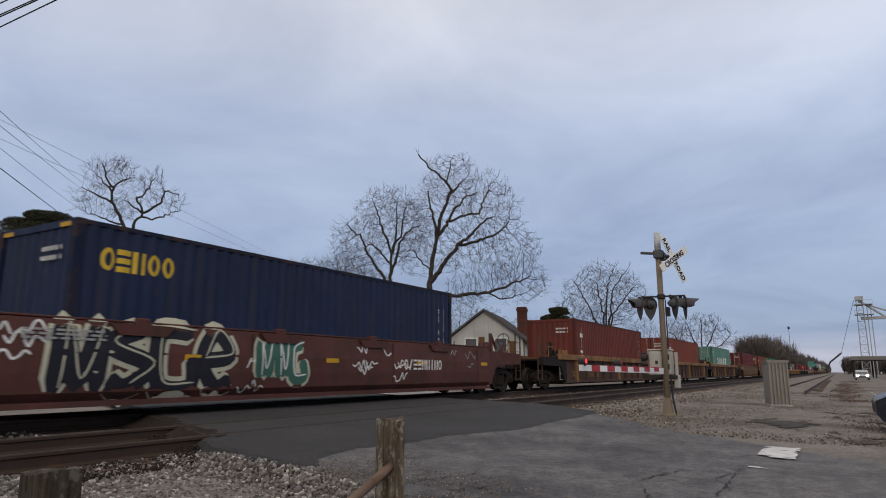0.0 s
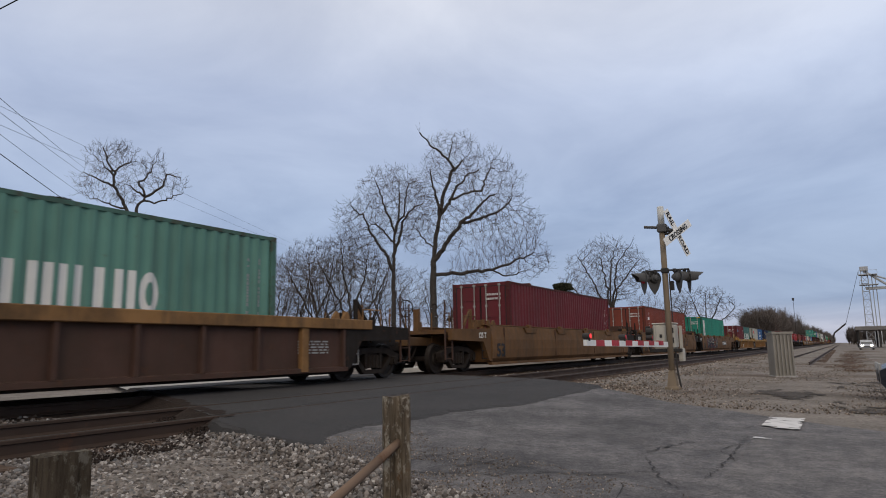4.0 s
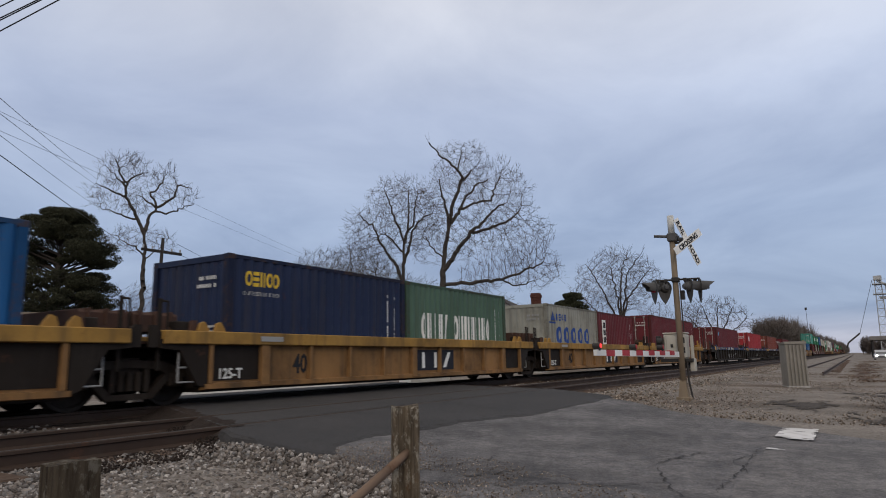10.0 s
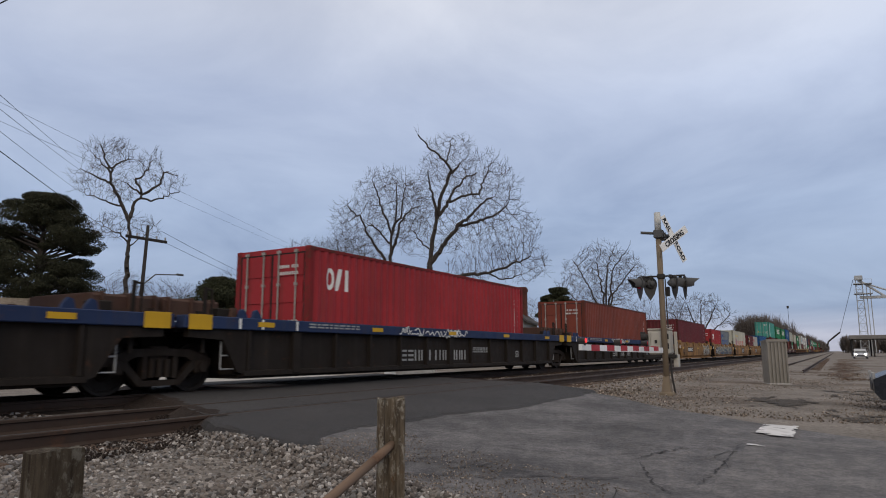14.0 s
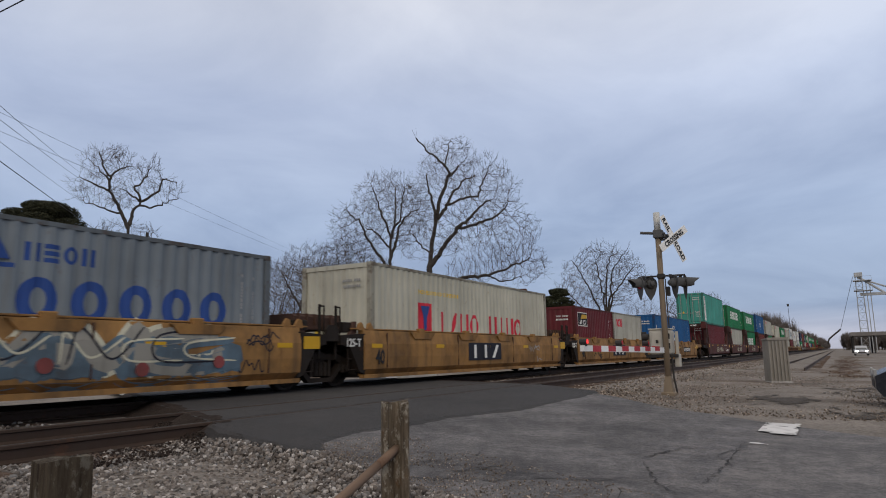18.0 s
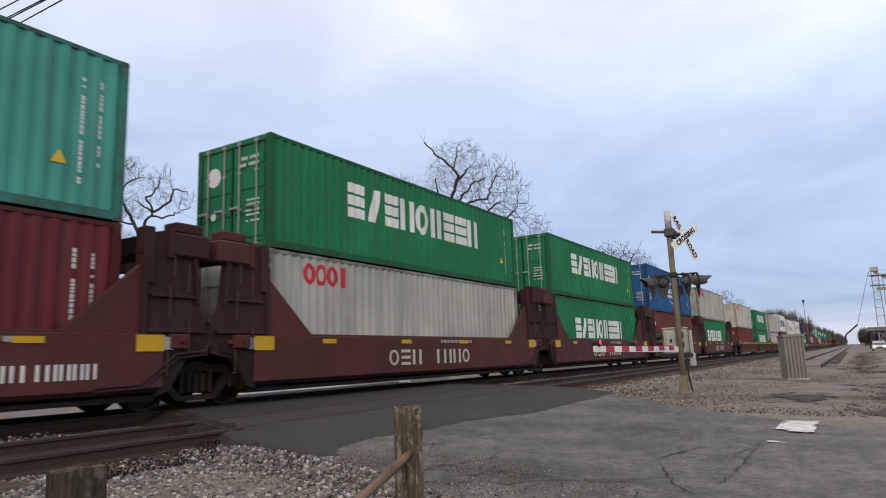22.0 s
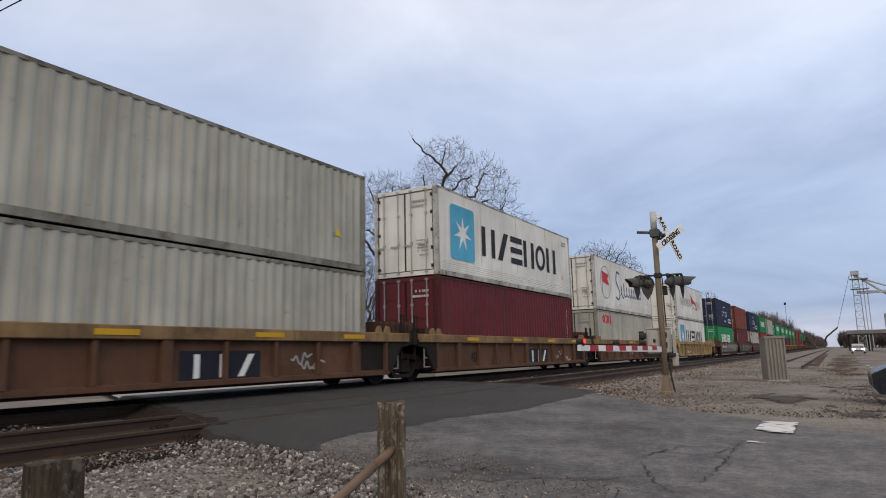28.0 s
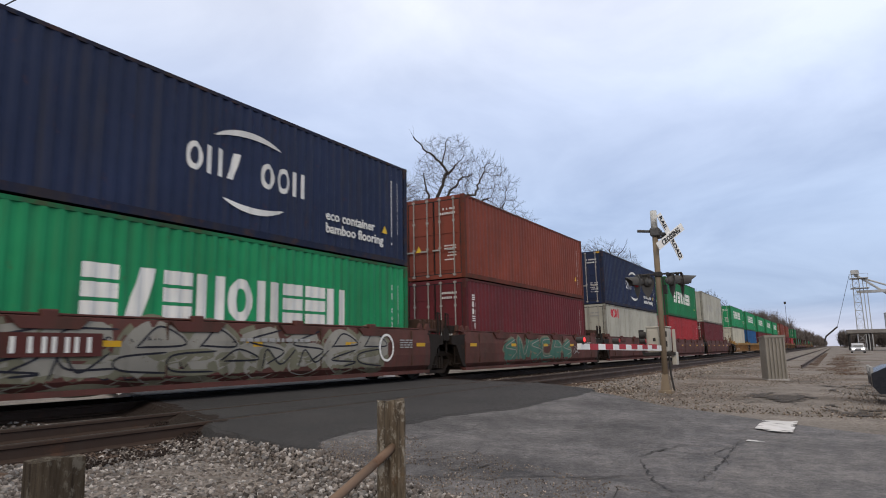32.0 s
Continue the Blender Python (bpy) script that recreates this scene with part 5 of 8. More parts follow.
    for x in np.linspace(-wl + 2.2, wl - 2.2, 4) if style == "bulk" else np.linspace(-wl + 0.5, wl - 0.5, 5):
        y = {"smooth": -1.532, "rib": -1.557, "bulk": -1.527}[style]
        z = {"smooth": 1.0, "rib": top - 0.12, "bulk": top - 0.12}[style]
        if kind in ("oxide_smooth", "bulkhead", "blue_rib", "ochre_smooth", "graffiti_smooth"):
            part("reflector", refl, car, (x, y, z))
    return car


def put_on_train(ob, s, z):
    MOVING.append((ob, s, z))


HC, ST = 2.896, 2.591
FLOOR = 0.33


def add_car(kind, wl, first, pitch, units):
    n = len(units)
    for i, load in enumerate(units):
        c = first + pitch * i
        fl, fr = i == 0, i == n - 1
        free_reach = wl + 3.55
        car = well_car(kind, wl, free_reach if fl else pitch / 2, free_reach if fr else pitch / 2, fl, fr)
        put_on_train(car, c, 0.0)
        decorate_car(car, kind, wl, int(round(first)), i)
        z = FLOOR
        for tier in load:
            h = 0
            for k, spec in enumerate(tier):
                col, H, doors, mark = spec[:4]
                style = spec[4] if len(spec) > 4 else "steel"
                L = 12.192 if len(tier) == 1 else 6.058
                x0 = -6.096 if k == 0 else 0.038
                label = container_label(col, L, H, style, doors, mark)
                ob = container(L, H, col, style, doors, label=label)
                put_on_train(ob, c + x0, z)
                decorate_container(ob, L, H, mark)
                h = max(h, H)
            z += h + 0.02


COLWORD = {"navy": "dark navy blue", "cobalt": "bright blue", "rust_red": "rust red", "maroon": "deep maroon", "red": "bright red", "brown_red": "brownish red", "pale_green": "pale green", "sea_green": "sea green", "turquoise": "turquoise", "grey_green": "dull green", "teal": "dull teal", "green": "dark green", "bright_green": "bright green", "cream": "cream", "pale_grey": "pale grey", "blue_grey": "blue grey", "dull_grey": "dull grey", "white": "white"}


def container_label(col, L, H, style, doors, mark):
    kind = "refrigerated" if style == "reefer" else "corrugated steel"
    size = "long" if L > 8 else "short"
    tail = "with lettering on its side" if mark else "with plain weathered sides"
    return "%s %s %s container %s" % (COLWORD[col], size, kind, tail)


# ---- markings on containers and wagons ----
# House names of the lines are plain blocks of the same size and colour.
def glyph(kind, bold=0.26):
    """A plain shape in a unit cell, as convex pieces: o a ring, h two bars, i one bar, = stacked bars, / a slanted bar, # a full block."""
    q = bold
    if kind == "o":
        n = 20
        ring_ = [(0.5 + 0.5 * k * math.cos(6.28319 * i / n) * (1 if k == 1 else (1 - 2 * q)), 0.5 + 0.5 * math.sin(6.28319 * i / n) * (1 if k == 1 else (1 - 1.5 * q))) for k in (1, 1.0001) for i in range(n + 1)]
        return [[ring_[i], ring_[i + 1], ring_[n + 2 + i], ring_[n + 1 + i]] for i in range(n)]
    if kind == "h":
        return [[(0, 0), (q + 0.06, 0), (q + 0.06, 1), (0, 1)], [(0.94 - q, 0), (1, 0), (1, 1), (0.94 - q, 1)]]
    if kind == "i":
        return [[(0.5 - q * 0.7, 0), (0.5 + q * 0.7, 0), (0.5 + q * 0.7, 1), (0.5 - q * 0.7, 1)]]
    if kind == "=":
        k = q * 0.95
        return [[(0, z), (1, z), (1, z + k), (0, z + k)] for z in (0, 0.5 - k / 2, 1 - k)]
    if kind == "/":
        return [[(0.05, 0), (0.05 + q * 1.7, 0), (0.95, 1), (0.95 - q * 1.7, 1)]]
    return [[(0.05, 0), (0.95, 0), (0.95, 1), (0.05, 1)]]


def block_row(n, x0, x1, z0, z1, gap=0.2, seed=0, skip=(), pat="", slant=0.0, bold=0.26):
    """n plain shapes side by side, as convex polygons (x, z)."""
    rng = random.Random(seed + n)
    cell = (x1 - x0) / n
    out = []
    for i in range(n):
        kind = pat[i % len(pat)] if pat else rng.choice("oh=o/hi")
        if i in skip or kind == " ":
            continue
        a = x0 + i * cell + cell * gap / 2
        w = cell * (1 - gap)
        for piece in glyph(kind, bold):
            out.append([(a + w * u + slant * (z1 - z0) * v, z0 + (z1 - z0) * v) for u, v in piece])
    return out


def block_column(n, x0, x1, z0, z1, gap=0.22, seed=0, pat=""):
    rng = random.Random(seed + 7 * n)
    cell = (z1 - z0) / n
    out = []
    for i in range(n):
        a = z0 + i * cell + cell * gap / 2
        h = cell * (1 - gap)
        kind = pat[n - 1 - i] if pat else rng.choice("oh=oih")
        for piece in glyph(kind, 0.24):
            out.append([(x0 + (x1 - x0) * u, a + h * v) for u, v in piece])
    return out


def span_at(poly, x):
    """The lowest and highest z of a convex polygon at x."""
    zs = []
    for (xa, za), (xb, zb) in zip(poly, poly[1:] + poly[:1]):
        if min(xa, xb) - 1e-6 <= x <= max(xa, xb) + 1e-6:
            zs += [za, zb] if abs(xb - xa) < 1e-6 else [za + (zb - za) * min(1.0, max(0.0, (x - xa) / (xb - xa)))]
    return min(zs), max(zs)


def wall_profile(L):
    vs, _ = corrugated(L - 0.32, 0, 1)
    return [v[0] + 0.16 for v in vs[::2]], [v[1] - CW + 0.012 for v in vs[::2]]


def painted(ob, L, shapes, mat, flat=False, off=0.003, name="marking"):
    """Paint that lies on the ribs of a container's near side: rectangles (x0, x1, z0, z1) or convex polygons."""
    xs, ys = wall_profile(L)
    vs, fs = [], []
    for sh in shapes:
        poly = sh if isinstance(sh, list) else [(sh[0], sh[2]), (sh[1], sh[2]), (sh[1], sh[3]), (sh[0], sh[3])]
        lo, hi = min(p[0] for p in poly), max(p[0] for p in poly)
        cuts = sorted({round(p[0], 4) for p in poly} | (set() if flat else {round(x, 4) for x in xs if lo + 0.004 < x < hi - 0.004}))
        n = len(vs)
        for x in cuts:
            y = -CW + 0.002 if flat else float(np.interp(x, xs, ys))
            a, b = span_at(poly, min(hi, max(lo, x)))
            vs += [(x, y - off, a), (x, y - off, b)]
        for i in range(len(cuts) - 1):
            fs.append((n + 2 * i, n + 2 * i + 2, n + 2 * i + 3, n + 2 * i + 1))
    ob = part(name, MB().add(vs, fs).mesh(name, mat, fix=False), ob)
    if len(shapes) > 1:
        tagged(ob, kind="stuff")
    return ob


def flat_shape(ob, pts, mat, y, name="marking"):
    """A thin polygon (x, z) on the near side."""
    return part(name, MB().prism(pts, "y", y - 0.004, y).mesh(name, mat), ob)


def ellipse(cx, cz, rx, rz, n=24, a0=0, a1=360):
    return [(cx + rx * math.cos(radians(a0 + (a1 - a0) * i / n)), cz + rz * math.sin(radians(a0 + (a1 - a0) * i / n))) for i in range(n + (0 if a1 - a0 == 360 else 1))]


def ring(ob, cx, cz, rx, rz, w, mat, y, a0=0, a1=360, name="marking"):
    n = 28
    vs, fs = [], []
    for i in range(n + 1):
        a = radians(a0 + (a1 - a0) * i / n)
        t = 1.0 if a1 - a0 == 360 else math.sin(math.pi * i / n) ** 0.6
        c, s = math.cos(a), math.sin(a)
        vs += [(cx + rx * c, y, cz + rz * s), (cx + (rx - w * t) * c, y, cz + (rz - w * t) * s)]
    fs = [(2 * i, 2 * i + 1, 2 * i + 3, 2 * i + 2) for i in range(n)]
    return part(name, MB().add(vs, fs).mesh(name, mat, fix=False), ob)


FACE = -CW + 0.006


def decorate_container(ob, L, H, mark):
    reefer = "refrigerated" in ob["label"]
    white = not ("white" in ob["label"] or "cream" in ob["label"] or "grey" in ob["label"])
    code = M_lwhite if white and "pale" not in ob["label"] else M_lgrey
    seed = int(L * 10) + len(mark)
    # stencilled codes: columns of small bars at the far end, and on the doors
    rng = random.Random(seed)
    rects = []
    for cx, z0, z1 in ((L - 0.78, H * 0.18, H * 0.80), (L - 0.47, H * 0.30, H * 0.80)):
        z = z0
        while z < z1:
            h = rng.uniform(0.05, 0.10)
            if rng.random() < 0.8:
                rects.append((cx - 0.035, cx + 0.035, z, z + h * 0.8))
            z += h
    if not reefer:
        tagged(painted(ob, L, rects, code, name="stencil"), kind="stuff")
    else:
        painted(ob, L, [(L - 1.0 + 0.07 * i, L - 0.95 + 0.07 * i, H - 0.42 - 0.12 * j, H - 0.35 - 0.12 * j) for i in range(7) for j in range(2)], M_lgrey, True, name="stencil")
    flat_shape(ob, [(L - 1.25, 0.80), (L - 1.0, 0.80), (L - 1.125, 1.02)], M_lyel, FACE, "warning_label")
    mb = MB()
    for j, z in enumerate((H - 0.50, H - 0.66, 1.12, 1.02, 0.88, 0.78, 0.64)):
        y, y1, h = (-0.86, -0.30, 0.075) if j < 2 else (-0.88, -0.48, 0.042)
        while y < y1:
            w = rng.uniform(0.03, 0.06) if j < 2 else rng.uniform(0.03, 0.09)
            if rng.random() < 0.88:
                mb.box(0, 0.003, y, y + w, z, z + h)
            y += w + 0.022
    tagged(part("door_stencil", mb.mesh("door_stencil", code), ob, (-0.002, 0.0, 0)), kind="stuff")
    if mark == "big_white":
        part("door_decal", MB().tube((-0.004, 0.62, H - 0.75), (-0.001, 0.62, H - 0.75), 0.23, 20).tube((-0.004, 0.62, 0.9), (-0.001, 0.62, 0.9), 0.09, 14).mesh("door_decal", M_lwhite), ob)
    elif seed % 2:
        part("door_decal", MB().prism([(0.5, 1.0), (0.74, 1.0), (0.62, 1.22)], "x", -0.006, -0.002).mesh("door_decal", M_lyel), ob)
    if not mark:
        return
    if mark == "gold_word":
        painted(ob, L, block_row(5, 0.46, 1.93 if L > 8 else 1.4, 2.09 if L > 8 else 1.97, 2.48 if L > 8 else 2.28, 0.14, pat="o=hoo"), M_lyel)
        if L < 8:
            painted(ob, L, block_row(9, 0.4, 1.4, 1.78, 1.86), M_lgrey)
    elif mark == "tall_word":
        painted(ob, L, block_column(6, 0.78, 1.10, 0.98, 2.52, pat="ihiioh"), M_lwhite)
    elif mark == "tall2":
        painted(ob, L, block_column(5, 0.5, 0.72, 1.2, 2.4), M_lwhite)
    elif mark == "wide_white":
        painted(ob, L, block_row(14, 2.84, 9.4, 1.08, 1.86, pat="ohih/ ohihhiho", bold=0.3), M_lwhite)
        painted(ob, L, block_column(4, 0.62, 0.98, 1.18, 2.56), M_lwhite)
    elif mark == "wide_white20":
        painted(ob, L, block_row(14, 0.74, 4.9, 0.95, 1.75, pat="ohih/ ohihhiho", bold=0.3), M_lwhite)
    elif mark == "plate_word":
        painted(ob, L, [(0.52, 1.16, 0.30, 2.58)], M_lwhite)
        painted(ob, L, block_column(9, 0.66, 1.02, 0.38, 2.1, seed=3), M_lblack, off=0.006)
        flat_shape(ob, [(0.7, 2.2), (0.8, 2.2), (1.02, 2.52), (0.9, 2.52)], M_lblack, FACE - 0.008)
    elif mark == "plate2":
        painted(ob, L, [(0.72, 1.22, 1.0, 2.2)], M_lwhite)
        painted(ob, L, block_column(3, 0.82, 1.12, 1.06, 2.12, seed=5), M_lblack, off=0.006)
    elif mark == "dot":
        flat_shape(ob, ellipse(0.86, 2.3 if L > 8 else 1.97, 0.2, 0.19), M_lsky, FACE)
    elif mark == "red_word":
        painted(ob, L, block_row(4, 0.58, 1.75, 1.80, 2.26, gap=0.02, pat="oooi", bold=0.28), M_lred)
    elif mark == "red_word40":
        painted(ob, L, block_row(4, 1.05, 2.62, H - 0.70, H - 0.20, gap=0.02, pat="oooi", bold=0.28), M_lred)
    elif mark in ("globe_word", "globe_word40", "globe40"):
        x0, x1, zc = {"globe_word": (1.84, 3.94, 1.45), "globe_word40": (4.89, 6.91, 1.55), "globe40": (5.02, 7.08, 1.40)}[mark]
        cx = (x0 + x1) / 2
        painted(ob, L, block_row(5, x0, x1, zc - 0.05, zc + 0.30, 0.12, pat="ooooo"), M_lwhite)
        painted(ob, L, block_row(8, x0 + 0.15, x1 - 0.15, zc - 0.34, zc - 0.14), M_lwhite)
        ring(ob, cx, zc + 0.1, 0.72, 0.62, 0.07, M_lwhite, FACE - 0.004, 25, 155)
        ring(ob, cx, zc + 0.1, 0.34, 0.60, 0.05, M_lwhite, FACE - 0.004, 25, 155)
        if mark != "globe_word40":
            ring(ob, cx, zc - 0.1, 0.72, 0.62, 0.07, M_lwhite, FACE - 0.004, 205, 335)
        if L > 8:
            painted(ob, L, block_column(6, 0.45, 0.78, 0.65, 2.2), M_lwhite)
    elif mark == "blue_word":
        painted(ob, L, block_row(5, 0.85, 5.0, 0.98, 1.70, gap=0.25, pat="ooooo", bold=0.3), M_lblue)
        painted(ob, L, block_row(4, 1.0, 2.17, 1.93, 2.22), M_lblue)
        flat_shape(ob, [(0.36, 1.92), (0.82, 1.92), (0.6, 2.3)], M_lblue, FACE)
        painted(ob, L, [(0.26, 0.89, 1.80, 1.87)], M_lblue)
    elif mark == "white_word":
        painted(ob, L, block_row(3, 0.6, 1.55, H - 1.0, H - 0.46, gap=0.12, pat="o/i"), M_lwhite)
    elif mark == "crest_word":
        painted(ob, L, [(2.27, 3.04, 1.10, 1.94)], M_lred)
        flat_shape(ob, [(2.4, 1.85), (2.9, 1.85), (2.74, 1.5), (2.72, 1.15), (2.58, 1.15), (2.56, 1.5)], M_lblue, FACE - 0.006)
        painted(ob, L, block_row(9, 3.33, 9.62, 0.98, 1.72, 0.16, pat="i/ho hiho", bold=0.2), M_lred)
        painted(ob, L, block_row(16, 2.27, 4.7, 2.20, 2.32), M_lyel)
    elif mark == "panel_logo":
        painted(ob, L, [(0.45, 1.72, 1.66, 2.32)], M_lwhite)
        painted(ob, L, [(0.49, 1.68, 1.70, 2.28)], M_lblack, off=0.006)
        flat_shape(ob, [(0.75, 2.0), (1.62, 2.05), (1.62, 2.22), (0.95, 2.22)], M_yellow, FACE - 0.006)
        painted(ob, L, block_row(6, 0.55, 1.62, 1.74, 1.96, gap=0.1), M_lwhite, off=0.010)
    elif mark == "big_white":
        painted(ob, L, block_row(9, 2.60, 9.42, 1.12, 2.02, gap=0.14, pat="=/=hoh==h", bold=0.3), M_lwhite)
    elif mark == "star_word":
        flat_shape(ob, [(0.95, 0.60), (2.42, 0.60), (2.52, 0.70), (2.52, 2.34), (2.42, 2.44), (0.95, 2.44), (0.85, 2.34), (0.85, 0.70)], M_lsky, FACE - 0.006)
        star = []
        for i in range(14):
            r = 0.62 if i % 2 == 0 else 0.2
            star.append((1.68 + r * math.sin(2 * math.pi * i / 14), 1.52 + r * math.cos(2 * math.pi * i / 14)))
        flat_shape(ob, star, M_lwhite, FACE - 0.011)
        painted(ob, L, block_row(6, 3.0, 10.35, 0.95, 2.02, gap=0.13, pat="h/=hoh", bold=0.22), M_lblack, True, 0.006)
    elif mark == "flag_word":
        ring(ob, 1.92, 1.55, 0.92, 0.90, 0.05, M_lgrey, FACE - 0.008)
        flat_shape(ob, [(1.35, 1.55), (2.55, 1.40), (2.3, 1.75), (2.55, 2.0), (1.35, 2.12)], M_lred, FACE - 0.006)
        painted(ob, L, [(1.28, 1.35, 0.85, 2.2)], M_lgrey, True, 0.006)
        # one flowing navy line with loops
        pts = [(3.75, 0.85), (4.35, 0.75), (4.6, 1.2), (4.0, 1.75), (4.2, 2.3), (4.7, 2.25)]
        brush_line(ob, pts, 0.11, M_lblue, lambda z: FACE - 0.008)
        # the rest of the flourish: one coiling line with a tall and a long loop
        pts = []
        for k in range(70):
            u = k / 69
            a = u * 8.5 * 6.28319
            r = 0.30 * (1 + 0.9 * math.exp(-((u - 0.16) / 0.05) ** 2))
            pts.append((4.75 + 4.7 * u + 0.16 * math.sin(a), 1.28 - r * math.cos(a) * 0.9))
        brush_line(ob, pts, 0.085, M_lblue, lambda z: FACE - 0.008, steps=2)
    elif mark == "grey_word":
        painted(ob, L, block_row(7, 1.6, 6.3, 1.12, 1.80, gap=0.22, pat="h/hoho", bold=0.14), M_lgrey, reefer, 0.006)
        painted(ob, L, block_row(3, 8.7, 10.6, 1.12, 1.80, gap=0.22, pat="h/hoho", bold=0.14), M_lgrey, reefer, 0.006)
        if reefer:
            flat_shape(ob, [(6.35, 2.32), (7.3, 1.85), (8.55, 1.62), (9.1, 0.95), (8.2, 1.05), (7.4, 1.15), (6.75, 0.95)], M_lred, FACE - 0.006)
            flat_shape(ob, [(6.6, 1.25), (7.2, 1.5), (8.2, 1.45), (8.6, 1.1), (8.0, 1.12), (7.3, 1.2), (6.8, 1.02)], M_lwhite, FACE - 0.011)
    elif mark == "arc_word":
        painted(ob, L, block_row(7, 4.5, 7.9, 1.14, 1.72, gap=0.16, pat="oh/ ooh"), M_lwhite)
        ring(ob, 6.2, 1.42, 1.35, 0.86, 0.14, M_lwhite, FACE - 0.004, 50, 140)
        ring(ob, 6.3, 1.42, 1.35, 0.92, 0.14, M_lwhite, FACE - 0.004, 230, 310)
        for s, z in (("eco container", 0.80), ("bamboo flooring", 0.48)):
            me = text_mesh(s, 0.34, M_lwhite, width=1.05)
            part("lettering", me, ob, (8.6, FACE - 0.004, z))
    elif mark == "corner":
        painted(ob, L, [(0.45, 0.75, 1.95, 2.35), (0.5, 0.75, 1.45, 1.62)], M_lwhite)


def smooth_y(top):
    zs = [0.26, 0.42, 0.72, 1.05, top - 0.02, top]
    ys = [-1.34, -1.50, -1.53, -1.53, -1.46, -1.38]
    return lambda z: float(np.interp(z, zs, ys))


def brush_line(ob, pts, w, mat, yf, name="paint_stroke", steps=6):
    """A painted stroke through the points (x, z), following the side's shape yf(z)."""
    P_ = [Vector((x, z, 0)) for x, z in pts]
    P_ = [P_[0] * 2 - P_[1]] + P_ + [P_[-1] * 2 - P_[-2]]
    line = []
    for i in range(1, len(P_) - 2):
        for k in range(steps):
            t = k / steps
            a, b, c, d = P_[i - 1], P_[i], P_[i + 1], P_[i + 2]
            line.append(0.5 * ((2 * b) + (c - a) * t + (2 * a - 5 * b + 4 * c - d) * t * t + (3 * b - a - 3 * c + d) * t ** 3))
    line.append(P_[-2])
    vs, fs = [], []
    n = len(line)
    for i, p in enumerate(line):
        d = (line[min(i + 1, n - 1)] - line[max(i - 1, 0)])
        d = d.normalized() if d.length > 1e-6 else Vector((1, 0, 0))
        nrm = Vector((-d.y, d.x, 0))
        ww = w * 0.5 * (0.55 if i in (0, n - 1) else 1.0)
        for s in (-1, 0, 1):
            q = p + nrm * ww * s
            vs.append((q.x, yf(q.y), q.y))
    for i in range(n - 1):
        for s in (0, 1):
            fs.append((3 * i + s, 3 * i + s + 1, 3 * i + s + 4, 3 * i + s + 3))
    return part(name, MB().add(vs, fs).mesh(name, mat, fix=False), ob)


M_gcream = paint("cream_spray_paint", (0.55, 0.53, 0.40), 0.8, 0.2, 0.4)
M_gblack = paint("black_spray_paint", (0.02, 0.021, 0.03), 0.7, 0.1, 0.2)
M_ggreen = paint("green_spray_paint", (0.06, 0.15, 0.115), 0.8, 0.2, 0.4)
M_gpink = paint("pink_spray_paint", (0.25, 0.065, 0.065), 0.8, 0.4, 0.6)
M_gblue = paint("blue_spray_paint", (0.115, 0.175, 0.225), 0.8, 0.4, 0.6)
M_ggrey = paint("grey_spray_paint", (0.27, 0.26, 0.225), 0.8, 0.3, 0.5)
M_golive = paint("olive_spray_paint", (0.17, 0.165, 0.115), 0.8, 0.3, 0.5)


def fat_piece(ob, x0, x1, z0, z1, n, yf, halo, fill, accent, seed, w=0.26):
    """A painted piece of n swollen loops with a halo and thin accents; it spells nothing."""
    rng = random.Random(seed)
    cell = (x1 - x0) / n
    for i in range(n):
        a, b = x0 + i * cell + w * 0.4, x0 + (i + 1) * cell - w * 0.4
        lo, hi = z0 + w * 0.55, z1 - w * 0.55
        kind = rng.randrange(4)
        m = (lo + hi) / 2
        if kind == 0:
            pts = [(b, hi), (a, hi - 0.1), (a, lo + 0.05), (b, lo), (b, m)]
        elif kind == 1:
            pts = [(a, lo), (a + cell * 0.1, hi), ((a + b) / 2, lo + 0.1), (b, hi), (b, lo)]
        elif kind == 2:
            pts = [(a, m), (b, m + 0.05), ((a + b) / 2, hi), (a, m), ((a + b) / 2, lo), (b, lo + 0.12)]
        else:
            pts = [(b, hi), (a, hi - 0.25), (b, m - 0.1), ((a + b) / 2, lo), (a, lo + 0.12)]
        pts = [(px + rng.uniform(-0.05, 0.05), pz + rng.uniform(-0.04, 0.04)) for px, pz in pts]
        d = rng.uniform(0, 0.002)
        if halo:
            brush_line(ob, pts, w * 1.55, halo, lambda z: yf(z) - 0.004 - d)
        brush_line(ob, pts, w, fill, lambda z: yf(z) - 0.008 - d)
        if accent:
            brush_line(ob, [(px + w * 0.28, pz + w * 0.22) for px, pz in pts[:4]], 0.035, accent, lambda z: yf(z) - 0.012 - d)


def tags(ob, x0, x1, z0, z1, n, yf, mat, seed, w=0.03):
    rng = random.Random(seed)
    for i in range(n):
        x, z = rng.uniform(x0, x1), rng.uniform(z0, z1)
        pts = []
        for k in range(rng.randrange(6, 10)):
            pts.append((x + 0.085 * k, z + rng.uniform(-0.12, 0.12)))
        brush_line(ob, pts, w, mat, lambda q: yf(q) - 0.005, steps=4)


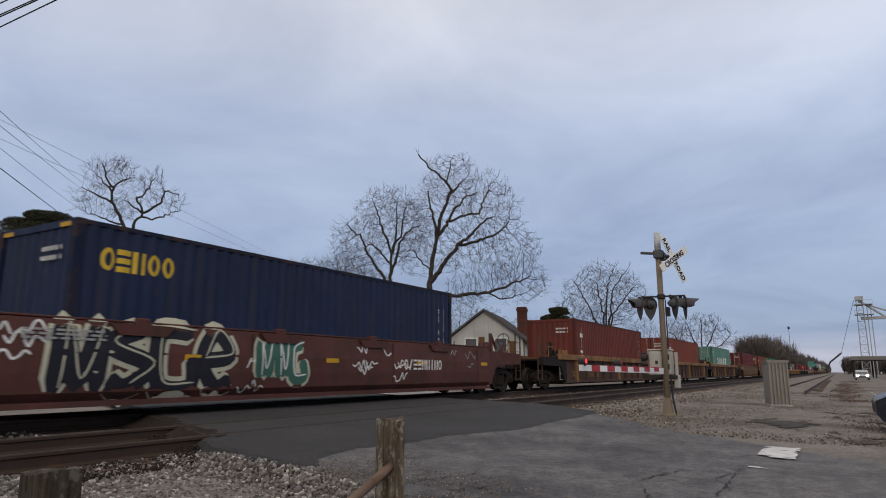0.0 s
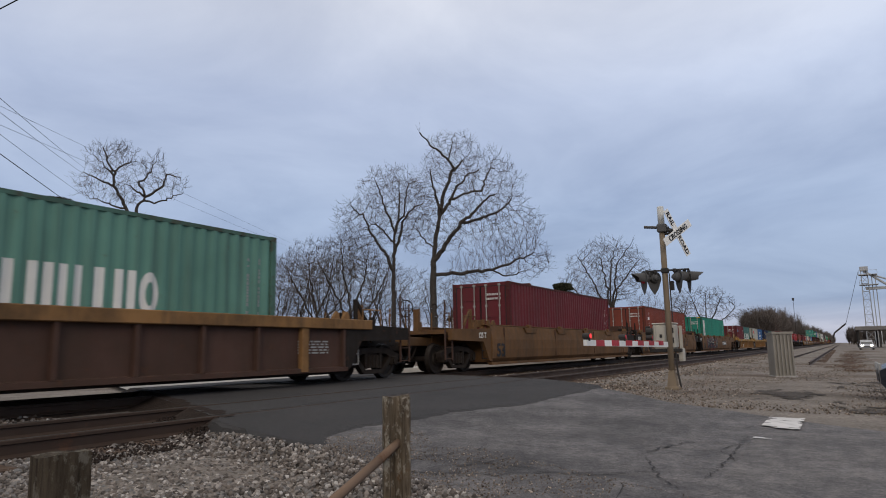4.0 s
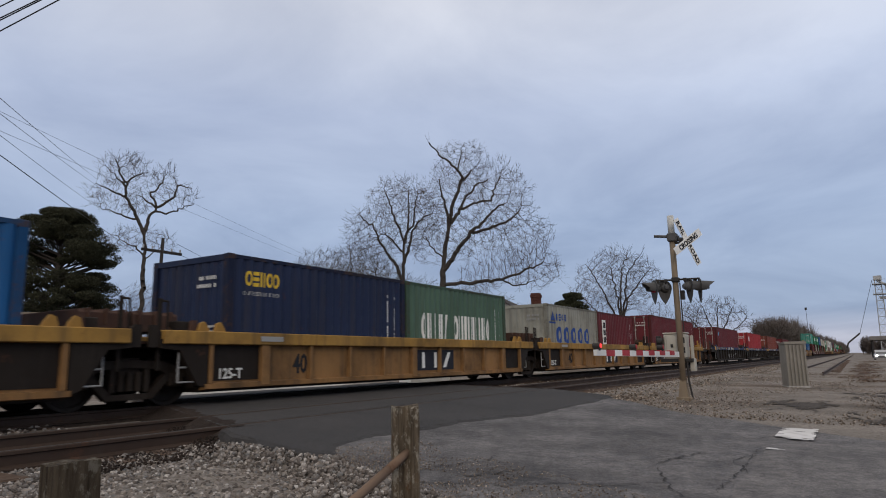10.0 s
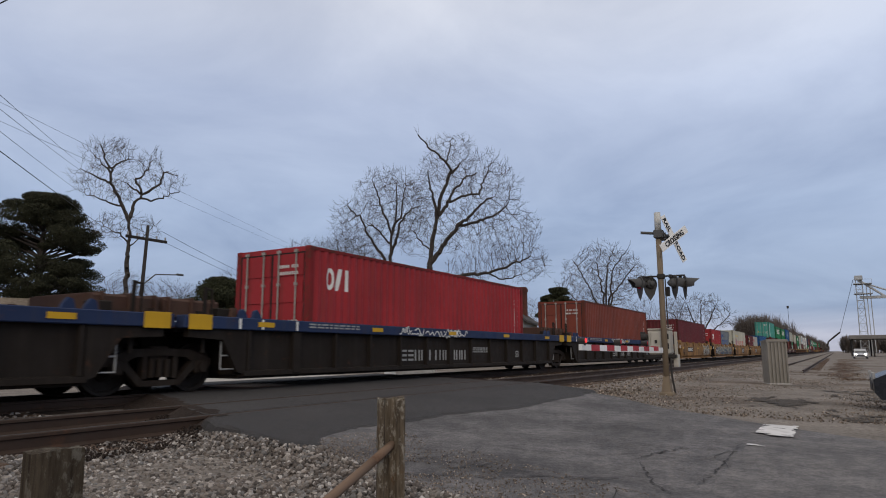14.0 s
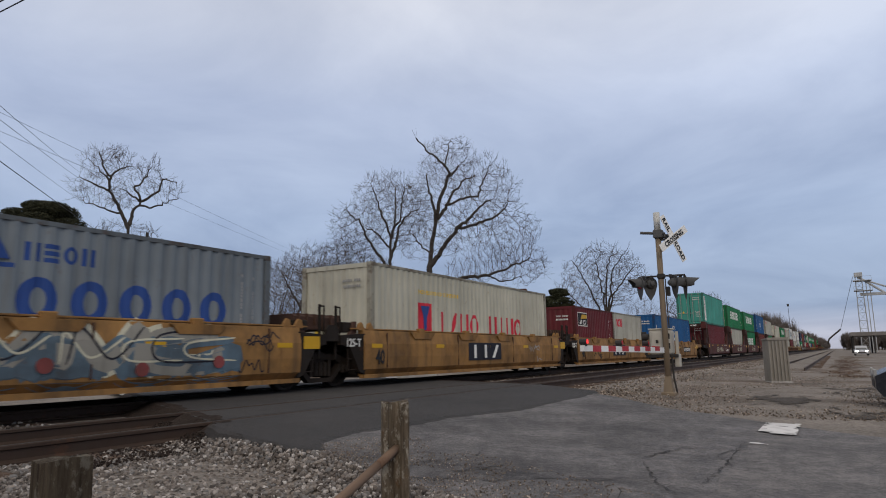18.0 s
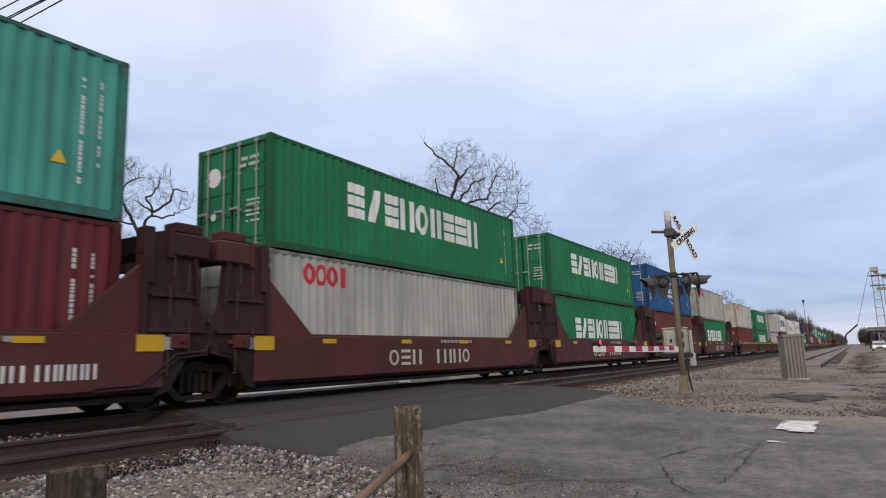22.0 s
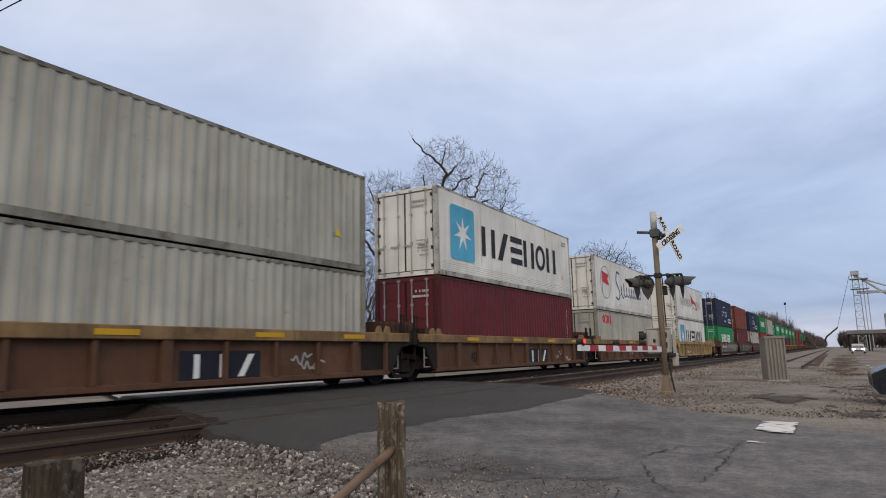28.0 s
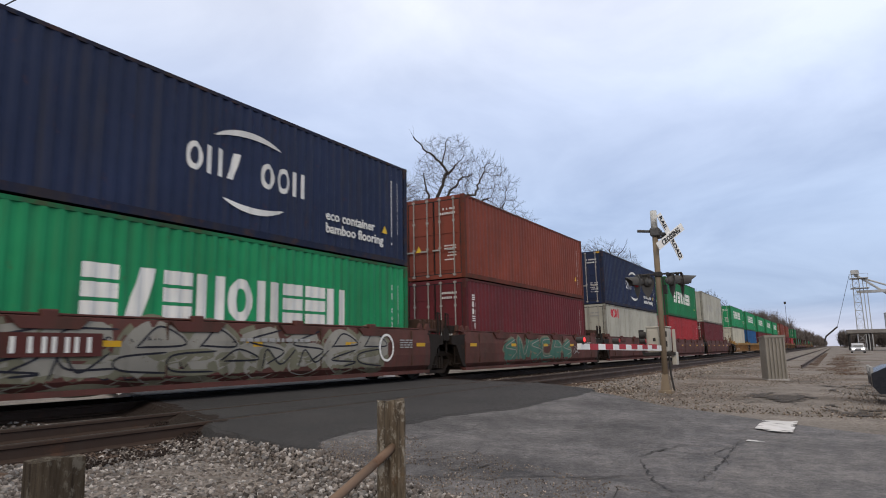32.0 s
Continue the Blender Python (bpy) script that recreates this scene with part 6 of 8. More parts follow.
def plate_blocks(car, x0, x1, z0, z1, y, n, mat, back=None, seed=0, pad=0.08, pat=""):
    pat = pat or ("ii/" if n == 3 else "")
    if back:
        part("number_plate", MB().box(x0 - pad, x1 + pad, y - 0.004, y, z0 - pad * 0.8, z1 + pad * 0.8).mesh("number_plate", back), car)
    mb = MB()
    for poly in block_row(n, x0, x1, z0, z1, 0.22, seed, pat=pat, bold=0.2):
        mb.prism(poly, "y", y - 0.009, y - 0.004)
    tagged(part("marking", mb.mesh("marking", mat), car), kind="stuff")


def plain_bars(car, x0, x1, z, rows, y, mat, h=0.035):
    """Lines too small to read, as bars."""
    mb = MB()
    rng = random.Random(int(x0 * 10) + rows)
    for r in range(rows):
        x = x0
        while x < x1:
            l = rng.uniform(0.08, 0.22)
            mb.box(x, min(x + l, x1), y - 0.004, y, z - r * h * 1.8, z - r * h * 1.8 + h)
            x += l + 0.05
    tagged(part("stencil", mb.mesh("stencil", mat), car), kind="stuff")


def words(car, s, size, x, z, y, mat, width=0.9):
    part("lettering", text_mesh(s, size, mat, width=width), car, (x, y - 0.005, z))


def brake_stand(car, x, y, z):
    """Hand brake at the free end of a wagon: gear housing, wheel and hanging hoses."""
    stand = part("brake_stand", MB().prism([(-0.13, -0.3), (0.13, -0.3), (0.10, 0.45), (0.19, 0.66), (0.20, 0.98), (0.08, 1.10), (-0.06, 1.12), (-0.15, 1.02), (-0.13, 0.7)], "y", -0.12, 0.12).mesh("brake_stand", P["w_tan"]), car, (x, y, z), "rusty orange hand brake housing")
    wheel = MB()
    ring = [(0.32, 0.27 * math.cos(k * math.tau / 20), 0.82 + 0.27 * math.sin(k * math.tau / 20)) for k in range(21)]
    wheel.path(ring, 0.018, 6)
    for k in range(5):
        a = k * math.tau / 5
        wheel.tube((0.27, 0, 0.82), (0.32, 0.27 * math.cos(a), 0.82 + 0.27 * math.sin(a)), 0.013, 5)
    wheel.tube((0.15, 0, 0.82), (0.31, 0, 0.82), 0.04, 8)
    part("brake_wheel", wheel.mesh("brake_wheel", P["w_rust"]), stand)
    for k in range(3):
        h = MB().path([(0.16, -0.06 + 0.05 * k, 0.60), (0.30 + 0.08 * k, -0.10, 0.50), (0.40 + 0.10 * k, -0.12, 0.15), (0.36 + 0.12 * k, -0.10, -0.25)], 0.022, 6)
        part("hose", h.mesh("hose", M_tyre), stand)
    part("valve", MB().box(0.22, 0.62, -0.2, 0.14, -0.02, 0.2, 0.04).tube((0.3, -0.03, 0.2), (0.3, -0.03, 0.34), 0.05, 8).mesh("valve", P["w_brown"]), stand)


def decorate_car(car, kind, wl, first, i):
    top = KINDS[kind][3]
    yf = smooth_y(top)
    rib = -1.402
    big = cached("bigreflector", lambda: MB().box(-0.26, 0.26, -0.006, 0.006, -0.14, 0.14, 0.003).mesh("reflector", M_yellow))
    if kind == "oxide_smooth":
        fat_piece(car, -6.5, -2.9, 0.30, 1.62, 4, yf, M_gcream, M_gblack, M_gcream, 3, 0.30)
        fat_piece(car, -2.35, -0.9, 0.5, 1.45, 3, yf, M_gcream, M_ggreen, M_lwhite, 8, 0.24)
        tags(car, -8.0, -6.9, 0.45, 1.45, 6, yf, M_lwhite, 2, 0.04)
        tags(car, -2.9, -2.5, 0.4, 1.0, 3, yf, M_lwhite, 4)
        tags(car, 0.6, 2.8, 0.6, 1.5, 8, yf, M_lwhite, 5, 0.035)
        tags(car, 5.2, 6.8, 0.7, 1.4, 3, yf, M_lgrey, 6)
        plate_blocks(car, 2.95, 4.95, 0.80, 1.08, -1.535, 9, M_lwhite)
        plain_bars(car, -6.9, -5.6, 1.35, 3, -1.54, M_lgrey)
    elif kind == "brown_rib":
        if first < 700:
            if i == 1:
                plate_blocks(car, -2.9, -0.7, 0.45, 0.85, rib, 3, P["w_tan"])
            else:
                plate_blocks(car, -5.6, -3.4, 0.50, 0.78, rib, 8, P["w_tan"])
            words(car, "128-T" if i == 1 else "125-T", 0.34, -7.2, 0.55, rib, P["w_tan"])
            plain_bars(car, 6.6, 7.6, 0.95, 5, rib, M_lgrey)
    elif kind == "umber_smooth":
        words(car, "53", 0.62, -7.9, 0.48, -1.532, M_lblack, 1.1)
        words(car, "125 T", 0.25, -9.1, 1.10, -1.487, M_lwhite)
        if i == 1:
            plate_blocks(car, 3.4, 5.2, 0.7, 1.2, -1.535, 3, M_gblack)
        if i == 2 and first < 200:
            fat_piece(car, -6.1, -0.7, 0.28, 1.50, 5, yf, M_gpink, M_gblack, M_gcream, 15, 0.34)
            plate_blocks(car, 2.3, 4.6, 0.75, 1.0, -1.535, 9, M_lwhite, M_gblack)
    elif kind == "ochre_rib":
        for s in (-1, 1):
            x0, x1 = (-wl + 0.02, -wl + 1.45) if s < 0 else (wl - 1.1, wl - 0.02)
            part("end_panel", MB().box(x0, x1, -1.408, -1.401, 0.42, top - 0.25).mesh("end_panel", P["w_black"]), car)
        words(car, "125-T", 0.27, -6.42, 0.46, -1.408, M_lwhite)
        words(car, "40", 0.56, 3.6 if i in (0, 4) else -4.45, 0.52, rib, M_lblack, 0.75)
        if i in (0, 4):
            plate_blocks(car, -4.4, -2.1, 0.47, 0.73, rib, 9, M_lwhite, M_gblack)
            plain_bars(car, 5.4, 5.9, 0.85, 3, rib, M_lgrey)
        else:
            plate_blocks(car, 0.25, 2.1, 0.52, 0.95, rib, 3, M_lwhite, M_gblack)
        part("reflector", MB().box(-0.3, 0.3, -0.006, 0.006, -0.05, 0.05).mesh("reflector", M_lgrey), car, (-5.2, -1.558, top - 0.12))
    elif kind == "blue_rib":
        part("reflector", big, car, (-wl - 1.15, -1.56, top - 0.12))
        part("reflector", big, car, (wl + 1.15, -1.56, top - 0.12))
        plate_blocks(car, -2.6, 1.1, 0.50, 0.80, rib, 11, M_lgrey, seed=2)
        words(car, "53", 0.32, 4.9, 0.55, rib, M_lgrey)
        tags(car, -3.0, 0.3, top - 0.15, top - 0.09, 14, lambda z: -1.556, M_lwhite, 12 + i, 0.03)
        plain_bars(car, -6.4, -4.6, top - 0.08, 2, -1.556, M_lgrey)
        plain_bars(car, 1.4, 2.7, 0.85, 3, rib, M_lgrey)
        for x in (-wl + 0.4, -wl + 1.4, -wl - 0.2):
            part("stripe", MB().box(x - 0.03, x + 0.03, -1.562, -1.556, top - 0.22, top - 0.02).mesh("stripe", M_lwhite), car)
    elif kind == "ochre_smooth":
        part("reflector", big, car, (wl + 0.38, -1.492, top - 0.34))
        words(car, "125-T", 0.27, -7.45, 0.98, -1.487, M_lwhite)
        words(car, "40", 0.5, -6.3, 0.55, -1.532, M_lblack, 0.75)
        if i == 0:
            words(car, "A", 0.36, -2.0, 0.7, -1.532, M_lblack)
            plate_blocks(car, -4.4, -2.5, 0.78, 1.0, -1.534, 9, M_lwhite, M_gblack)
            fat_piece(car, 2.7, 5.7, 0.30, 1.42, 4, yf, M_gblack, M_ggrey, M_lwhite, 21, 0.24)
        elif i == 1:
            fat_piece(car, -4.6, 5.2, 0.30, 1.0, 7, yf, M_gblue, M_gblue, None, 27, 0.34)
            fat_piece(car, -4.9, 4.6, 0.45, 1.36, 6, yf, M_gcream, M_ggrey, M_gblack, 28, 0.30)
            fat_piece(car, -4.4, 4.9, 0.60, 1.20, 8, yf, None, M_gblue, M_gcream, 29, 0.16)
            for k in range(6):
                flat_shape(car, ellipse(-3.5 + 1.6 * k, 0.58 + 0.1 * (k % 2), 0.13, 0.12, 14), M_gpink, -1.552)
            tags(car, 5.0, 5.8, 0.5, 1.3, 5, yf, M_gblack, 31, 0.03)
            plate_blocks(car, -6.0, -4.9, 0.6, 1.0, -1.535, 3, M_lwhite, M_gblack)
        elif i in (2, 3):
            plate_blocks(car, -1.3, 0.9, 0.62, 1.05, -1.534, 3, M_lwhite, M_gblack)
            tags(car, 2.5, 5.0, 0.5, 1.1, 4, yf, M_lgrey if i == 2 else M_gblack, 33 + i, 0.03)
            if i == 3:
                tags(car, -4.6, -3.0, 0.5, 1.2, 5, yf, M_gblack, 41, 0.04)
        else:
            fat_piece(car, -5.6, -3.0, 0.30, 1.40, 4, yf, M_lgrey, M_gblack, None, 44, 0.12)
            fat_piece(car, -3.0, 1.0, 0.40, 1.25, 5, yf, None, P["w_umber"], None, 46, 0.1)
            plate_blocks(car, 1.4, 3.9, 0.72, 0.95, -1.534, 9, M_lwhite, M_gblack)
    elif kind == "bulkhead":
        if first < 500:
            plate_blocks(car, -2.36, 1.87, 0.62, 1.02, -1.523, 8, M_gcream, pat="o=h ihho")
            plain_bars(car, 0.2 if i else 2.6, 2.0 if i else 4.6, 1.20, 1, -1.528, M_lgrey, 0.08)
            if i == 0:
                plate_blocks(car, 3.6, 5.6, 0.62, 0.86, -1.523, 10, M_lwhite, seed=3)
                me = text_mesh("DO NOT HUMP", 0.2, M_lwhite)
                part("lettering", me, car, (-wl - 0.64, 0.75, 2.98), rz=-math.pi / 2)
            if i == 3:
                tags(car, -5.6, -3.0, 0.5, 0.75, 5, lambda z: -1.524, M_lgrey, 51)
        for s in (-1, 1):
            plain_bars(car, s * (wl + 0.55) - 0.22, s * (wl + 0.55) + 0.22, 3.22, 4, -1.465, M_lgrey)
            part("reflector", big, car, (s * (wl - 0.25), -1.53, top - 0.17))
    elif kind == "tan_rib":
        if first < 700:
            if i in (2, 3):
                plate_blocks(car, 0.4, 2.2, 0.42, 0.86, rib, 3, M_lwhite, M_gblack)
                words(car, "40", 0.5, -4.4, 0.5, rib, M_lblack, 0.75)
                tags(car, 2.8, 4.4, 0.5, 0.9, 3, lambda z: rib, M_lgrey, 61 + i, 0.05)
            if i == 4:
                tags(car, -1.5, 0.6, 0.5, 0.9, 4, lambda z: rib, M_lgrey, 66, 0.05)
            if i < 4:
                part("end_panel", MB().box(wl - 1.1, wl - 0.02, -1.408, -1.401, 0.42, top - 0.25).mesh("end_panel", P["w_black"]), car)
            else:
                brake_stand(car, wl + 1.95, -0.55, top - 0.1)
                part("end_post", MB().box(-0.14, 0.14, -0.05, 0.05, -0.55, 0.22, 0.015).mesh("end_post", P["w_straw"]), car, (wl + 0.95, -1.50, top))
        for x in (-4.5, -1.0, 2.4, 5.2):
            part("reflector", MB().box(-0.4, 0.4, -0.006, 0.006, -0.05, 0.05).mesh("reflector", M_yellow), car, (x, -1.558, top - 0.12))
    elif kind == "yellow_rib":
        words(car, "48", 0.44, -1.6, 0.52, rib, P["w_oxide"], 0.8)
        plate_blocks(car, 2.2, 3.2, 0.62, 0.92, rib, 3, P["w_oxide"])
        plate_blocks(car, -4.9, -2.4, 0.50, 0.72, rib, 9, M_lwhite, M_gblack)
        plain_bars(car, 5.0, 5.6, 0.85, 3, rib, M_gblack)
        part("reflector", big, car, (-wl - 0.6, -1.56, top - 0.3))
    elif kind == "graffiti_smooth":
        if i == 0:
            rng = random.Random(77)
            fat_piece(car, -6.6, 4.6, 0.30, 1.40, 9, yf, M_golive, M_ggrey, M_gblack, 71, 0.40)
            fat_piece(car, -6.3, 4.4, 0.32, 0.95, 10, yf, None, M_golive, M_gblack, 73, 0.22)
            tags(car, -4.2, 4.0, 0.4, 1.2, 14, yf, M_gblack, 74, 0.025)
            part("number_plate", MB().box(-6.6, -3.25, -1.575, -1.568, 0.80, 1.16).mesh("number_plate", P["w_oxide"]), car)
            plate_blocks(car, -6.5, -3.4, 0.86, 1.10, -1.575, 9, M_lwhite, seed=4)
            plain_bars(car, -0.4, 1.6, 1.05, 1, -1.57, M_lgrey, 0.07)
            ring(car, 4.55, 0.92, 0.33, 0.36, 0.06, M_lwhite, -1.56)
        elif i == 1:
            fat_piece(car, -4.0, 3.0, 0.35, 1.30, 6, yf, M_golive, M_ggreen, M_ggrey, 81, 0.28)
            tags(car, 3.2, 5.0, 0.5, 1.2, 4, yf, M_lgrey, 82)
        plain_bars(car, 5.2, 5.8, 1.1, 4, -1.54, M_lgrey)


def one(col, H=HC, doors=True, mark="", style="steel"):
    return [(col, H, doors, mark, style)]


def two(a, b):
    return [(a[0], ST, a[1], a[2]), (b[0], ST, b[1], b[2])]


def build_train():
    add_car("oxide_smooth", 8.2, 11.95, 19.7, [[one("navy", HC, False, "gold_word")]])
    add_car("brown_rib", 8.2, 35.7, 19.72, [[one("brown_red", HC, False, "tall_word")], [one("rust_red", HC, True, "tall_word")], [one("pale_green", HC, True, "wide_white")]])
    add_car("umber_smooth", 8.2, 99.1, 19.67, [[one("maroon", HC, True, "small_red")], [one("rust_red", HC, True, "tall_word")], [one("sea_green", HC, True, "plate_word")]])
    add_car("ochre_rib", 6.75, 160.4, 15.93, [
        [two(("maroon", True, "dot"), ("teal", True, "wide_white20"))],
        [two(("pale_grey", True, "red_word"), ("cobalt", True, "globe_word"))],
        [two(("navy", False, "gold_word"), ("grey_green", True, "wide_white20"))],
        [two(("dull_grey", False, "blue_word"), ("maroon", True, "plate2"))],
        [one("maroon", HC, True, "")]])
    add_car("blue_rib", 8.2, 246.4, 19.6, [[one("maroon", HC, True, "dot")], [one("red", HC, True, "white_word")], [one("rust_red", HC, True, "column")]])
    add_car("ochre_smooth", 6.75, 307.8, 15.78, [
        [one("maroon", HC, False, "small_red")],
        [two(("red", False, "white_word"), ("blue_grey", True, "blue_word"))],
        [one("cream", HC, False, "crest_word")],
        [two(("maroon", False, "panel_logo"), ("pale_grey", True, "red_word"))],
        [one("cobalt", HC, False, "globe_word40")]])
    add_car("bulkhead", 6.75, 390.85, 15.54, [
        [one("maroon", HC, True, "corner"), one("turquoise", HC, True, "plate_word")],
        [one("pale_grey", HC, True, "red_word40"), one("green", ST, True, "big_white")],
        [one("green", HC, True, "big_white"), one("green", ST, True, "big_white")],
        [one("brown_red", HC, True, "tall_word"), one("cobalt", HC, True, "globe40")],
        [one("green", HC, True, "big_white"), one("pale_grey", ST, True, "red_word40")]])
    add_car("tan_rib", 6.75, 472.8, 15.88, [
        [one("brown_red", ST, False, "column"), one("cream", ST, False, "red_word40")],
        [one("green", ST, False, "big_white"), one("green", ST, False, "big_white")],
        [one("pale_grey", ST, True, "red_word40"), one("pale_grey", ST, True, "red_word40")],
        [one("maroon", HC, True, ""), one("white", HC, True, "star_word", "reefer")],
        [one("pale_grey", ST, True, "red_word40"), one("white", HC, True, "flag_word", "reefer")]])
    add_car("yellow_rib", 7.5, 556.95, 15.0, [[one("white", HC, True, "star_word", "reefer"), one("white", HC, True, "grey_word", "reefer")]])
    add_car("graffiti_smooth", 6.75, 577.55, 15.68, [
        [one("bright_green", HC, True, "big_white"), one("navy", HC, True, "arc_word")],
        [one("maroon", HC, True, "tall2"), one("rust_red", HC, True, "")],
        [one("pale_grey", HC, True, "red_word40"), one("navy", HC, True, "arc_word")],
        [one("red", HC, True, ""), one("green", HC, True, "big_white")],
        [one("maroon", HC, True, ""), one("pale_grey", HC, True, "grey_word")]])
    add_car("ochre_rib", 6.75, 660.4, 15.9, [
        [one("cream", HC, True, ""), one("bright_green", ST, True, "big_white")],
        [one("cobalt", HC, True, ""), one("bright_green", ST, True, "big_white")],
        [one("maroon", HC, True, ""), one("bright_green", ST, True, "big_white")],
        [one("rust_red", HC, True, ""), one("bright_green", ST, True, "big_white")],
        [one("green", HC, True, ""), one("bright_green", ST, True, "big_white")]])
    add_car("brown_rib", 8.2, 746.5, 19.7, [[one("rust_red"), one("rust_red")], [one("maroon"), one("rust_red")], [one("red")]])
    add_car("bulkhead", 6.75, 808.0, 15.54, [[one("green"), one("green")], [one("turquoise")], [one("green")], [one("maroon")], [one("grey_green")]])
    add_car("umber_smooth", 8.2, 893.0, 19.7, [[one("grey_green")], [one("maroon")], [one("green")]])
    add_car("tan_rib", 6.75, 955.0, 15.9, [[one("grey_green")], [one("rust_red")], [one("grey_green")]])


build_train()


# ---- crossing signal, posts and the yard ----
def plate(parent, name, mat, c, u, w, su, sw, t=0.01):
    """A thin board about c with half sizes su, sw along the unit vectors u, w."""
    c, u, w = Vector(c), Vector(u).normalized(), Vector(w).normalized()
    n = u.cross(w).normalized() * t
    vs = [tuple(c + u * a * su + w * b * sw + n * k) for k in (-1, 1) for a, b in ((-1, -1), (1, -1), (1, 1), (-1, 1))]
    mb = MB().add(vs, [(0, 3, 2, 1), (4, 5, 6, 7), (0, 1, 5, 4), (1, 2, 6, 5), (2, 3, 7, 6), (3, 0, 4, 7)])
    return part(name, mb.mesh(name, mat), parent)


MAST = (16.1, 3.48)


def make_signal():
    sig = empty("crossing_signal", pose(MAST[0], MAST[1], -0.25))
    tagged(sig, "grey steel railroad crossing signal mast with crossbuck and lowered gate", "crossing signal")
    part("mast", MB().tube((0, 0, 0.1), (0.03, 0.02, 4.3), 0.068, 14).mesh("mast", M_galv, True), sig)
    part("mast_cap", MB().tube((0.028, 0.02, 3.86), (0.03, 0.02, 4.34), 0.078, 14).mesh("mast_cap", M_alu, True), sig)
    part("foundation", MB().box(-0.16, 0.16, -0.16, 0.16, -0.3, 0.05, 0.02).tube((0, 0, 0.05), (0, 0, 0.42), 0.155, 4, 0.085).mesh("foundation", M_galv), sig)
    # crossbuck: two boards, set a little askew
    v, w, z = Vector((0.977, 0.211, 0)), Vector((0.211, -0.977, 0)), Vector((0, 0, 1))
    c = Vector((0.06, -0.10, 3.66)) + w * 0.22 - v * 0.12
    a1 = (w * 0.457 - z * 1.07 + v * 0.365).normalized()
    a2 = (w * 0.63 + z * 0.61 + v * 0.9).normalized()
    nrm = a1.cross(a2).normalized()
    if nrm.dot(v) > 0:
        nrm = -nrm
    for a, off, words in ((a1, 0.0, ("RAIL", "ROAD")), (a2, 0.014, ("CROSSING",))):
        up = nrm.cross(a).normalized()
        b = plate(sig, "crossbuck_board", M_sign, c + nrm * off, a, up, 0.61, 0.092, 0.006)
        for k, wd in enumerate(words):
            me = text_mesh(wd, 0.175, M_lblack, width=1.0)
            ob = part("lettering", me, b)
            wlen = max(vv.co.x for vv in me.vertices) - min(vv.co.x for vv in me.vertices)
            x0 = {0: -0.55, 1: 0.08}[k] if len(words) == 2 else -wlen / 2
            m = Matrix((a, -nrm, up)).transposed().to_4x4()
            m.translation = c + nrm * (off + 0.011) + a * x0 - up * 0.062
            ob.matrix_basis = m
    part("crossbuck_bracket", MB().tube((0.02, 0, 3.66), tuple(c), 0.03, 6).mesh("crossbuck_bracket", M_blackmetal), sig)
    # bell bracket arm to the left
    part("bell_arm", MB().tube(tuple(-w * 0.42 + z * 3.86), tuple(w * 0.16 + z * 3.80), 0.035, 8).tube(tuple(w * 0.12 + z * 3.75), tuple(w * 0.3 + z * 3.72), 0.05, 8).box(-0.11, 0.11, -0.11, 0.11, 3.7, 3.9, 0.02).mesh("bell_arm", M_lampgrey), sig)
    # lamp crossbar and four lamps with hoods and backing discs
    part("lamp_crossbar", MB().tube(tuple(-w * 0.50 + z * 2.77), tuple(w * 0.54 + z * 2.78), 0.022, 8).box(-0.085, 0.085, -0.085, 0.085, 2.71, 2.83, 0.02).mesh("lamp_crossbar", M_blackmetal), sig)

    def lamp(pos, d, hood):
        d = Vector(d).normalized()
        p = Vector(pos)
        l = part("lamp", MB().tube(tuple(p - d * 0.13), tuple(p), 0.075, 14, 0.13).tube(tuple(p - d * 0.17), tuple(p - d * 0.13), 0.04, 10, 0.075).mesh("lamp", M_lampgrey, True), sig)
        u = d.cross(z).normalized()
        rim = [(0.185 * math.cos(radians(a)), 0.185 * math.sin(radians(a))) for a in range(-30, 211, 15)] + [(-0.11, -0.24), (0.0, -0.40), (0.11, -0.24)]
        m = len(rim)
        vs = [tuple(p + d * k + u * e + z * f) for k in (-0.01, 0.006) for e, f in rim]
        part("lamp_disc", MB().add(vs, [tuple(range(m)), tuple(range(m, 2 * m))] + [(i, (i + 1) % m, m + (i + 1) % m, m + i) for i in range(m)]).mesh("lamp_disc", M_lampgrey), l)
        n = 18
        vs, fs = [], []
        for i in range(n + 1):
            a = radians(-40 + 260 * i / n)
            q = u * 0.14 * math.cos(a) + z * 0.14 * math.sin(a)
            far = hood * (0.55 + 0.45 * max(0.0, math.sin(a)))
            vs += [tuple(p + q), tuple(p + q * 0.82 + d * far), tuple(p + q * 0.94), tuple(p + q * 0.76 + d * far)]
        for i in range(n):
            k = 4 * i
            fs += [(k, k + 4, k + 5, k + 1), (k + 2, k + 3, k + 7, k + 6), (k + 1, k + 5, k + 7, k + 3)]
        part("hood", MB().add(vs, fs).mesh("hood", M_lampgrey, fix=False), l)
        part("lens", MB().tube(tuple(p), tuple(p + d * 0.02), 0.125, 14).mesh("lens", M_signred), l)
        part("hanger", MB().tube(tuple(p + z * 0.05 - d * 0.10), tuple(p + z * 0.20 - d * 0.10), 0.022, 6).box(p.x - d.x * 0.1 - 0.035, p.x - d.x * 0.1 + 0.035, p.y - d.y * 0.1 - 0.035, p.y - d.y * 0.1 + 0.035, p.z + 0.12, p.z + 0.2, 0.006).mesh("hanger", M_blackmetal), l)
    zc = z * 2.60
    lamp(zc - w * 0.50 - v * 0.04, -w - v * 0.55, 0.30)
    lamp(zc - w * 0.27 + v * 0.10, -w * 0.5 + v, 0.30)
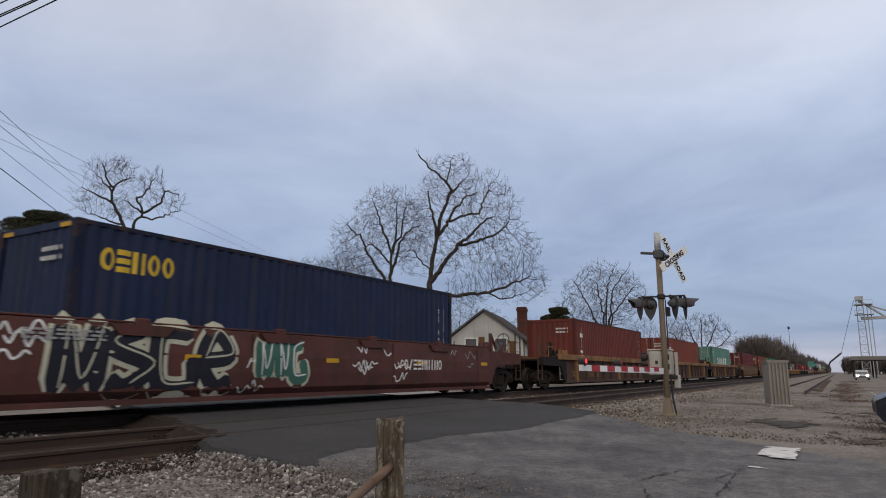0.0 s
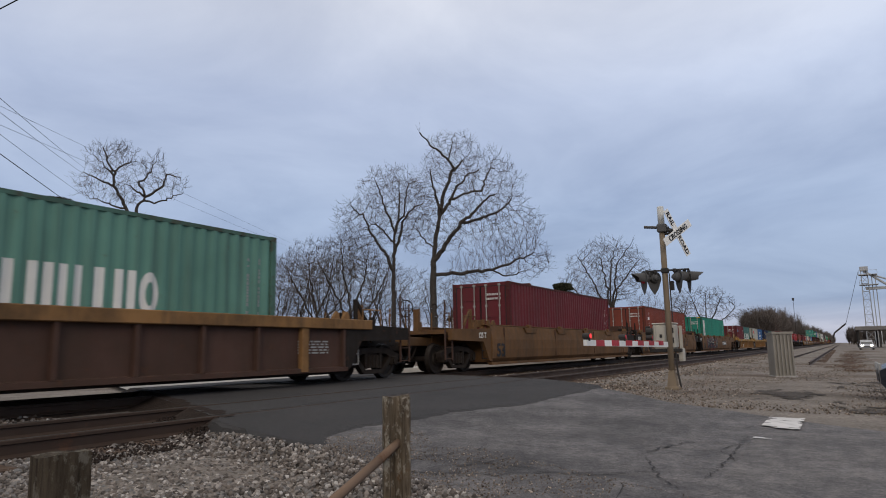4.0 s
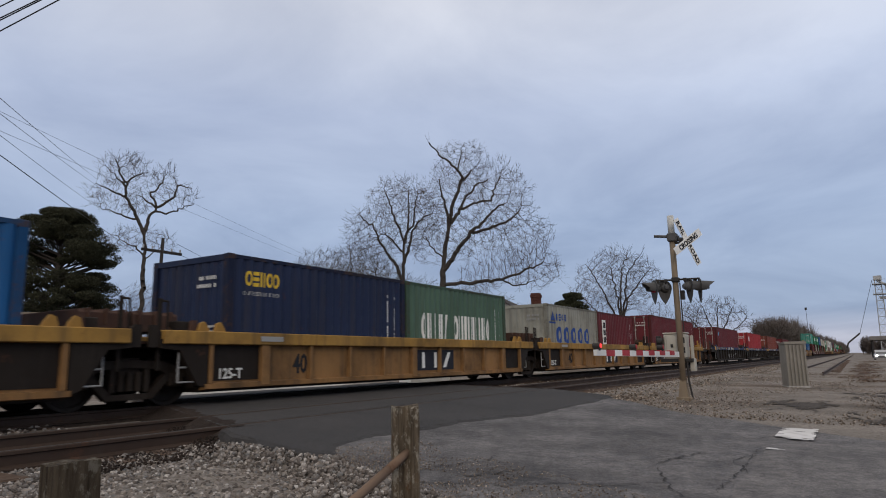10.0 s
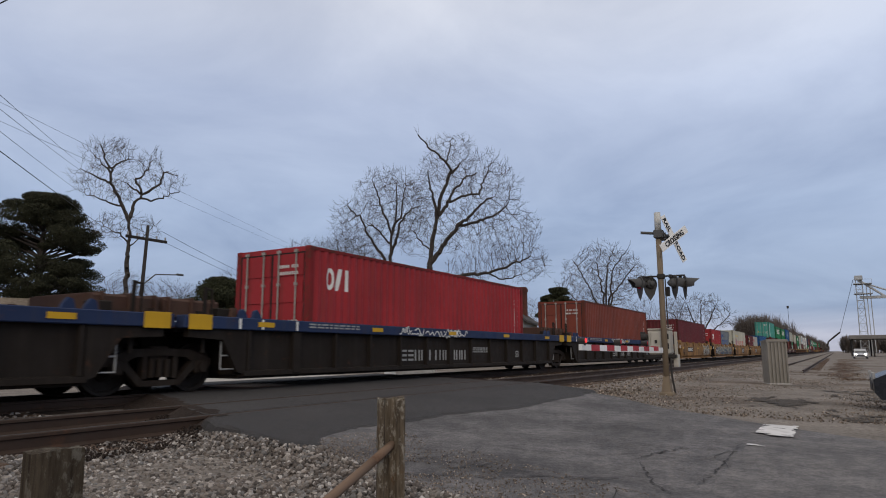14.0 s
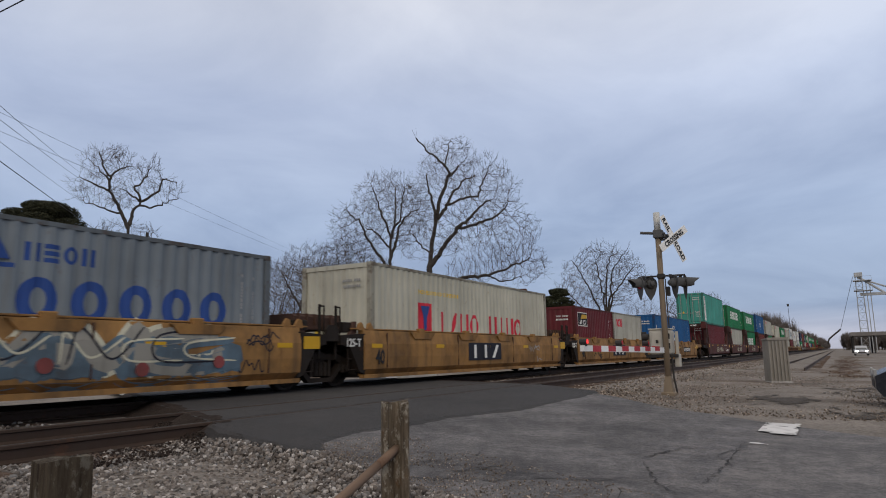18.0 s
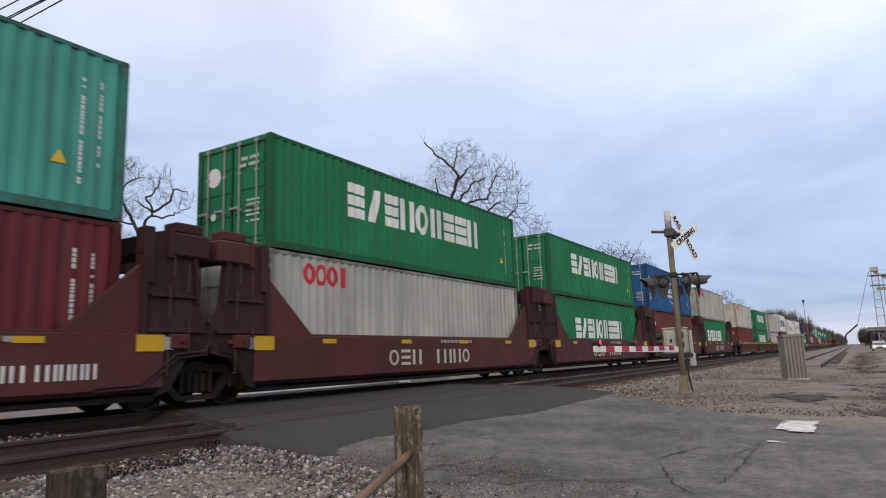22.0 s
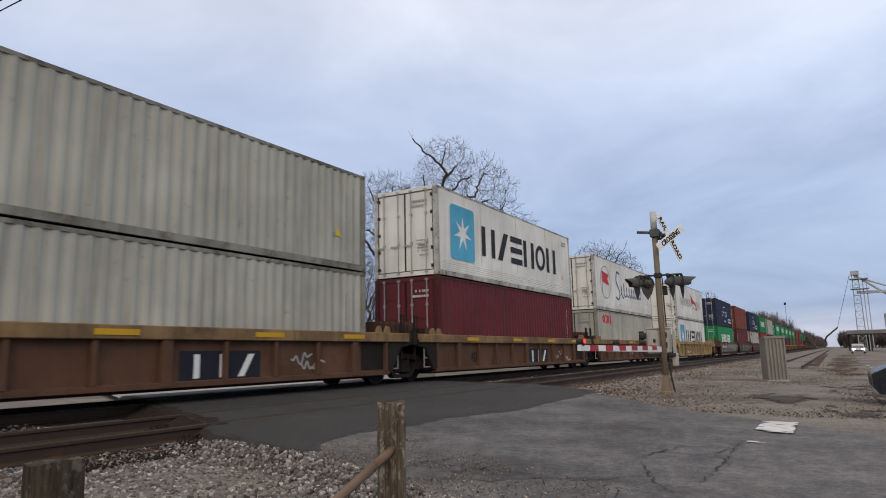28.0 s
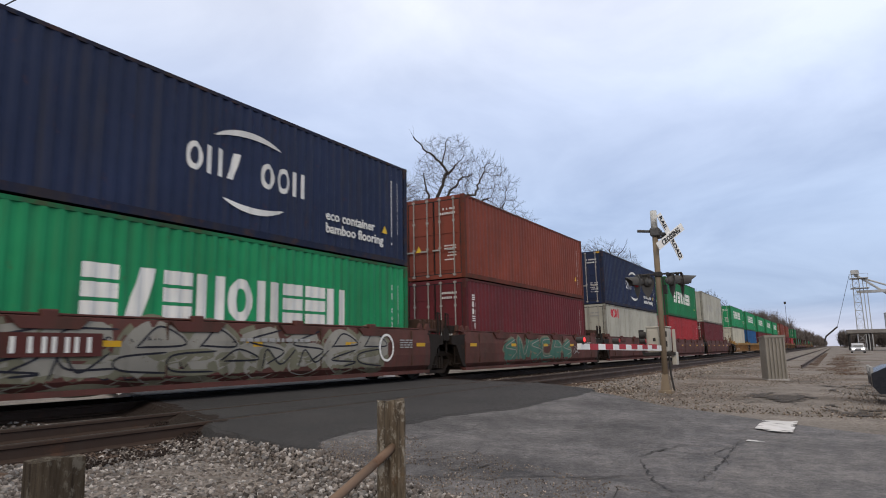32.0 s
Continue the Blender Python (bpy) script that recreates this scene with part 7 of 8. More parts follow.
    lamp(zc + w * 0.30 - v * 0.04, w + v * 0.50, 0.30)
    lamp(zc + w * 0.53 + v * 0.10, w + v * 0.25, 0.34)
    part("junction_box", MB().box(0.05, 0.17, -0.16, -0.06, 2.3, 2.52, 0.01).mesh("junction_box", M_blackmetal), sig)
    # gate mechanism on its bracket
    g = part("gate_mechanism", MB().box(-0.24, 0.24, -0.33, 0.17, 0.92, 1.50, 0.035).mesh("gate_mechanism", M_cream), sig, (0.36, 0.25, 0))
    part("cover", MB().box(-0.262, -0.24, -0.30, 0.10, 0.97, 1.46, 0.015).mesh("cover", M_cream), g)
    part("latch", MB().box(-0.285, -0.262, -0.06, 0.0, 1.18, 1.26, 0.006).box(-0.285, -0.262, -0.28, -0.24, 1.02, 1.08, 0.006).mesh("latch", M_blackmetal), g)
    for hz in (1.05, 1.28):
        part("cover_hinge", MB().tube((-0.27, -0.31, hz), (-0.27, -0.31, hz + 0.13), 0.018, 6).mesh("cover_hinge", M_blackmetal), g)
    part("top_lid", MB().box(-0.25, 0.25, -0.34, 0.18, 1.50, 1.535, 0.012).mesh("top_lid", M_cream), g)
    part("mechanism_bracket", MB().box(-0.14, 0.14, -0.44, 0.30, 0.84, 0.92, 0.01).mesh("mechanism_bracket", M_blackmetal), sig, (0.3, 0.22, 0))
    part("counterweight", MB().box(0.0, 0.07, -0.46, -0.39, 0.86, 1.46, 0.01).box(-0.09, 0.16, -0.48, -0.37, 0.62, 0.92, 0.015).mesh("counterweight", M_cream), g)
    part("counterweight_arm", MB().box(-0.26, -0.2, 0.22, 0.28, 0.90, 1.46, 0.01).tube((-0.27, 0.17, 1.08), (-0.27, 0.30, 1.08), 0.075, 10).tube((-0.27, 0.17, 1.34), (-0.27, 0.30, 1.34), 0.075, 10).box(-0.25, -0.1, 0.26, 0.34, 1.0, 1.46, 0.01).mesh("counterweight_arm", M_blackmetal), g)
    part("conduit", MB().path([(0.08, -0.1, 0.84), (0.09, -0.11, 0.4), (0.12, -0.16, 0.02)], 0.022, 6).mesh("conduit", M_blackmetal), sig)
    part("conduit", MB().path([(0.0, -0.1, 1.54), (0.0, -0.09, 2.1), (0.02, -0.085, 2.7)], 0.014, 6).mesh("conduit", M_blackmetal), sig)
    # lowered gate arm
    arm = part("gate_arm", MB().prism([(-0.35, 0.955), (-6.0, 1.012), (-6.0, 1.106), (-0.35, 1.078)], "y", -0.03, 0.03).mesh("gate_arm", M_sign), sig)
    for k in range(6):
        x = -5.55 + k * 0.86
        part("red_band", MB().prism([(x, 1.005), (x + 0.43, 1.0), (x + 0.43, 1.100), (x, 1.104)], "y", -0.036, 0.036).mesh("red_band", M_signred), arm)
    for x in (-5.9, -3.9, -1.9):
        l = part("arm_lamp", MB().box(x - 0.03, x + 0.03, -0.05, 0.05, 1.09, 1.14, 0.008).tube((x - 0.02, -0.06, 1.165), (x - 0.02, 0.06, 1.165), 0.045, 10).mesh("arm_lamp", M_blackmetal), arm)
        part("lamp_glass", MB().tube((x - 0.02, -0.072, 1.165), (x - 0.02, -0.06, 1.165), 0.038, 10).mesh("lamp_glass", M_redlamp if x < -5 else M_signred), l)


make_signal()


def make_posts():
    def post(x, y, z0, z1, wdt, mat, label, turn):
        mb = MB()
        n = 7
        rng = random.Random(int(x * 100))
        vs, fs = [], []
        levels = np.linspace(z0, z1, 9)
        ring = []
        for sx, sy in ((-1, -1), (0, -1.02), (1, -1), (1.02, 0), (1, 1), (0, 1.02), (-1, 1), (-1.02, 0)):
            ring.append((sx * wdt, sy * wdt))
        for j, zz in enumerate(levels):
            for (px, py) in ring:
                vs.append((px * (1 + rng.uniform(-0.035, 0.035)), py * (1 + rng.uniform(-0.035, 0.035)), zz + (rng.uniform(-0.012, 0.006) if j == 8 else 0)))
        m = len(ring)
        for j in range(8):
            for i in range(m):
                fs.append((j * m + i, j * m + (i + 1) % m, (j + 1) * m + (i + 1) % m, (j + 1) * m + i))
        vs.append((0, 0, z1 - 0.006))
        for i in range(m):
            fs.append((8 * m + i, 8 * m + (i + 1) % m, len(vs) - 1))
        ob = new("wooden_post", mb.add(vs, fs).mesh("wooden_post", mat))
        ob.matrix_world = pose(x, y, 0, 0, 0, turn)
        tagged(ob, label, "post", "posts beside the road")
        return ob
    # the front post: a weathered timber with a hollowed, flaking face between two ridges
    sec = [(-0.078, -0.074), (-0.070, -0.082), (-0.044, -0.080), (-0.038, -0.058), (-0.020, -0.050), (0.012, -0.052), (0.026, -0.066), (0.034, -0.084), (0.070, -0.080), (0.080, -0.066), (0.082, 0.0), (0.078, 0.072), (0.0, 0.082), (-0.076, 0.074), (-0.084, 0.0)]
    rng = random.Random(33)
    n, m = 26, len(sec)
    vs, fs = [], []
    for j in range(n):
        z = -0.5 + 0.97 * j / (n - 1)
        for i, (px, py) in enumerate(sec):
            k = 1 + 0.05 * noise.noise(Vector((i * 0.7, z * 6, 3))) + 0.03 * noise.noise(Vector((i * 1.9, z * 22, 3)))
            top_ = (rng.uniform(-0.022, 0.008)) if j == n - 1 else 0.0
            vs.append((px * k, py * k, z + top_))
    fs = [(j * m + i, j * m + (i + 1) % m, (j + 1) * m + (i + 1) % m, (j + 1) * m + i) for j in range(n - 1) for i in range(m)]
    vs.append((0, 0.01, 0.455))
    fs += [((n - 1) * m + i, (n - 1) * m + (i + 1) % m, len(vs) - 1) for i in range(m)]
    ob = new("wooden_post", MB().add(vs, fs).mesh("wooden_post", M_post))
    ob.matrix_world = pose(3.30, 2.33, 0, 0, 0, -52)
    tagged(ob, "weathered timber post with a hollow flaking face beside the gravel", "post", "posts beside the road")
    post(1.12, 1.99, -0.5, 0.465, 0.062, M_postdark, "dark split wooden post beside the track", -10)
    mb = MB().path([(3.30, 2.30, 0.215), (3.1, 2.31, 0.13), (2.4, 2.28, -0.10), (1.8, 2.2, -0.24), (1.2, 2.1, -0.30)], 0.026, 8)
    ob = new("rusty_pipe", mb.mesh("rusty_pipe", M_pipe, True))
    tagged(ob, "rusty pipe rail slanting down from the wooden post", "pipe")


make_posts()


def make_case():
    d = empty("relay_case", pose(24.0, 1.74, -0.30, 0, 0, 22))
    tagged(d, "ribbed grey-brown metal relay case in the gravel", "equipment case")
    part("body", MB().box(-0.27, 0.31, -0.29, 0.31, 0, 1.34, 0.01).mesh("body", M_boxgrey), d)
    rib = MB().box(-0.315, -0.27, -0.026, 0.026, 0.02, 1.32, 0.008).mesh("rib", M_boxgrey)
    for k in range(6):
        part("rib", rib, d, (0, -0.26 + 0.108 * k, 0))
    part("lid", MB().prism([(-0.32, 1.34), (0.33, 1.34), (0.33, 1.37), (-0.32, 1.42)], "y", -0.32, 0.33).mesh("lid", M_boxgrey), d)
    part("base", MB().box(-0.33, 0.33, -0.33, 0.33, -0.12, 0.03, 0.01).mesh("base", M_conc), d)


make_case()


# ---- trees ----
def tube_arrays(segs, sides):
    """Vertices and faces of tapered tubes (p, q, r1, r2)."""
    A = np.array([(*p, *q, r1, r2) for p, q, r1, r2 in segs])
    p, q, r1, r2 = A[:, :3], A[:, 3:6], A[:, 6:7], A[:, 7:8]
    d = q - p
    d = d / np.maximum(np.linalg.norm(d, axis=1), 1e-6)[:, None]
    u = np.cross(d, np.array((0.31, 0.52, 0.79)))
    u = u / np.maximum(np.linalg.norm(u, axis=1), 1e-6)[:, None]
    w = np.cross(d, u)
    V = np.empty((len(A), 2 * sides, 3))
    for i in range(sides):
        ang = 2 * math.pi * i / sides
        ring = u * math.cos(ang) + w * math.sin(ang)
        V[:, i] = p + ring * r1
        V[:, sides + i] = q + ring * r2
    f = np.array([(i, (i + 1) % sides, sides + (i + 1) % sides, sides + i) for i in range(sides)])
    F = (f[None] + (np.arange(len(A)) * 2 * sides)[:, None, None]).reshape(-1, 4)
    return V.reshape(-1, 3), F


def raw_mesh(name, V, F, mat, smooth=False):
    """A mesh of quads from arrays."""
    me = bpy.data.meshes.new(name)
    me.vertices.add(len(V))
    me.vertices.foreach_set("co", np.asarray(V, dtype=np.float32).ravel())
    k = F.shape[1]
    me.loops.add(F.size)
    me.loops.foreach_set("vertex_index", np.asarray(F, dtype=np.int32).ravel())
    me.polygons.add(len(F))
    me.polygons.foreach_set("loop_start", np.arange(0, F.size, k, dtype=np.int32))
    me.update(calc_edges=True)
    me.materials.append(mat)
    if smooth:
        me.polygons.foreach_set("use_smooth", [True] * len(F))
    return me


def bare_tree(az, dist, z, guides, crown, seed, label, points=1500, step=0.34, thick=0.0085, up=0.14, twigs=3, twig=0.62):
    """A leafless tree at that bearing and distance. guides: its main limbs, as (across, up) places with the radius where they leave;
    crown: ellipses (across, up, half width, half height) which its finer branches grow to fill."""
    rng = np.random.RandomState(seed)
    x, y = dist * math.sin(radians(az)), dist * math.cos(radians(az))
    t = empty("bare_tree", pose(x, y, z))
    tagged(t, label, "tree")
    right, away = np.array((math.cos(radians(az)), -math.sin(radians(az)), 0)), np.array((math.sin(radians(az)), math.cos(radians(az)), 0))
    pos, par, rad = [], [], []
    for g, (line, r0) in enumerate(guides):
        lean = rng.uniform(-0.4, 0.4) if g else 0.0
        z0 = line[0][1]
        pts = resample([right * u + away * lean * (h - z0) + np.array((0, 0, h)) for u, h in line], step)
        last = -1
        if g:
            d = [np.linalg.norm(p - pts[0]) for p in pos]
            last = int(np.argmin(d))
            pts[0] = pos[last]
        n = len(pts)
        for i, p in enumerate(pts[1:] if g else pts):
            k = i / n
            pos.append(p + rng.normal(size=3) * (0.05 if r0 < 0.3 else 0.02) * min(1.0, 6 * k))
            par.append(last)
            rad.append(r0 * (1 - k) + r0 * 0.25 * k)
            last = len(pos) - 1
    fixed = len(pos)
    area = [c[2] * c[3] for c in crown]
    P3 = []
    while len(P3) < points:
        c = crown[rng.choice(len(crown), p=np.array(area) / sum(area))]
        q = rng.uniform(-1, 1, 3)
        if q.dot(q) < 1 and (q.dot(q) > 0.15 or rng.rand() < 0.5):
            P3.append(right * (c[0] + c[2] * q[0]) + away * (0.8 * c[2] * q[1]) + np.array((0, 0, c[1] + c[3] * q[2])))
    P3 = np.array(P3)
    X = np.array(pos)
    best, near = np.full(len(P3), 1e9), np.zeros(len(P3), int)

    def meet(lo):
        d = np.linalg.norm(P3[:, None, :] - X[None, lo:, :], axis=2)
        j = d.argmin(1)
        dj = d[np.arange(len(P3)), j]
        m = dj < best
        best[m], near[m] = dj[m], j[m] + lo
    meet(0)
    born = np.zeros(20000, int)
    for _ in range(90):
        alive = (best > step * 1.25) & (born[near] < 3)
        if not alive.any():
            break
        P3, best, near = P3[alive], best[alive], near[alive]
        pull = np.zeros_like(X)
        w = P3 - X[near]
        np.add.at(pull, near, w / (np.linalg.norm(w, axis=1)[:, None] + 1e-9))
        grow = np.unique(near)
        born[grow] += 1
        d = pull[grow].copy()
        d = d / (np.linalg.norm(d, axis=1)[:, None] + 1e-9) + np.array((0, 0, up)) + rng.normal(size=d.shape) * 0.15
        d /= np.linalg.norm(d, axis=1)[:, None]
        lo = len(X)
        X = np.concatenate([X, X[grow] + d * step])
        par += list(grow)
        meet(lo)
        if len(X) > 14000:
            break
    n = len(X)
    load = np.zeros(n)
    kids = np.zeros(n, int)
    for i in range(n - 1, -1, -1):
        if kids[i] == 0:
            load[i] = 1
        if par[i] >= 0:
            load[par[i]] += load[i]
            kids[par[i]] += 1
    r = thick * np.maximum(load, 1) ** 0.475
    r[:fixed] = np.maximum(np.minimum(r[:fixed] * 1.3, np.array(rad)), np.array(rad) * 0.8)
    thickest, fine = [], []
    for i in range(n):
        p = par[i]
        if p < 0:
            continue
        rp = min(r[p], r[i] * (1.25 if i < fixed else 1.9))
        (thickest if r[i] > 0.035 else fine).append((X[p], X[i], rp, r[i]))
        if kids[i] == 0 or (i >= fixed and load[i] <= 9 and rng.rand() < 0.75):
            d = X[i] - X[p]
            d /= np.linalg.norm(d) + 1e-9
            for _ in range(twigs if kids[i] == 0 else 1):
                e = d * 1.1 + rng.normal(size=3) * 0.42 + np.array((0, 0, 0.4))
                e *= twig * rng.uniform(0.6, 1.35) / np.linalg.norm(e)
                m = X[i] + e * 0.5 + rng.normal(size=3) * 0.03
                q = X[i] + e + np.array((0, 0, 0.06))
                fine += [(X[i], m, thick * 0.95, thick * 0.8), (m, q, thick * 0.8, thick * 0.5)]
                for _ in range(1):
                    f = e / np.linalg.norm(e) + rng.normal(size=3) * 0.5 + np.array((0, 0, 0.35))
                    a = X[i] + e * rng.uniform(0.2, 0.7)
                    fine.append((a, a + f * twig * rng.uniform(0.3, 0.55) / np.linalg.norm(f), thick * 0.7, thick * 0.45))
    for name, segs, sides, mat in (("trunk", thickest, 8, M_bark), ("crown", fine, 3, M_twig)):
        V, F = tube_arrays(segs, sides)
        part(name, raw_mesh(name, V, F, mat, True), t)
    return t


def leaf_cloud(name, mat, blobs, per, size, seed):
    """Many small leaf quads filling the ellipsoids given as (centre, radii), denser at the shell."""
    rng = np.random.RandomState(seed)
    V, n = [], 0
    for c, r in blobs:
        k = per
        u = rng.normal(size=(k, 3))
        u /= np.linalg.norm(u, axis=1)[:, None]
        rad = (0.55 + 0.5 * rng.rand(k) ** 0.5)[:, None]
        p = np.array(c) + u * rad * np.array(r)
        a = rng.normal(size=(k, 3)); a /= np.linalg.norm(a, axis=1)[:, None]
        b = np.cross(a, rng.normal(size=(k, 3))); b /= np.linalg.norm(b, axis=1)[:, None]
        s = size * (0.5 + rng.rand(k))[:, None]
        V.append(np.stack([p - a * s, p + b * s * 0.45, p + a * s, p - b * s * 0.45], 1).reshape(-1, 3))
    V = np.concatenate(V)
    F = np.arange(len(V)).reshape(-1, 4)
    return raw_mesh(name, V, F, mat)


def leafy_tree(name, x, y, z, height, width, seed, label, mat, blobs=26, per=260, size=0.16, low=0.25, gaps=0.0, pointed=False):
    """An evergreen: a trunk, limbs that reach out, and clumps of leaves at their ends under a domed outline."""
    rng = random.Random(seed)
    t = empty(name, pose(x, y, z))
    tagged(t, label, "tree")
    segs = []
    for i in range(6):
        segs.append(((0.02 * i, 0, height * 0.15 * i), (0.02 * i + 0.02, 0, height * 0.15 * (i + 1)), height * (0.03 - 0.004 * i), height * (0.026 - 0.004 * i)))
    bl = []
    for _ in range(blobs):
        k = rng.random() ** 0.8
        h = low + (0.97 - low) * k
        a = rng.uniform(0, 6.283)
        edge = width * 0.5 * (max(0.0, 1 - max(0.0, (k - 0.25) / 0.75) ** 2.4) ** 0.5) * (0.8 + 0.2 * min(1.0, k / 0.25))
        if pointed:
            edge = width * 0.5 * (1.03 - k) ** 0.75 * rng.uniform(0.75, 1.15)
        rr = edge * rng.random() ** (0.35 + gaps) * (0.9 + 0.2 * rng.random())
        s = width * rng.uniform(0.055, 0.125)
        c = (rr * math.cos(a), rr * math.sin(a), h * height - s * 0.4)
        bl.append((c, (s * 1.35, s * 1.35, s * 0.52)))
        if rr > width * 0.15:
            segs.append(((0, 0, max(0.3, c[2] - rr * 0.45)), (c[0] * 0.55, c[1] * 0.55, c[2] - rr * 0.22), height * 0.007, height * 0.005))
            segs.append(((c[0] * 0.55, c[1] * 0.55, c[2] - rr * 0.22), c, height * 0.005, height * 0.0015))
    V, F = tube_arrays(segs, 6)
    part("trunk", raw_mesh("trunk", V, F, M_bark), t)
    part("crown", leaf_cloud("crown", mat, bl, per, size, seed), t)
    return t


def polar(az, d):
    return d * math.sin(radians(az)), d * math.cos(radians(az))


def make_trees():
    bare_tree(58.1, 48, -0.4, [
        ([(-0.1, 0), (0.0, 7.4), (0.2, 9.4), (0.6, 11.2)], 0.42),
        ([(0.6, 11.2), (0.8, 12.5), (1.3, 13.7), (1.6, 14.4), (1.2, 15.0), (-0.1, 16.1), (-0.8, 17.0)], 0.19),
        ([(1.6, 14.4), (2.4, 15.4)], 0.11), ([(1.2, 15.0), (1.5, 16.6), (1.8, 17.4)], 0.07),
        ([(0.6, 11.1), (1.3, 12.1), (1.9, 13.5), (2.7, 14.5), (3.6, 14.9)], 0.17),
        ([(1.4, 12.2), (2.4, 12.7), (3.7, 13.0), (4.2, 14.1), (4.7, 15.4)], 0.11),
        ([(0.5, 10.8), (0.4, 11.9), (0.0, 13.5), (-0.2, 14.2)], 0.15),
        ([(0.1, 7.6), (1.4, 9.5), (2.3, 10.4), (3.5, 11.6), (4.6, 12.3)], 0.23),
        ([(2.3, 10.4), (3.8, 10.9), (5.2, 11.5), (6.0, 12.3)], 0.13),
        ([(0.0, 6.6), (2.5, 6.7), (4.3, 6.9), (5.9, 7.4), (7.1, 7.9)], 0.17),
        ([(4.3, 6.9), (5.4, 6.4), (6.7, 6.8)], 0.08), ([(0.1, 8.6), (-0.8, 9.4), (-1.5, 10.4)], 0.07)],
        [(1.6, 15.2, 2.4, 2.4), (4.0, 13.3, 2.9, 2.8), (5.4, 9.8, 3.0, 2.8), (6.6, 7.6, 2.5, 1.7), (-0.4, 13.0, 1.5, 2.2), (1.2, 10.4, 2.9, 2.2), (-1.0, 9.6, 1.3, 1.8), (3.0, 7.0, 2.0, 1.2)],
        11, "tall bare deciduous tree behind the train", 4400, 0.27, 0.0078, 0.16, 3, 0.6)
    bare_tree(54.6, 50, -0.4, [
        ([(-0.05, 0), (0.0, 8.1), (0.1, 10.2)], 0.30), ([(0.1, 10.0), (0.5, 11.9), (0.4, 14.6)], 0.12),
        ([(0.0, 8.3), (0.8, 11.2), (1.3, 12.1), (2.3, 12.7)], 0.16), ([(0.0, 7.0), (-0.7, 8.6), (-1.6, 9.8), (-2.2, 11.1), (-3.2, 11.9)], 0.17),
        ([(0.0, 9.3), (-1.1, 10.6), (-1.9, 10.9)], 0.10), ([(0.1, 10.2), (-0.8, 12.4), (-1.4, 14.3)], 0.11), ([(0.8, 11.2), (0.9, 12.8), (1.2, 14.2)], 0.08)],
        [(-0.3, 13.0, 2.6, 2.4), (-2.6, 11.0, 2.0, 2.0), (1.8, 12.4, 1.6, 1.9), (0.0, 10.6, 2.4, 1.6), (-3.2, 9.4, 1.5, 1.2)],
        23, "bare deciduous tree with a fanned crown", 3600, 0.26, 0.0078, 0.25, 3, 0.6)
    low = [([(0, 0), (-0.1, 3.4), (0.0, 4.4)], 0.2), ([(0, 3.2), (-1.5, 6.0), (-2.6, 8.2)], 0.11), ([(0, 4.2), (-0.6, 7.0), (-0.8, 9.0)], 0.1), ([(0, 4.0), (1.0, 6.6), (1.3, 8.8)], 0.1), ([(0, 3.0), (2.0, 5.4), (2.8, 7.2)], 0.1)]
    bare_tree(50.9, 52, -0.4, low, [(0, 8.4, 2.8, 1.9), (-2.2, 7.6, 1.8, 1.6), (2.2, 7.4, 1.7, 1.6)], 31, "low bare tree with fine twigs", 2000, 0.29, 0.008, 0.25)
    bare_tree(48.0, 55, -0.4, low, [(-0.4, 8.2, 2.6, 2.2), (1.9, 7.6, 1.6, 1.7), (-2.4, 7.0, 1.5, 1.6)], 37, "low bare tree at the edge of the brush", 1800, 0.30, 0.008, 0.25)
    bare_tree(33.2, 42, -0.4, [
        ([(0.1, 0), (0.05, 6.0), (0.0, 8.9)], 0.26),
        ([(0.0, 8.7), (-0.2, 9.2), (-0.6, 10.1), (-1.1, 10.9), (-1.2, 11.7), (-1.5, 12.2), (-1.8, 13.1)], 0.14),
        ([(-1.1, 10.9), (-1.8, 11.2), (-2.7, 11.5)], 0.08), ([(-1.2, 11.7), (-2.1, 12.5)], 0.06), ([(-1.2, 11.7), (-0.9, 12.1), (-0.1, 12.7)], 0.07),
        ([(-0.4, 9.6), (-0.9, 9.7), (-1.7, 10.0), (-2.5, 10.2)], 0.07),
        ([(0.0, 8.8), (0.2, 9.9), (0.6, 10.4)], 0.15), ([(0.6, 10.4), (-0.4, 11.2)], 0.08), ([(0.6, 10.4), (0.3, 11.4), (0.8, 12.2), (1.1, 12.9)], 0.09),
        ([(0.6, 10.4), (1.5, 11.2), (1.7, 11.9), (2.4, 11.8)], 0.1), ([(0.6, 10.3), (1.1, 10.1), (2.8, 10.9)], 0.07), ([(0.0, 7.6), (-1.2, 8.4), (-1.7, 8.6)], 0.05), ([(0.0, 7.2), (0.9, 8.0), (1.3, 8.6)], 0.05)],
        [(-1.3, 12.5, 1.5, 1.1), (-2.3, 11.0, 0.9, 1.0), (0.9, 12.0, 0.9, 1.2), (1.9, 11.3, 1.0, 0.8), (-0.6, 10.6, 1.3, 0.9), (-1.0, 8.3, 1.1, 0.7), (0.9, 8.4, 0.9, 0.6)],
        45, "bare tree with a forked trunk beside the wires", 2000, 0.22, 0.0070, 0.25, 3, 0.5)
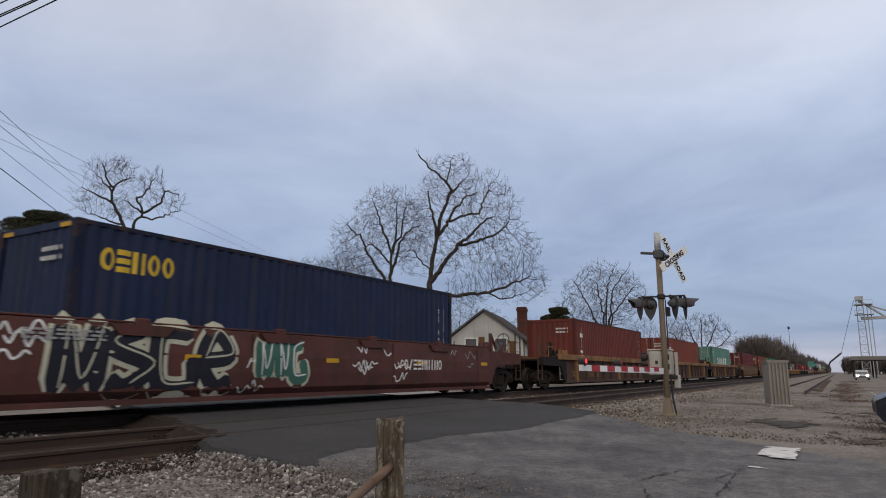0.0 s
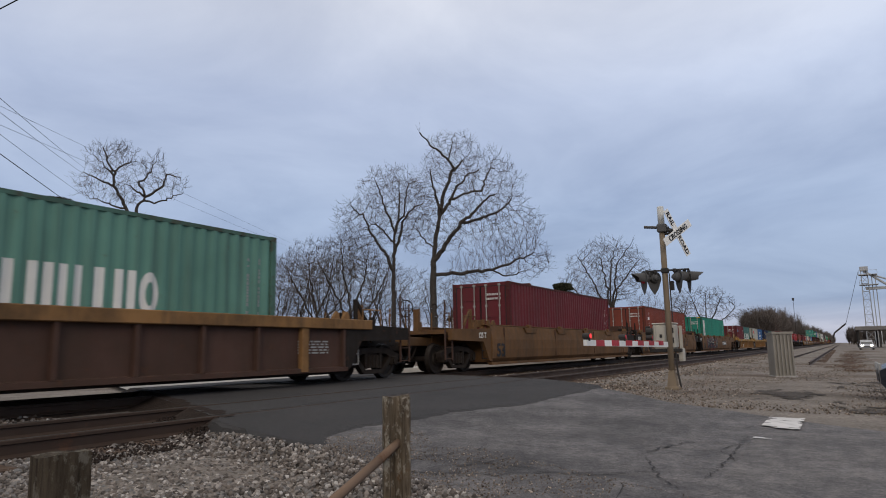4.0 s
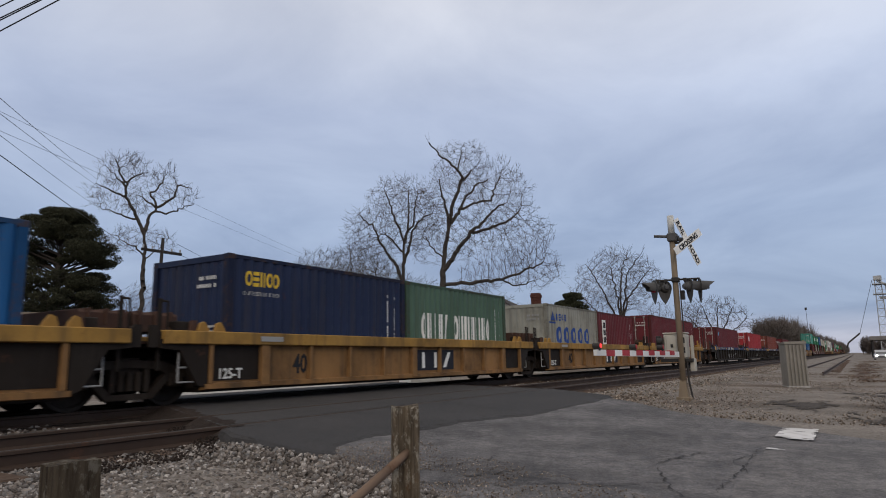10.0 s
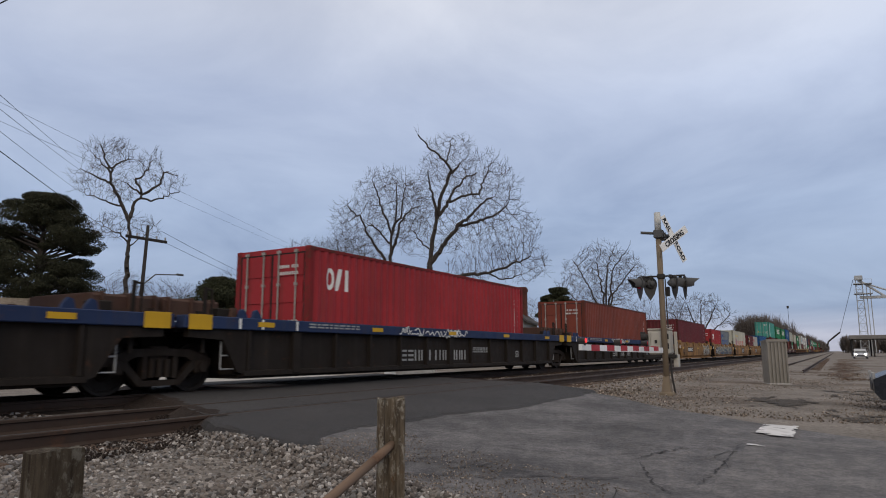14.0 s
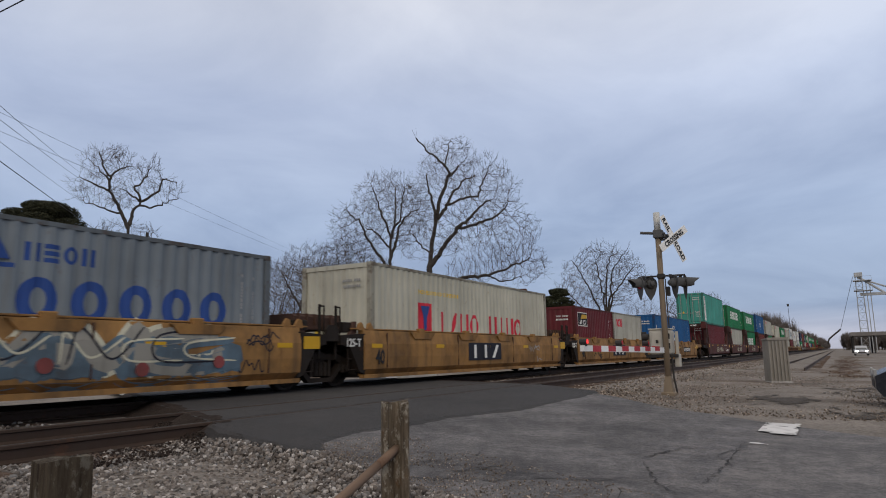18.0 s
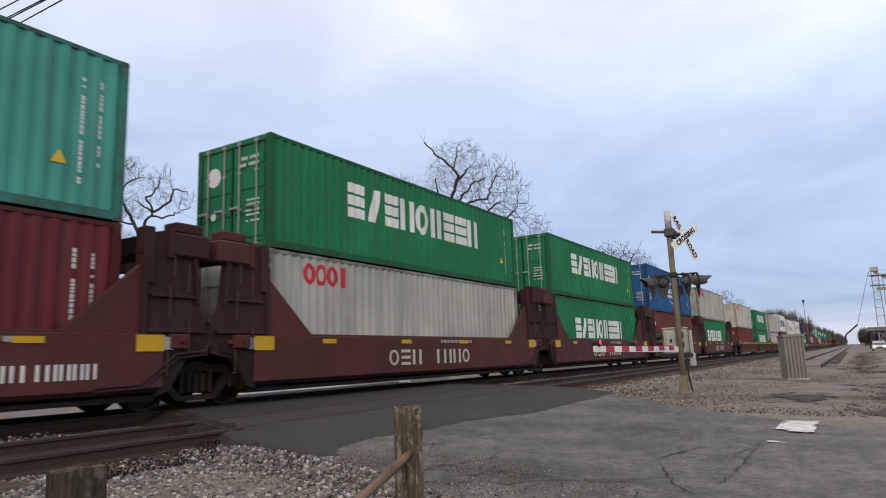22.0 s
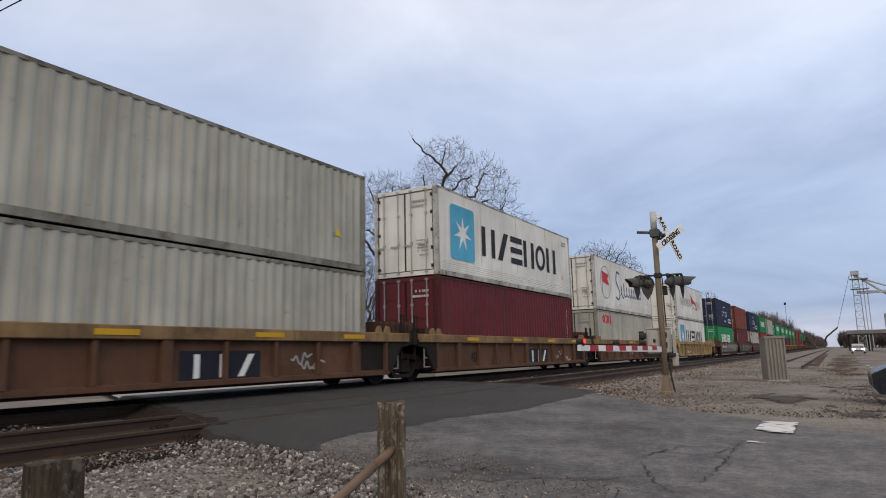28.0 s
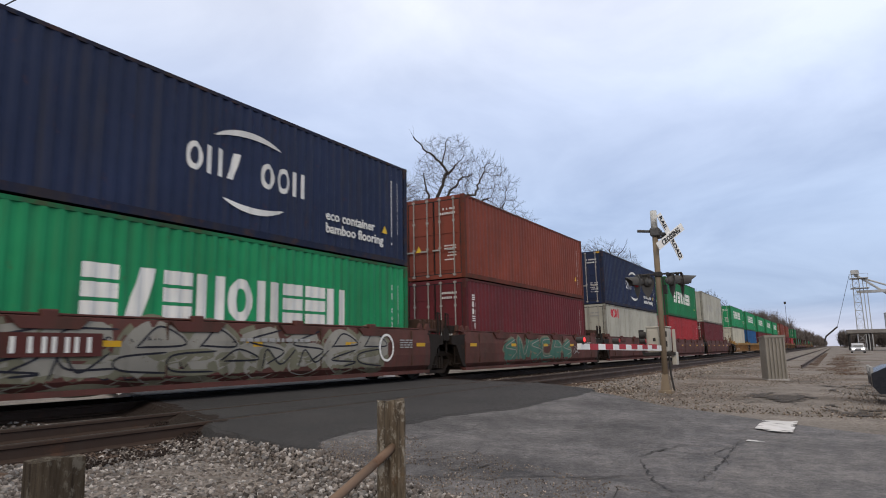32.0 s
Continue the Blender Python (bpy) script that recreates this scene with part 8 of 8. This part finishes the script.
    bare_tree(73.2, 75, -0.4, [([(0, 0), (0, 3.6), (0.1, 7.6)], 0.30), ([(0.1, 5.0), (-0.6, 10.1), (-0.9, 12.0)], 0.13), ([(0.1, 5.0), (1.0, 10.1), (2.6, 12.2)], 0.13), ([(0, 4.0), (-1.4, 7.6), (-2.7, 10.2), (-3.4, 11.4)], 0.13), ([(0, 4.2), (0.9, 7.5), (2.6, 9.8), (3.6, 11.0)], 0.13), ([(0, 4.0), (-3.0, 6.6), (-4.6, 8.4)], 0.1), ([(0.1, 7.4), (0.4, 10.5), (1.1, 12.4)], 0.1)],
        [(0, 10.6, 3.2, 2.6), (-2.8, 9.4, 2.0, 2.2), (2.6, 9.6, 2.0, 2.2), (0, 7.4, 3.4, 1.8), (-4.2, 7.8, 1.5, 1.6)], 57, "rounded bare tree farther along the railway", 3200, 0.33, 0.011, 0.35)
    bare_tree(80.6, 110, -0.4, [([(0, 0), (0, 3.0)], 0.3), ([(0, 2.6), (-4.0, 7.0)], 0.14), ([(0, 2.8), (-1.8, 8.6)], 0.14), ([(0, 2.8), (0.4, 9.2)], 0.14), ([(0, 2.8), (2.6, 8.4)], 0.14), ([(0, 2.6), (4.4, 6.6)], 0.12)],
        [(0, 7.4, 4.6, 2.7), (-3.4, 6.0, 2.4, 1.9), (3.4, 6.0, 2.4, 1.9)], 63, "bare tree near the far treeline", 1100, 0.5, 0.016, 0.3)
    bare_tree(84.6, 170, -0.4, [([(0, 0), (0, 3.0)], 0.3), ([(0, 2.6), (-4.0, 6.8)], 0.14), ([(0, 2.8), (-0.8, 8.6)], 0.14), ([(0, 2.8), (2.6, 8.0)], 0.14)],
        [(-0.5, 6.8, 4.6, 2.6)], 71, "bare tree near the far treeline", 700, 0.6, 0.022, 0.3)
    # a thicket of young bare trees behind the railway
    young = bare_tree(48.0, 66, -0.4, [([(0, 0), (0.1, 1.6)], 0.15), ([(0, 1.2), (-2.4, 6.6)], 0.08), ([(0, 1.4), (-1.0, 8.4)], 0.08), ([(0, 1.5), (0.3, 9.0)], 0.08), ([(0, 1.4), (1.5, 8.2)], 0.08), ([(0, 1.2), (2.7, 6.4)], 0.07)],
        [(0, 6.8, 3.0, 2.8), (-2.0, 5.0, 1.8, 1.8), (2.0, 5.0, 1.8, 1.8)], 83, "young bare tree in the thicket behind the railway", 1100, 0.36, 0.0090, 0.3)
    rng = random.Random(6)
    for az, d, k in ((33.5, 58, 0.75), (36.0, 64, 0.85), (38.0, 60, 0.7), (42.0, 66, 0.9), (44.5, 72, 1.15), (46.0, 64, 1.05), (48.9, 74, 1.25), (50.5, 70, 1.2), (52.0, 62, 1.1), (54.0, 74, 1.1), (56.0, 62, 0.9), (58.5, 72, 1.0), (60.5, 64, 0.85), (63.0, 76, 0.9), (66.0, 84, 0.9), (70.0, 92, 1.0), (76.0, 110, 1.0), (78.5, 120, 1.05)):
        x, y = polar(az, d)
        copy_thing(young, pose(x, y, -0.4, 0, 0, rng.uniform(0, 360)) @ Matrix.Diagonal((k, k, k * rng.uniform(0.9, 1.1), 1)))
    x, y = polar(27.3, 46)
    leafy_tree("evergreen_tree", x, y, -0.4, 11.1, 6.5, 5, "dense dark domed evergreen tree behind the train", M_needle, 150, 1100, 0.055, 0.30, -0.1)
    x, y = polar(40.4, 40)
    leafy_tree("evergreen_tree", x, y, -0.4, 5.6, 7.0, 8, "ragged cedar tree beside the far road", M_cedar, 170, 520, 0.055, 0.05, 0.1, True)
    x, y = polar(69.2, 62)
    leafy_tree("evergreen_tree", x, y, -0.4, 7.3, 3.6, 9, "small round evergreen tree behind the house", M_cedar, 130, 520, 0.075, 0.35)


make_trees()


def make_treeline():
    """The bare woods along the railway and behind the yard, far off."""
    rng = np.random.RandomState(12)
    def grove(count, place, label, per, width):
        V = []
        for _ in range(count):
            x, y, h = place()
            spread_ = h * rng.uniform(0.26, 0.4)
            k = per
            t = rng.rand(k)
            base = np.stack([rng.normal(size=k) * 0.15, rng.normal(size=k) * 0.15, h * (0.12 + 0.55 * t ** 1.2)], 1)
            ang = rng.rand(k) * 6.283
            reach = spread_ * (0.25 + 0.75 * rng.rand(k))
            shell = np.sin(math.pi * (0.15 + 0.75 * t))
            tip = np.stack([np.cos(ang) * reach * shell, np.sin(ang) * reach * shell, base[:, 2] + h * (0.12 + 0.26 * rng.rand(k))], 1)
            side = np.stack([-np.sin(ang), np.cos(ang), np.zeros(k)], 1) * width
            o = np.array((x, y, -0.5))
            mid = (base + tip) / 2 + rng.normal(size=(k, 3)) * 0.25
            for p, q, w0, w1 in ((base, mid, 1.3, 0.9), (mid, tip, 0.9, 0.25)):
                V.append((np.stack([p - side * w0, p + side * w0, q + side * w1, q - side * w1], 1) + o).reshape(-1, 3))
            n = 4
            tr = np.array([[(-0.12, 0, 0), (0.12, 0, 0), (0.05, 0, h * 0.5), (-0.05, 0, h * 0.5)], [(0, -0.12, 0), (0, 0.12, 0), (0, 0.05, h * 0.5), (0, -0.05, h * 0.5)]])
            V.append((tr * (1 + h * 0.03) + o).reshape(-1, 3))
        V = np.concatenate(V)
        ob = new("woods", raw_mesh("woods", V, np.arange(len(V)).reshape(-1, 4), M_brush))
        tagged(ob, label, "woods", kind="stuff")

    def along():
        x = 195 + 1800 * rng.rand() ** 2.2
        h = float(np.interp(x, [195, 240, 350, 380, 600, 1200], [11.0, 13.2, 14.6, 11.2, 14.6, 17.5]))
        return x, 15.6 + 7 * rng.rand(), h * rng.uniform(0.80, 1.06)
    grove(430, along, "line of bare brown winter woods along the railway", 260, 0.05)

    def behind():
        return 400 + 90 * rng.rand(), -3.0 - 40 * rng.rand(), 7.0 + 3.4 * rng.rand()
    grove(150, behind, "distant bare woods behind the yard", 220, 0.10)

    # brush and low growth behind the train
    blobs = []
    for _ in range(150):
        x = -10 + 190 * rng.rand()
        y = 36 + 25 * rng.rand() + 0.1 * x
        s = 0.8 + 1.5 * rng.rand()
        blobs.append(((x, y, s * 0.5 - 0.4), (s * 1.4, s * 1.4, s)))
    ob = new("brush", leaf_cloud("brush", M_brush, blobs, 240, 0.2, 14))
    tagged(ob, "low brown brush behind the tracks", "brush", kind="stuff")
    # dry weeds on the verge beside the spur
    blobs = []
    for _ in range(110):
        x = 30 + 75 * rng.rand() ** 1.3
        y = 0.55 - 1.5 * rng.rand() - 0.012 * (x - 30)
        blobs.append(((x, y, gz(y)), (0.8, 0.45, 0.015 + 0.03 * rng.rand())))
    ob = new("weeds", leaf_cloud("weeds", M_weed, blobs, 40, 0.035, 18))
    tagged(ob, "dry reddish brown weeds on the verge", "weeds", kind="stuff")


M_weed = rough_mat("dry_weeds", (0.085, 0.055, 0.040), (0.20, 0.14, 0.10), 2.0)
make_treeline()


def make_dirt():
    """A strip of bare brown dirt beside the spur and a few dark hollows, drawn by colour alone."""
    def height(x, y):
        near = max(0.0, 1 - abs(x - 20) / 160)
        return gz(y) + 0.035 * near * noise.noise(Vector((x * 0.35, y * 0.5, 0.0))) + 0.012 * near * noise.noise(Vector((x * 1.7, y * 1.7, 3.0)))
    for x0, x1, y0, y1, cell, mat, label in ((25.5, 80.0, -1.1, 0.6, 0.14, M_dirt, "strip of bare reddish brown dirt in the gravel"), (13.6, 17.6, 0.0, 1.9, 0.05, M_darkgravel, "dark hollow in the gravel"), (17.0, 23.0, -1.4, 0.6, 0.07, M_darkgravel, "dark hollow in the gravel"), (12.2, 14.0, -0.9, 0.5, 0.05, M_darkgravel, "dark hollow in the gravel")):
        nx, ny = int((x1 - x0) / cell), int((y1 - y0) / cell)
        ids, vs, fs = {}, [], []

        def corner(i, j):
            if (i, j) not in ids:
                ids[i, j] = len(vs)
                x, y = x0 + cell * i, y0 + cell * j
                vs.append((x, y, height(x, y) + 0.014))
            return ids[i, j]
        for i in range(nx):
            for j in range(ny):
                u, w = 2 * (i + 0.5) / nx - 1, 2 * (j + 0.5) / ny - 1
                x, y = x0 + cell * i, y0 + cell * j
                n = noise.noise(Vector((x * 0.8, y * 1.6, 2))) + 0.6 * noise.noise(Vector((x * 2.6, y * 3.5, 5))) + 0.5 * noise.noise(Vector((x * 8, y * 8, 7)))
                if n > 0.05 + 0.75 * max(abs(u) ** 3, abs(w) ** 2):
                    fs.append((corner(i, j), corner(i + 1, j), corner(i + 1, j + 1), corner(i, j + 1)))
        me = bpy.data.meshes.new("ground")
        me.from_pydata(vs, [], fs)
        me.materials.append(mat)
        me.polygons.foreach_set("use_smooth", [True] * len(fs))
        tagged(new("ground", me), label, "ground", kind="structure")


M_dirt = rough_mat("brown_dirt", (0.060, 0.038, 0.027), (0.15, 0.10, 0.072), 9, bstr=0.8, bdist=0.03)
# darker gravel colour for the hollows
M_darkgravel = rough_mat("dark_gravel", (0.038, 0.034, 0.031), (0.115, 0.100, 0.088), 14, bstr=0.8, bdist=0.03)
make_dirt()


# ---- houses, poles and wires ----
def gable_house(x, y, z, turn, length, width, eave, ridge, mat_wall, mat_roof, label, chimneys=(), windows=()):
    h = empty("house", pose(x, y, z, 0, 0, turn))
    tagged(h, label, "house")
    a, b = length / 2, width / 2
    part("wall", MB().box(-a, a, -b, b, 0, eave, 0.0).prism([(-b, eave), (b, eave), (0, ridge)], "x", -a, a).mesh("wall", mat_wall), h)
    for s in (-1, 1):
        part("roof", MB().prism([(s * (b + 0.35), eave - 0.2), (s * (b + 0.35), eave - 0.05), (0, ridge + 0.16), (0, ridge + 0.01)], "x", -a - 0.35, a + 0.35).mesh("roof", mat_roof), h)
    for cx, cy, ch in chimneys:
        part("chimney", MB().box(cx - 0.36, cx + 0.36, cy - 0.36, cy + 0.36, eave, ch, 0.02).box(cx - 0.42, cx + 0.42, cy - 0.42, cy + 0.42, ch - 0.35, ch - 0.12, 0.02).mesh("chimney", M_brick), h)
    for face, u, v, ww, wh in windows:
        w = {"end": (-a - 0.02, u), "side": (u, -b - 0.02)}[face]
        if face == "end":
            f = part("window", MB().box(-0.03, 0.04, -ww / 2 - 0.08, ww / 2 + 0.08, -0.08, wh + 0.08).mesh("window", M_lwhite), h, (w[0], w[1], v))
            part("pane", MB().box(-0.045, -0.03, -ww / 2, ww / 2, 0, wh).mesh("pane", M_glass), f)
        else:
            f = part("window", MB().box(-ww / 2 - 0.08, ww / 2 + 0.08, -0.03, 0.04, -0.08, wh + 0.08).mesh("window", M_lwhite), h, (w[0], w[1], v))
            part("pane", MB().box(-ww / 2, ww / 2, -0.045, -0.03, 0, wh).mesh("pane", M_glass), f)
    return h


hx, hy = polar(63.8, 52)
gable_house(hx, hy, -0.4, 16, 8.5, 5.6, 3.4, 5.5, M_siding, M_roof, "white clapboard house with a gable and brick chimneys", ((0.6, -2.1, 6.2), (0.4, 0.9, 5.9)), (("end", -1.2, 2.2, 0.8, 1.3), ("end", 1.0, 2.2, 0.8, 1.3), ("side", 2.0, 1.6, 0.8, 1.3), ("side", 0.0, 1.6, 0.8, 1.3)))
hx, hy = polar(26.8, 42)
gable_house(hx, hy, -0.4, -27, 5.2, 4.6, 2.4, 3.9, M_siding, M_rooftan, "small white house with a tan shingle roof", (), (("end", 0.0, 1.1, 0.7, 1.1),))


def make_pole(x, y, top, label, lean=0.0, arms=True, lamp=False, r=0.12):
    p = empty("utility_pole", pose(x, y, -0.4))
    tagged(p, label, "utility pole")
    part("pole", MB().tube((0, 0, 0), (lean, 0, top + 0.4), r, 10, r * 0.7).mesh("pole", M_pole, True), p)
    if arms:
        part("crossarm", MB().box(lean * 0.93 - 1.25, lean * 0.93 + 1.25, -0.06, 0.06, top - 0.45, top - 0.3, 0.01).mesh("crossarm", M_pole), p)
        for k in (-1.15, -0.6, 0.6, 1.15):
            part("insulator", MB().tube((k + lean * 0.93, 0, top - 0.3), (k + lean * 0.93, 0, top - 0.12), 0.045, 8).mesh("insulator", M_lgrey), p)
    if lamp:
        part("street_light_arm", MB().path([(lean * 0.6, 0, top * 0.62), (0.7, -0.3, top * 0.70), (1.9, -0.6, top * 0.71)], 0.035, 6).box(1.8, 2.25, -0.68, -0.54, top * 0.705, top * 0.705 + 0.11, 0.03).mesh("street_light_arm", M_lampgrey), p)
    return p


px_, py_ = polar(34.3, 39)
make_pole(px_, py_, 7.7, "leaning wooden utility pole with a crossarm", 0.25, True, True)
npx, npy = polar(21.6, 15.2)
make_pole(npx, npy, 7.55, "tall wooden utility pole near the crossing", 0.0, False, False, 0.17)
fx, fy = polar(47.3, 95)
make_pole(fx, fy, 8.6, "distant wooden utility pole with a crossarm", 0.0)


def wire(name, a, b, sag, r, label):
    pts = []
    a, b = Vector(a), Vector(b)
    for i in range(13):
        t = i / 12
        p = a.lerp(b, t)
        p.z -= sag * 4 * t * (1 - t)
        pts.append(p)
    vs, fs, n = [], [], 5
    d = (b - a).normalized()
    u = d.cross(Vector((0, 0, 1))).normalized()
    w = u.cross(d)
    for p in pts:
        vs += [tuple(p + u * r * math.cos(6.2832 * k / n) + w * r * math.sin(6.2832 * k / n)) for k in range(n)]
    for i in range(12):
        fs += [(i * n + k, i * n + (k + 1) % n, (i + 1) * n + (k + 1) % n, (i + 1) * n + k) for k in range(n)]
    ob = new(name, MB().add(vs, fs).mesh(name, M_wire))
    tagged(ob, label, "wire", "overhead wires")


for a, b, r in (((6.2, 13.98, 5.84), (17.59, 31.41, 10.07), 0.006), ((5.92, 14.1, 5.78), (17.77, 31.31, 9.6), 0.006), ((5.96, 14.09, 5.33), (17.78, 31.3, 8.55), 0.0055), ((5.98, 14.08, 4.93), (19.23, 30.43, 6.52), 0.010)):
    a, b = Vector(a), Vector(b)
    wire("overhead_wire", a - (b - a) * 0.12, a + (b - a) * 1.12, 0.04, r, "thin black overhead wire between utility poles")
for a, b in (((9.46, 22.05, 8.69), (41.82, 43.02, 11.31)), ((9.33, 22.11, 8.13), (41.83, 43.01, 10.79))):
    a, b = Vector(a), Vector(b)
    wire("overhead_wire", a - (b - a) * 0.3, b + (b - a) * 0.5, 0.12, 0.006, "thin black overhead wire running behind the trees")
for kk in (-1.0, 1.0):
    wire("overhead_wire", (px_ + kk * 0.9 + 0.23, py_, 7.5), (fx + kk, fy, 8.4), 0.5, 0.012, "thin black overhead wire between utility poles")
# thick cables that leave the near pole and cross the road overhead
for a, b in (((5.12, 14.58, 7.35), (5.67, 6.57, 7.55)), ((5.09, 15.8, 7.13), (5.96, 0.57, 7.33)), ((5.08, 16.0, 7.06), (5.92, -1.08, 7.26)), ((5.2, 16.0, 6.87), (5.63, -5.68, 7.06))):
    wire("overhead_wire", a, b, 0.02, 0.012, "thick black overhead cable across the road")


# ---- the far yard: elevator, canopy, parked vehicles ----
def make_elevator():
    e = empty("grain_elevator", pose(200, -6.4, -0.4))
    tagged(e, "pale steel grain elevator tower with conveyor and bins", "grain elevator")
    leg = MB()
    for a in (-0.95, 0.95):
        for b in (-0.95, 0.95):
            leg.tube((a, b, 0), (a * 0.72, b * 0.72, 19.5), 0.09, 6)
    for k in range(10):
        z = 2 * k
        f = 0.95 * (1 - 0.28 * z / 19.5)
        leg.tube((-f, -f, z), (-f, f, z + 2), 0.04, 5).tube((-f, f, z), (-f, -f, z + 2), 0.04, 5)
        leg.box(-f, f, -f, f, z, z + 0.07)
    part("tower", leg.mesh("tower", M_elev), e)
    part("head_house", MB().box(-1.0, 1.0, -0.9, 0.9, 19.3, 20.4, 0.05).mesh("head_house", M_elev), e)
    part("spout", MB().tube((0, 0.4, 19.6), (0, -9.5, 11.5), 0.28, 8).mesh("spout", M_elev), e)
    part("spout", MB().tube((0, 0.2, 19.0), (0, -14, 13.0), 0.22, 8).mesh("spout", M_elev), e)
    part("elevator_leg", MB().box(-0.12, 0.12, -1.62, -1.42, 0, 18.2, 0.02).box(-0.12, 0.12, -2.4, -2.2, 0, 18.2, 0.02).mesh("elevator_leg", M_elev), e)
    part("platform", MB().box(-1.6, 1.6, -2.8, 1.3, 15.6, 15.75).box(-1.6, 1.6, -2.8, 1.3, 18.2, 18.35).mesh("platform", M_elev), e)
    for zz in (15.75, 18.35):
        part("railing", MB().path([(-1.55, -2.75, zz), (-1.55, -2.75, zz + 1.0), (-1.55, 1.25, zz + 1.0), (-1.55, 1.25, zz)], 0.035, 5).tube((-1.55, -0.75, zz), (-1.55, -0.75, zz + 1.0), 0.03, 5).mesh("railing", M_elev), e)
    part("conveyor", MB().box(-0.5, 0.5, -22, 0, 14.4, 15.1, 0.03).mesh("conveyor", M_elev), e)
    part("cable", MB().tube((0, 1.2, 19.5), (0, 5.2, 6.0), 0.05, 5).tube((0, 5.2, 6.0), (0, 8.0, 3.6), 0.22, 6).tube((0, 8.0, 3.6), (0, 8.4, 2.2), 0.2, 6).mesh("cable", M_blackmetal), e)
    for k, (yy, hh) in enumerate(((-7.5, 9.0), (-12.5, 9.0))):
        part("bin", MB().tube((0, yy, 0), (0, yy, hh), 2.3, 20).tube((0, yy, hh), (0, yy, hh + 1.4), 2.35, 20, 0.4).mesh("bin", M_elev, False), e)
    c = empty("canopy", pose(170, -8.5, -0.4))
    tagged(c, "long dark flat canopy over a loading bay", "canopy")
    part("roof", MB().box(-8, 8, -7, 6, 3.6, 4.4, 0.05).mesh("roof", M_canopy), c)
    for a in (-7, 7):
        for b in (-6.5, -2.2, 1.8, 5.5):
            part("post", MB().box(a - 0.15, a + 0.15, b - 0.15, b + 0.15, 0, 3.6).mesh("post", M_blackmetal), c)


make_elevator()


def make_vehicle(name, x, y, z, turn, paintm, label, lights=False, length=4.6, width=1.85, height=1.5):
    v = empty(name, pose(x, y, z, 0, 0, turn))
    tagged(v, label, "car")
    a, b = length / 2, width / 2
    low = [(-a, 0.35), (-a + 0.1, 0.25), (a - 0.1, 0.25), (a, 0.38), (a, 0.62), (a - 0.25, 0.74), (a - 1.25, 0.88), (-a + 0.5, 0.92), (-a, 0.8)]
    part("body", MB().prism(low, "y", -b, b).mesh("body", paintm), v)
    part("cabin", MB().prism([(-a + 0.35, 0.9), (-a + 0.8, height - 0.04), (a - 2.2, height), (a - 1.2, 0.88)], "y", -b + 0.14, b - 0.14).mesh("cabin", paintm), v)
    part("windscreen", MB().prism([(a - 2.16, height - 0.06), (a - 2.14, height - 0.06), (a - 1.22, 0.92), (a - 1.27, 0.90)], "y", -b + 0.22, b - 0.22).mesh("windscreen", M_glass), v)
    for s in (-1, 1):
        part("side_window", MB().prism([(-a + 0.75, 0.95), (-a + 0.95, height - 0.1), (a - 2.25, height - 0.1), (a - 1.5, 0.95)], "y", s * (b - 0.14) - 0.006, s * (b - 0.14) + 0.006).mesh("side_window", M_glass), v)
    for wx in (-a + 0.85, a - 0.9):
        for s in (-1, 1):
            w = part("wheel", MB().tube((0, -0.11, 0), (0, 0.11, 0), 0.33, 18).mesh("tyre", M_tyre), v, (wx, s * (b - 0.1), 0.33))
            part("rim", MB().tube((0, -0.12, 0), (0, 0.12, 0), 0.2, 12).mesh("rim", M_lgrey), w)
    for s in (-1, 1):
        part("headlight", MB().box(a - 0.04, a + 0.012, s * (b - 0.32) - 0.17, s * (b - 0.32) + 0.17, 0.58, 0.74, 0.01).mesh("headlight", M_headlamp if lights else M_lgrey), v)
    part("grille", MB().box(a - 0.03, a + 0.008, -0.5, 0.5, 0.38, 0.55, 0.01).mesh("grille", M_blackmetal), v)
    return v


make_vehicle("car", 120, -3.1, -0.42, 180, M_silver, "silver car with lit headlights under the canopy", True)
make_vehicle("car", 150, -9.5, -0.42, 180, M_silver, "pale car parked in the yard", True)
make_vehicle("car", 15.6, -2.84, -0.40, 90, M_carpaint, "dark car parked at the edge of the yard")
far_mast = empty("radio_mast", pose(299, 15.5, -0.4))
tagged(far_mast, "thin distant radio mast above the woods", "mast")
part("mast", MB().tube((0, 0, 0), (0, 0, 19), 0.12, 6, 0.06).mesh("mast", M_blackmetal), far_mast)
part("antenna", MB().box(-0.4, 0.4, -0.4, 0.4, 18.2, 19.2, 0.05).mesh("antenna", M_blackmetal), far_mast)


def motions():
    """The whole train runs by at an even pace."""
    for ob, s, z in MOVING:
        walk(ob, [(0.0, pose(s, TRAIN_Y, z)), (32.0, pose(s - SPEED * 32.0, TRAIN_Y, z))])


motions()
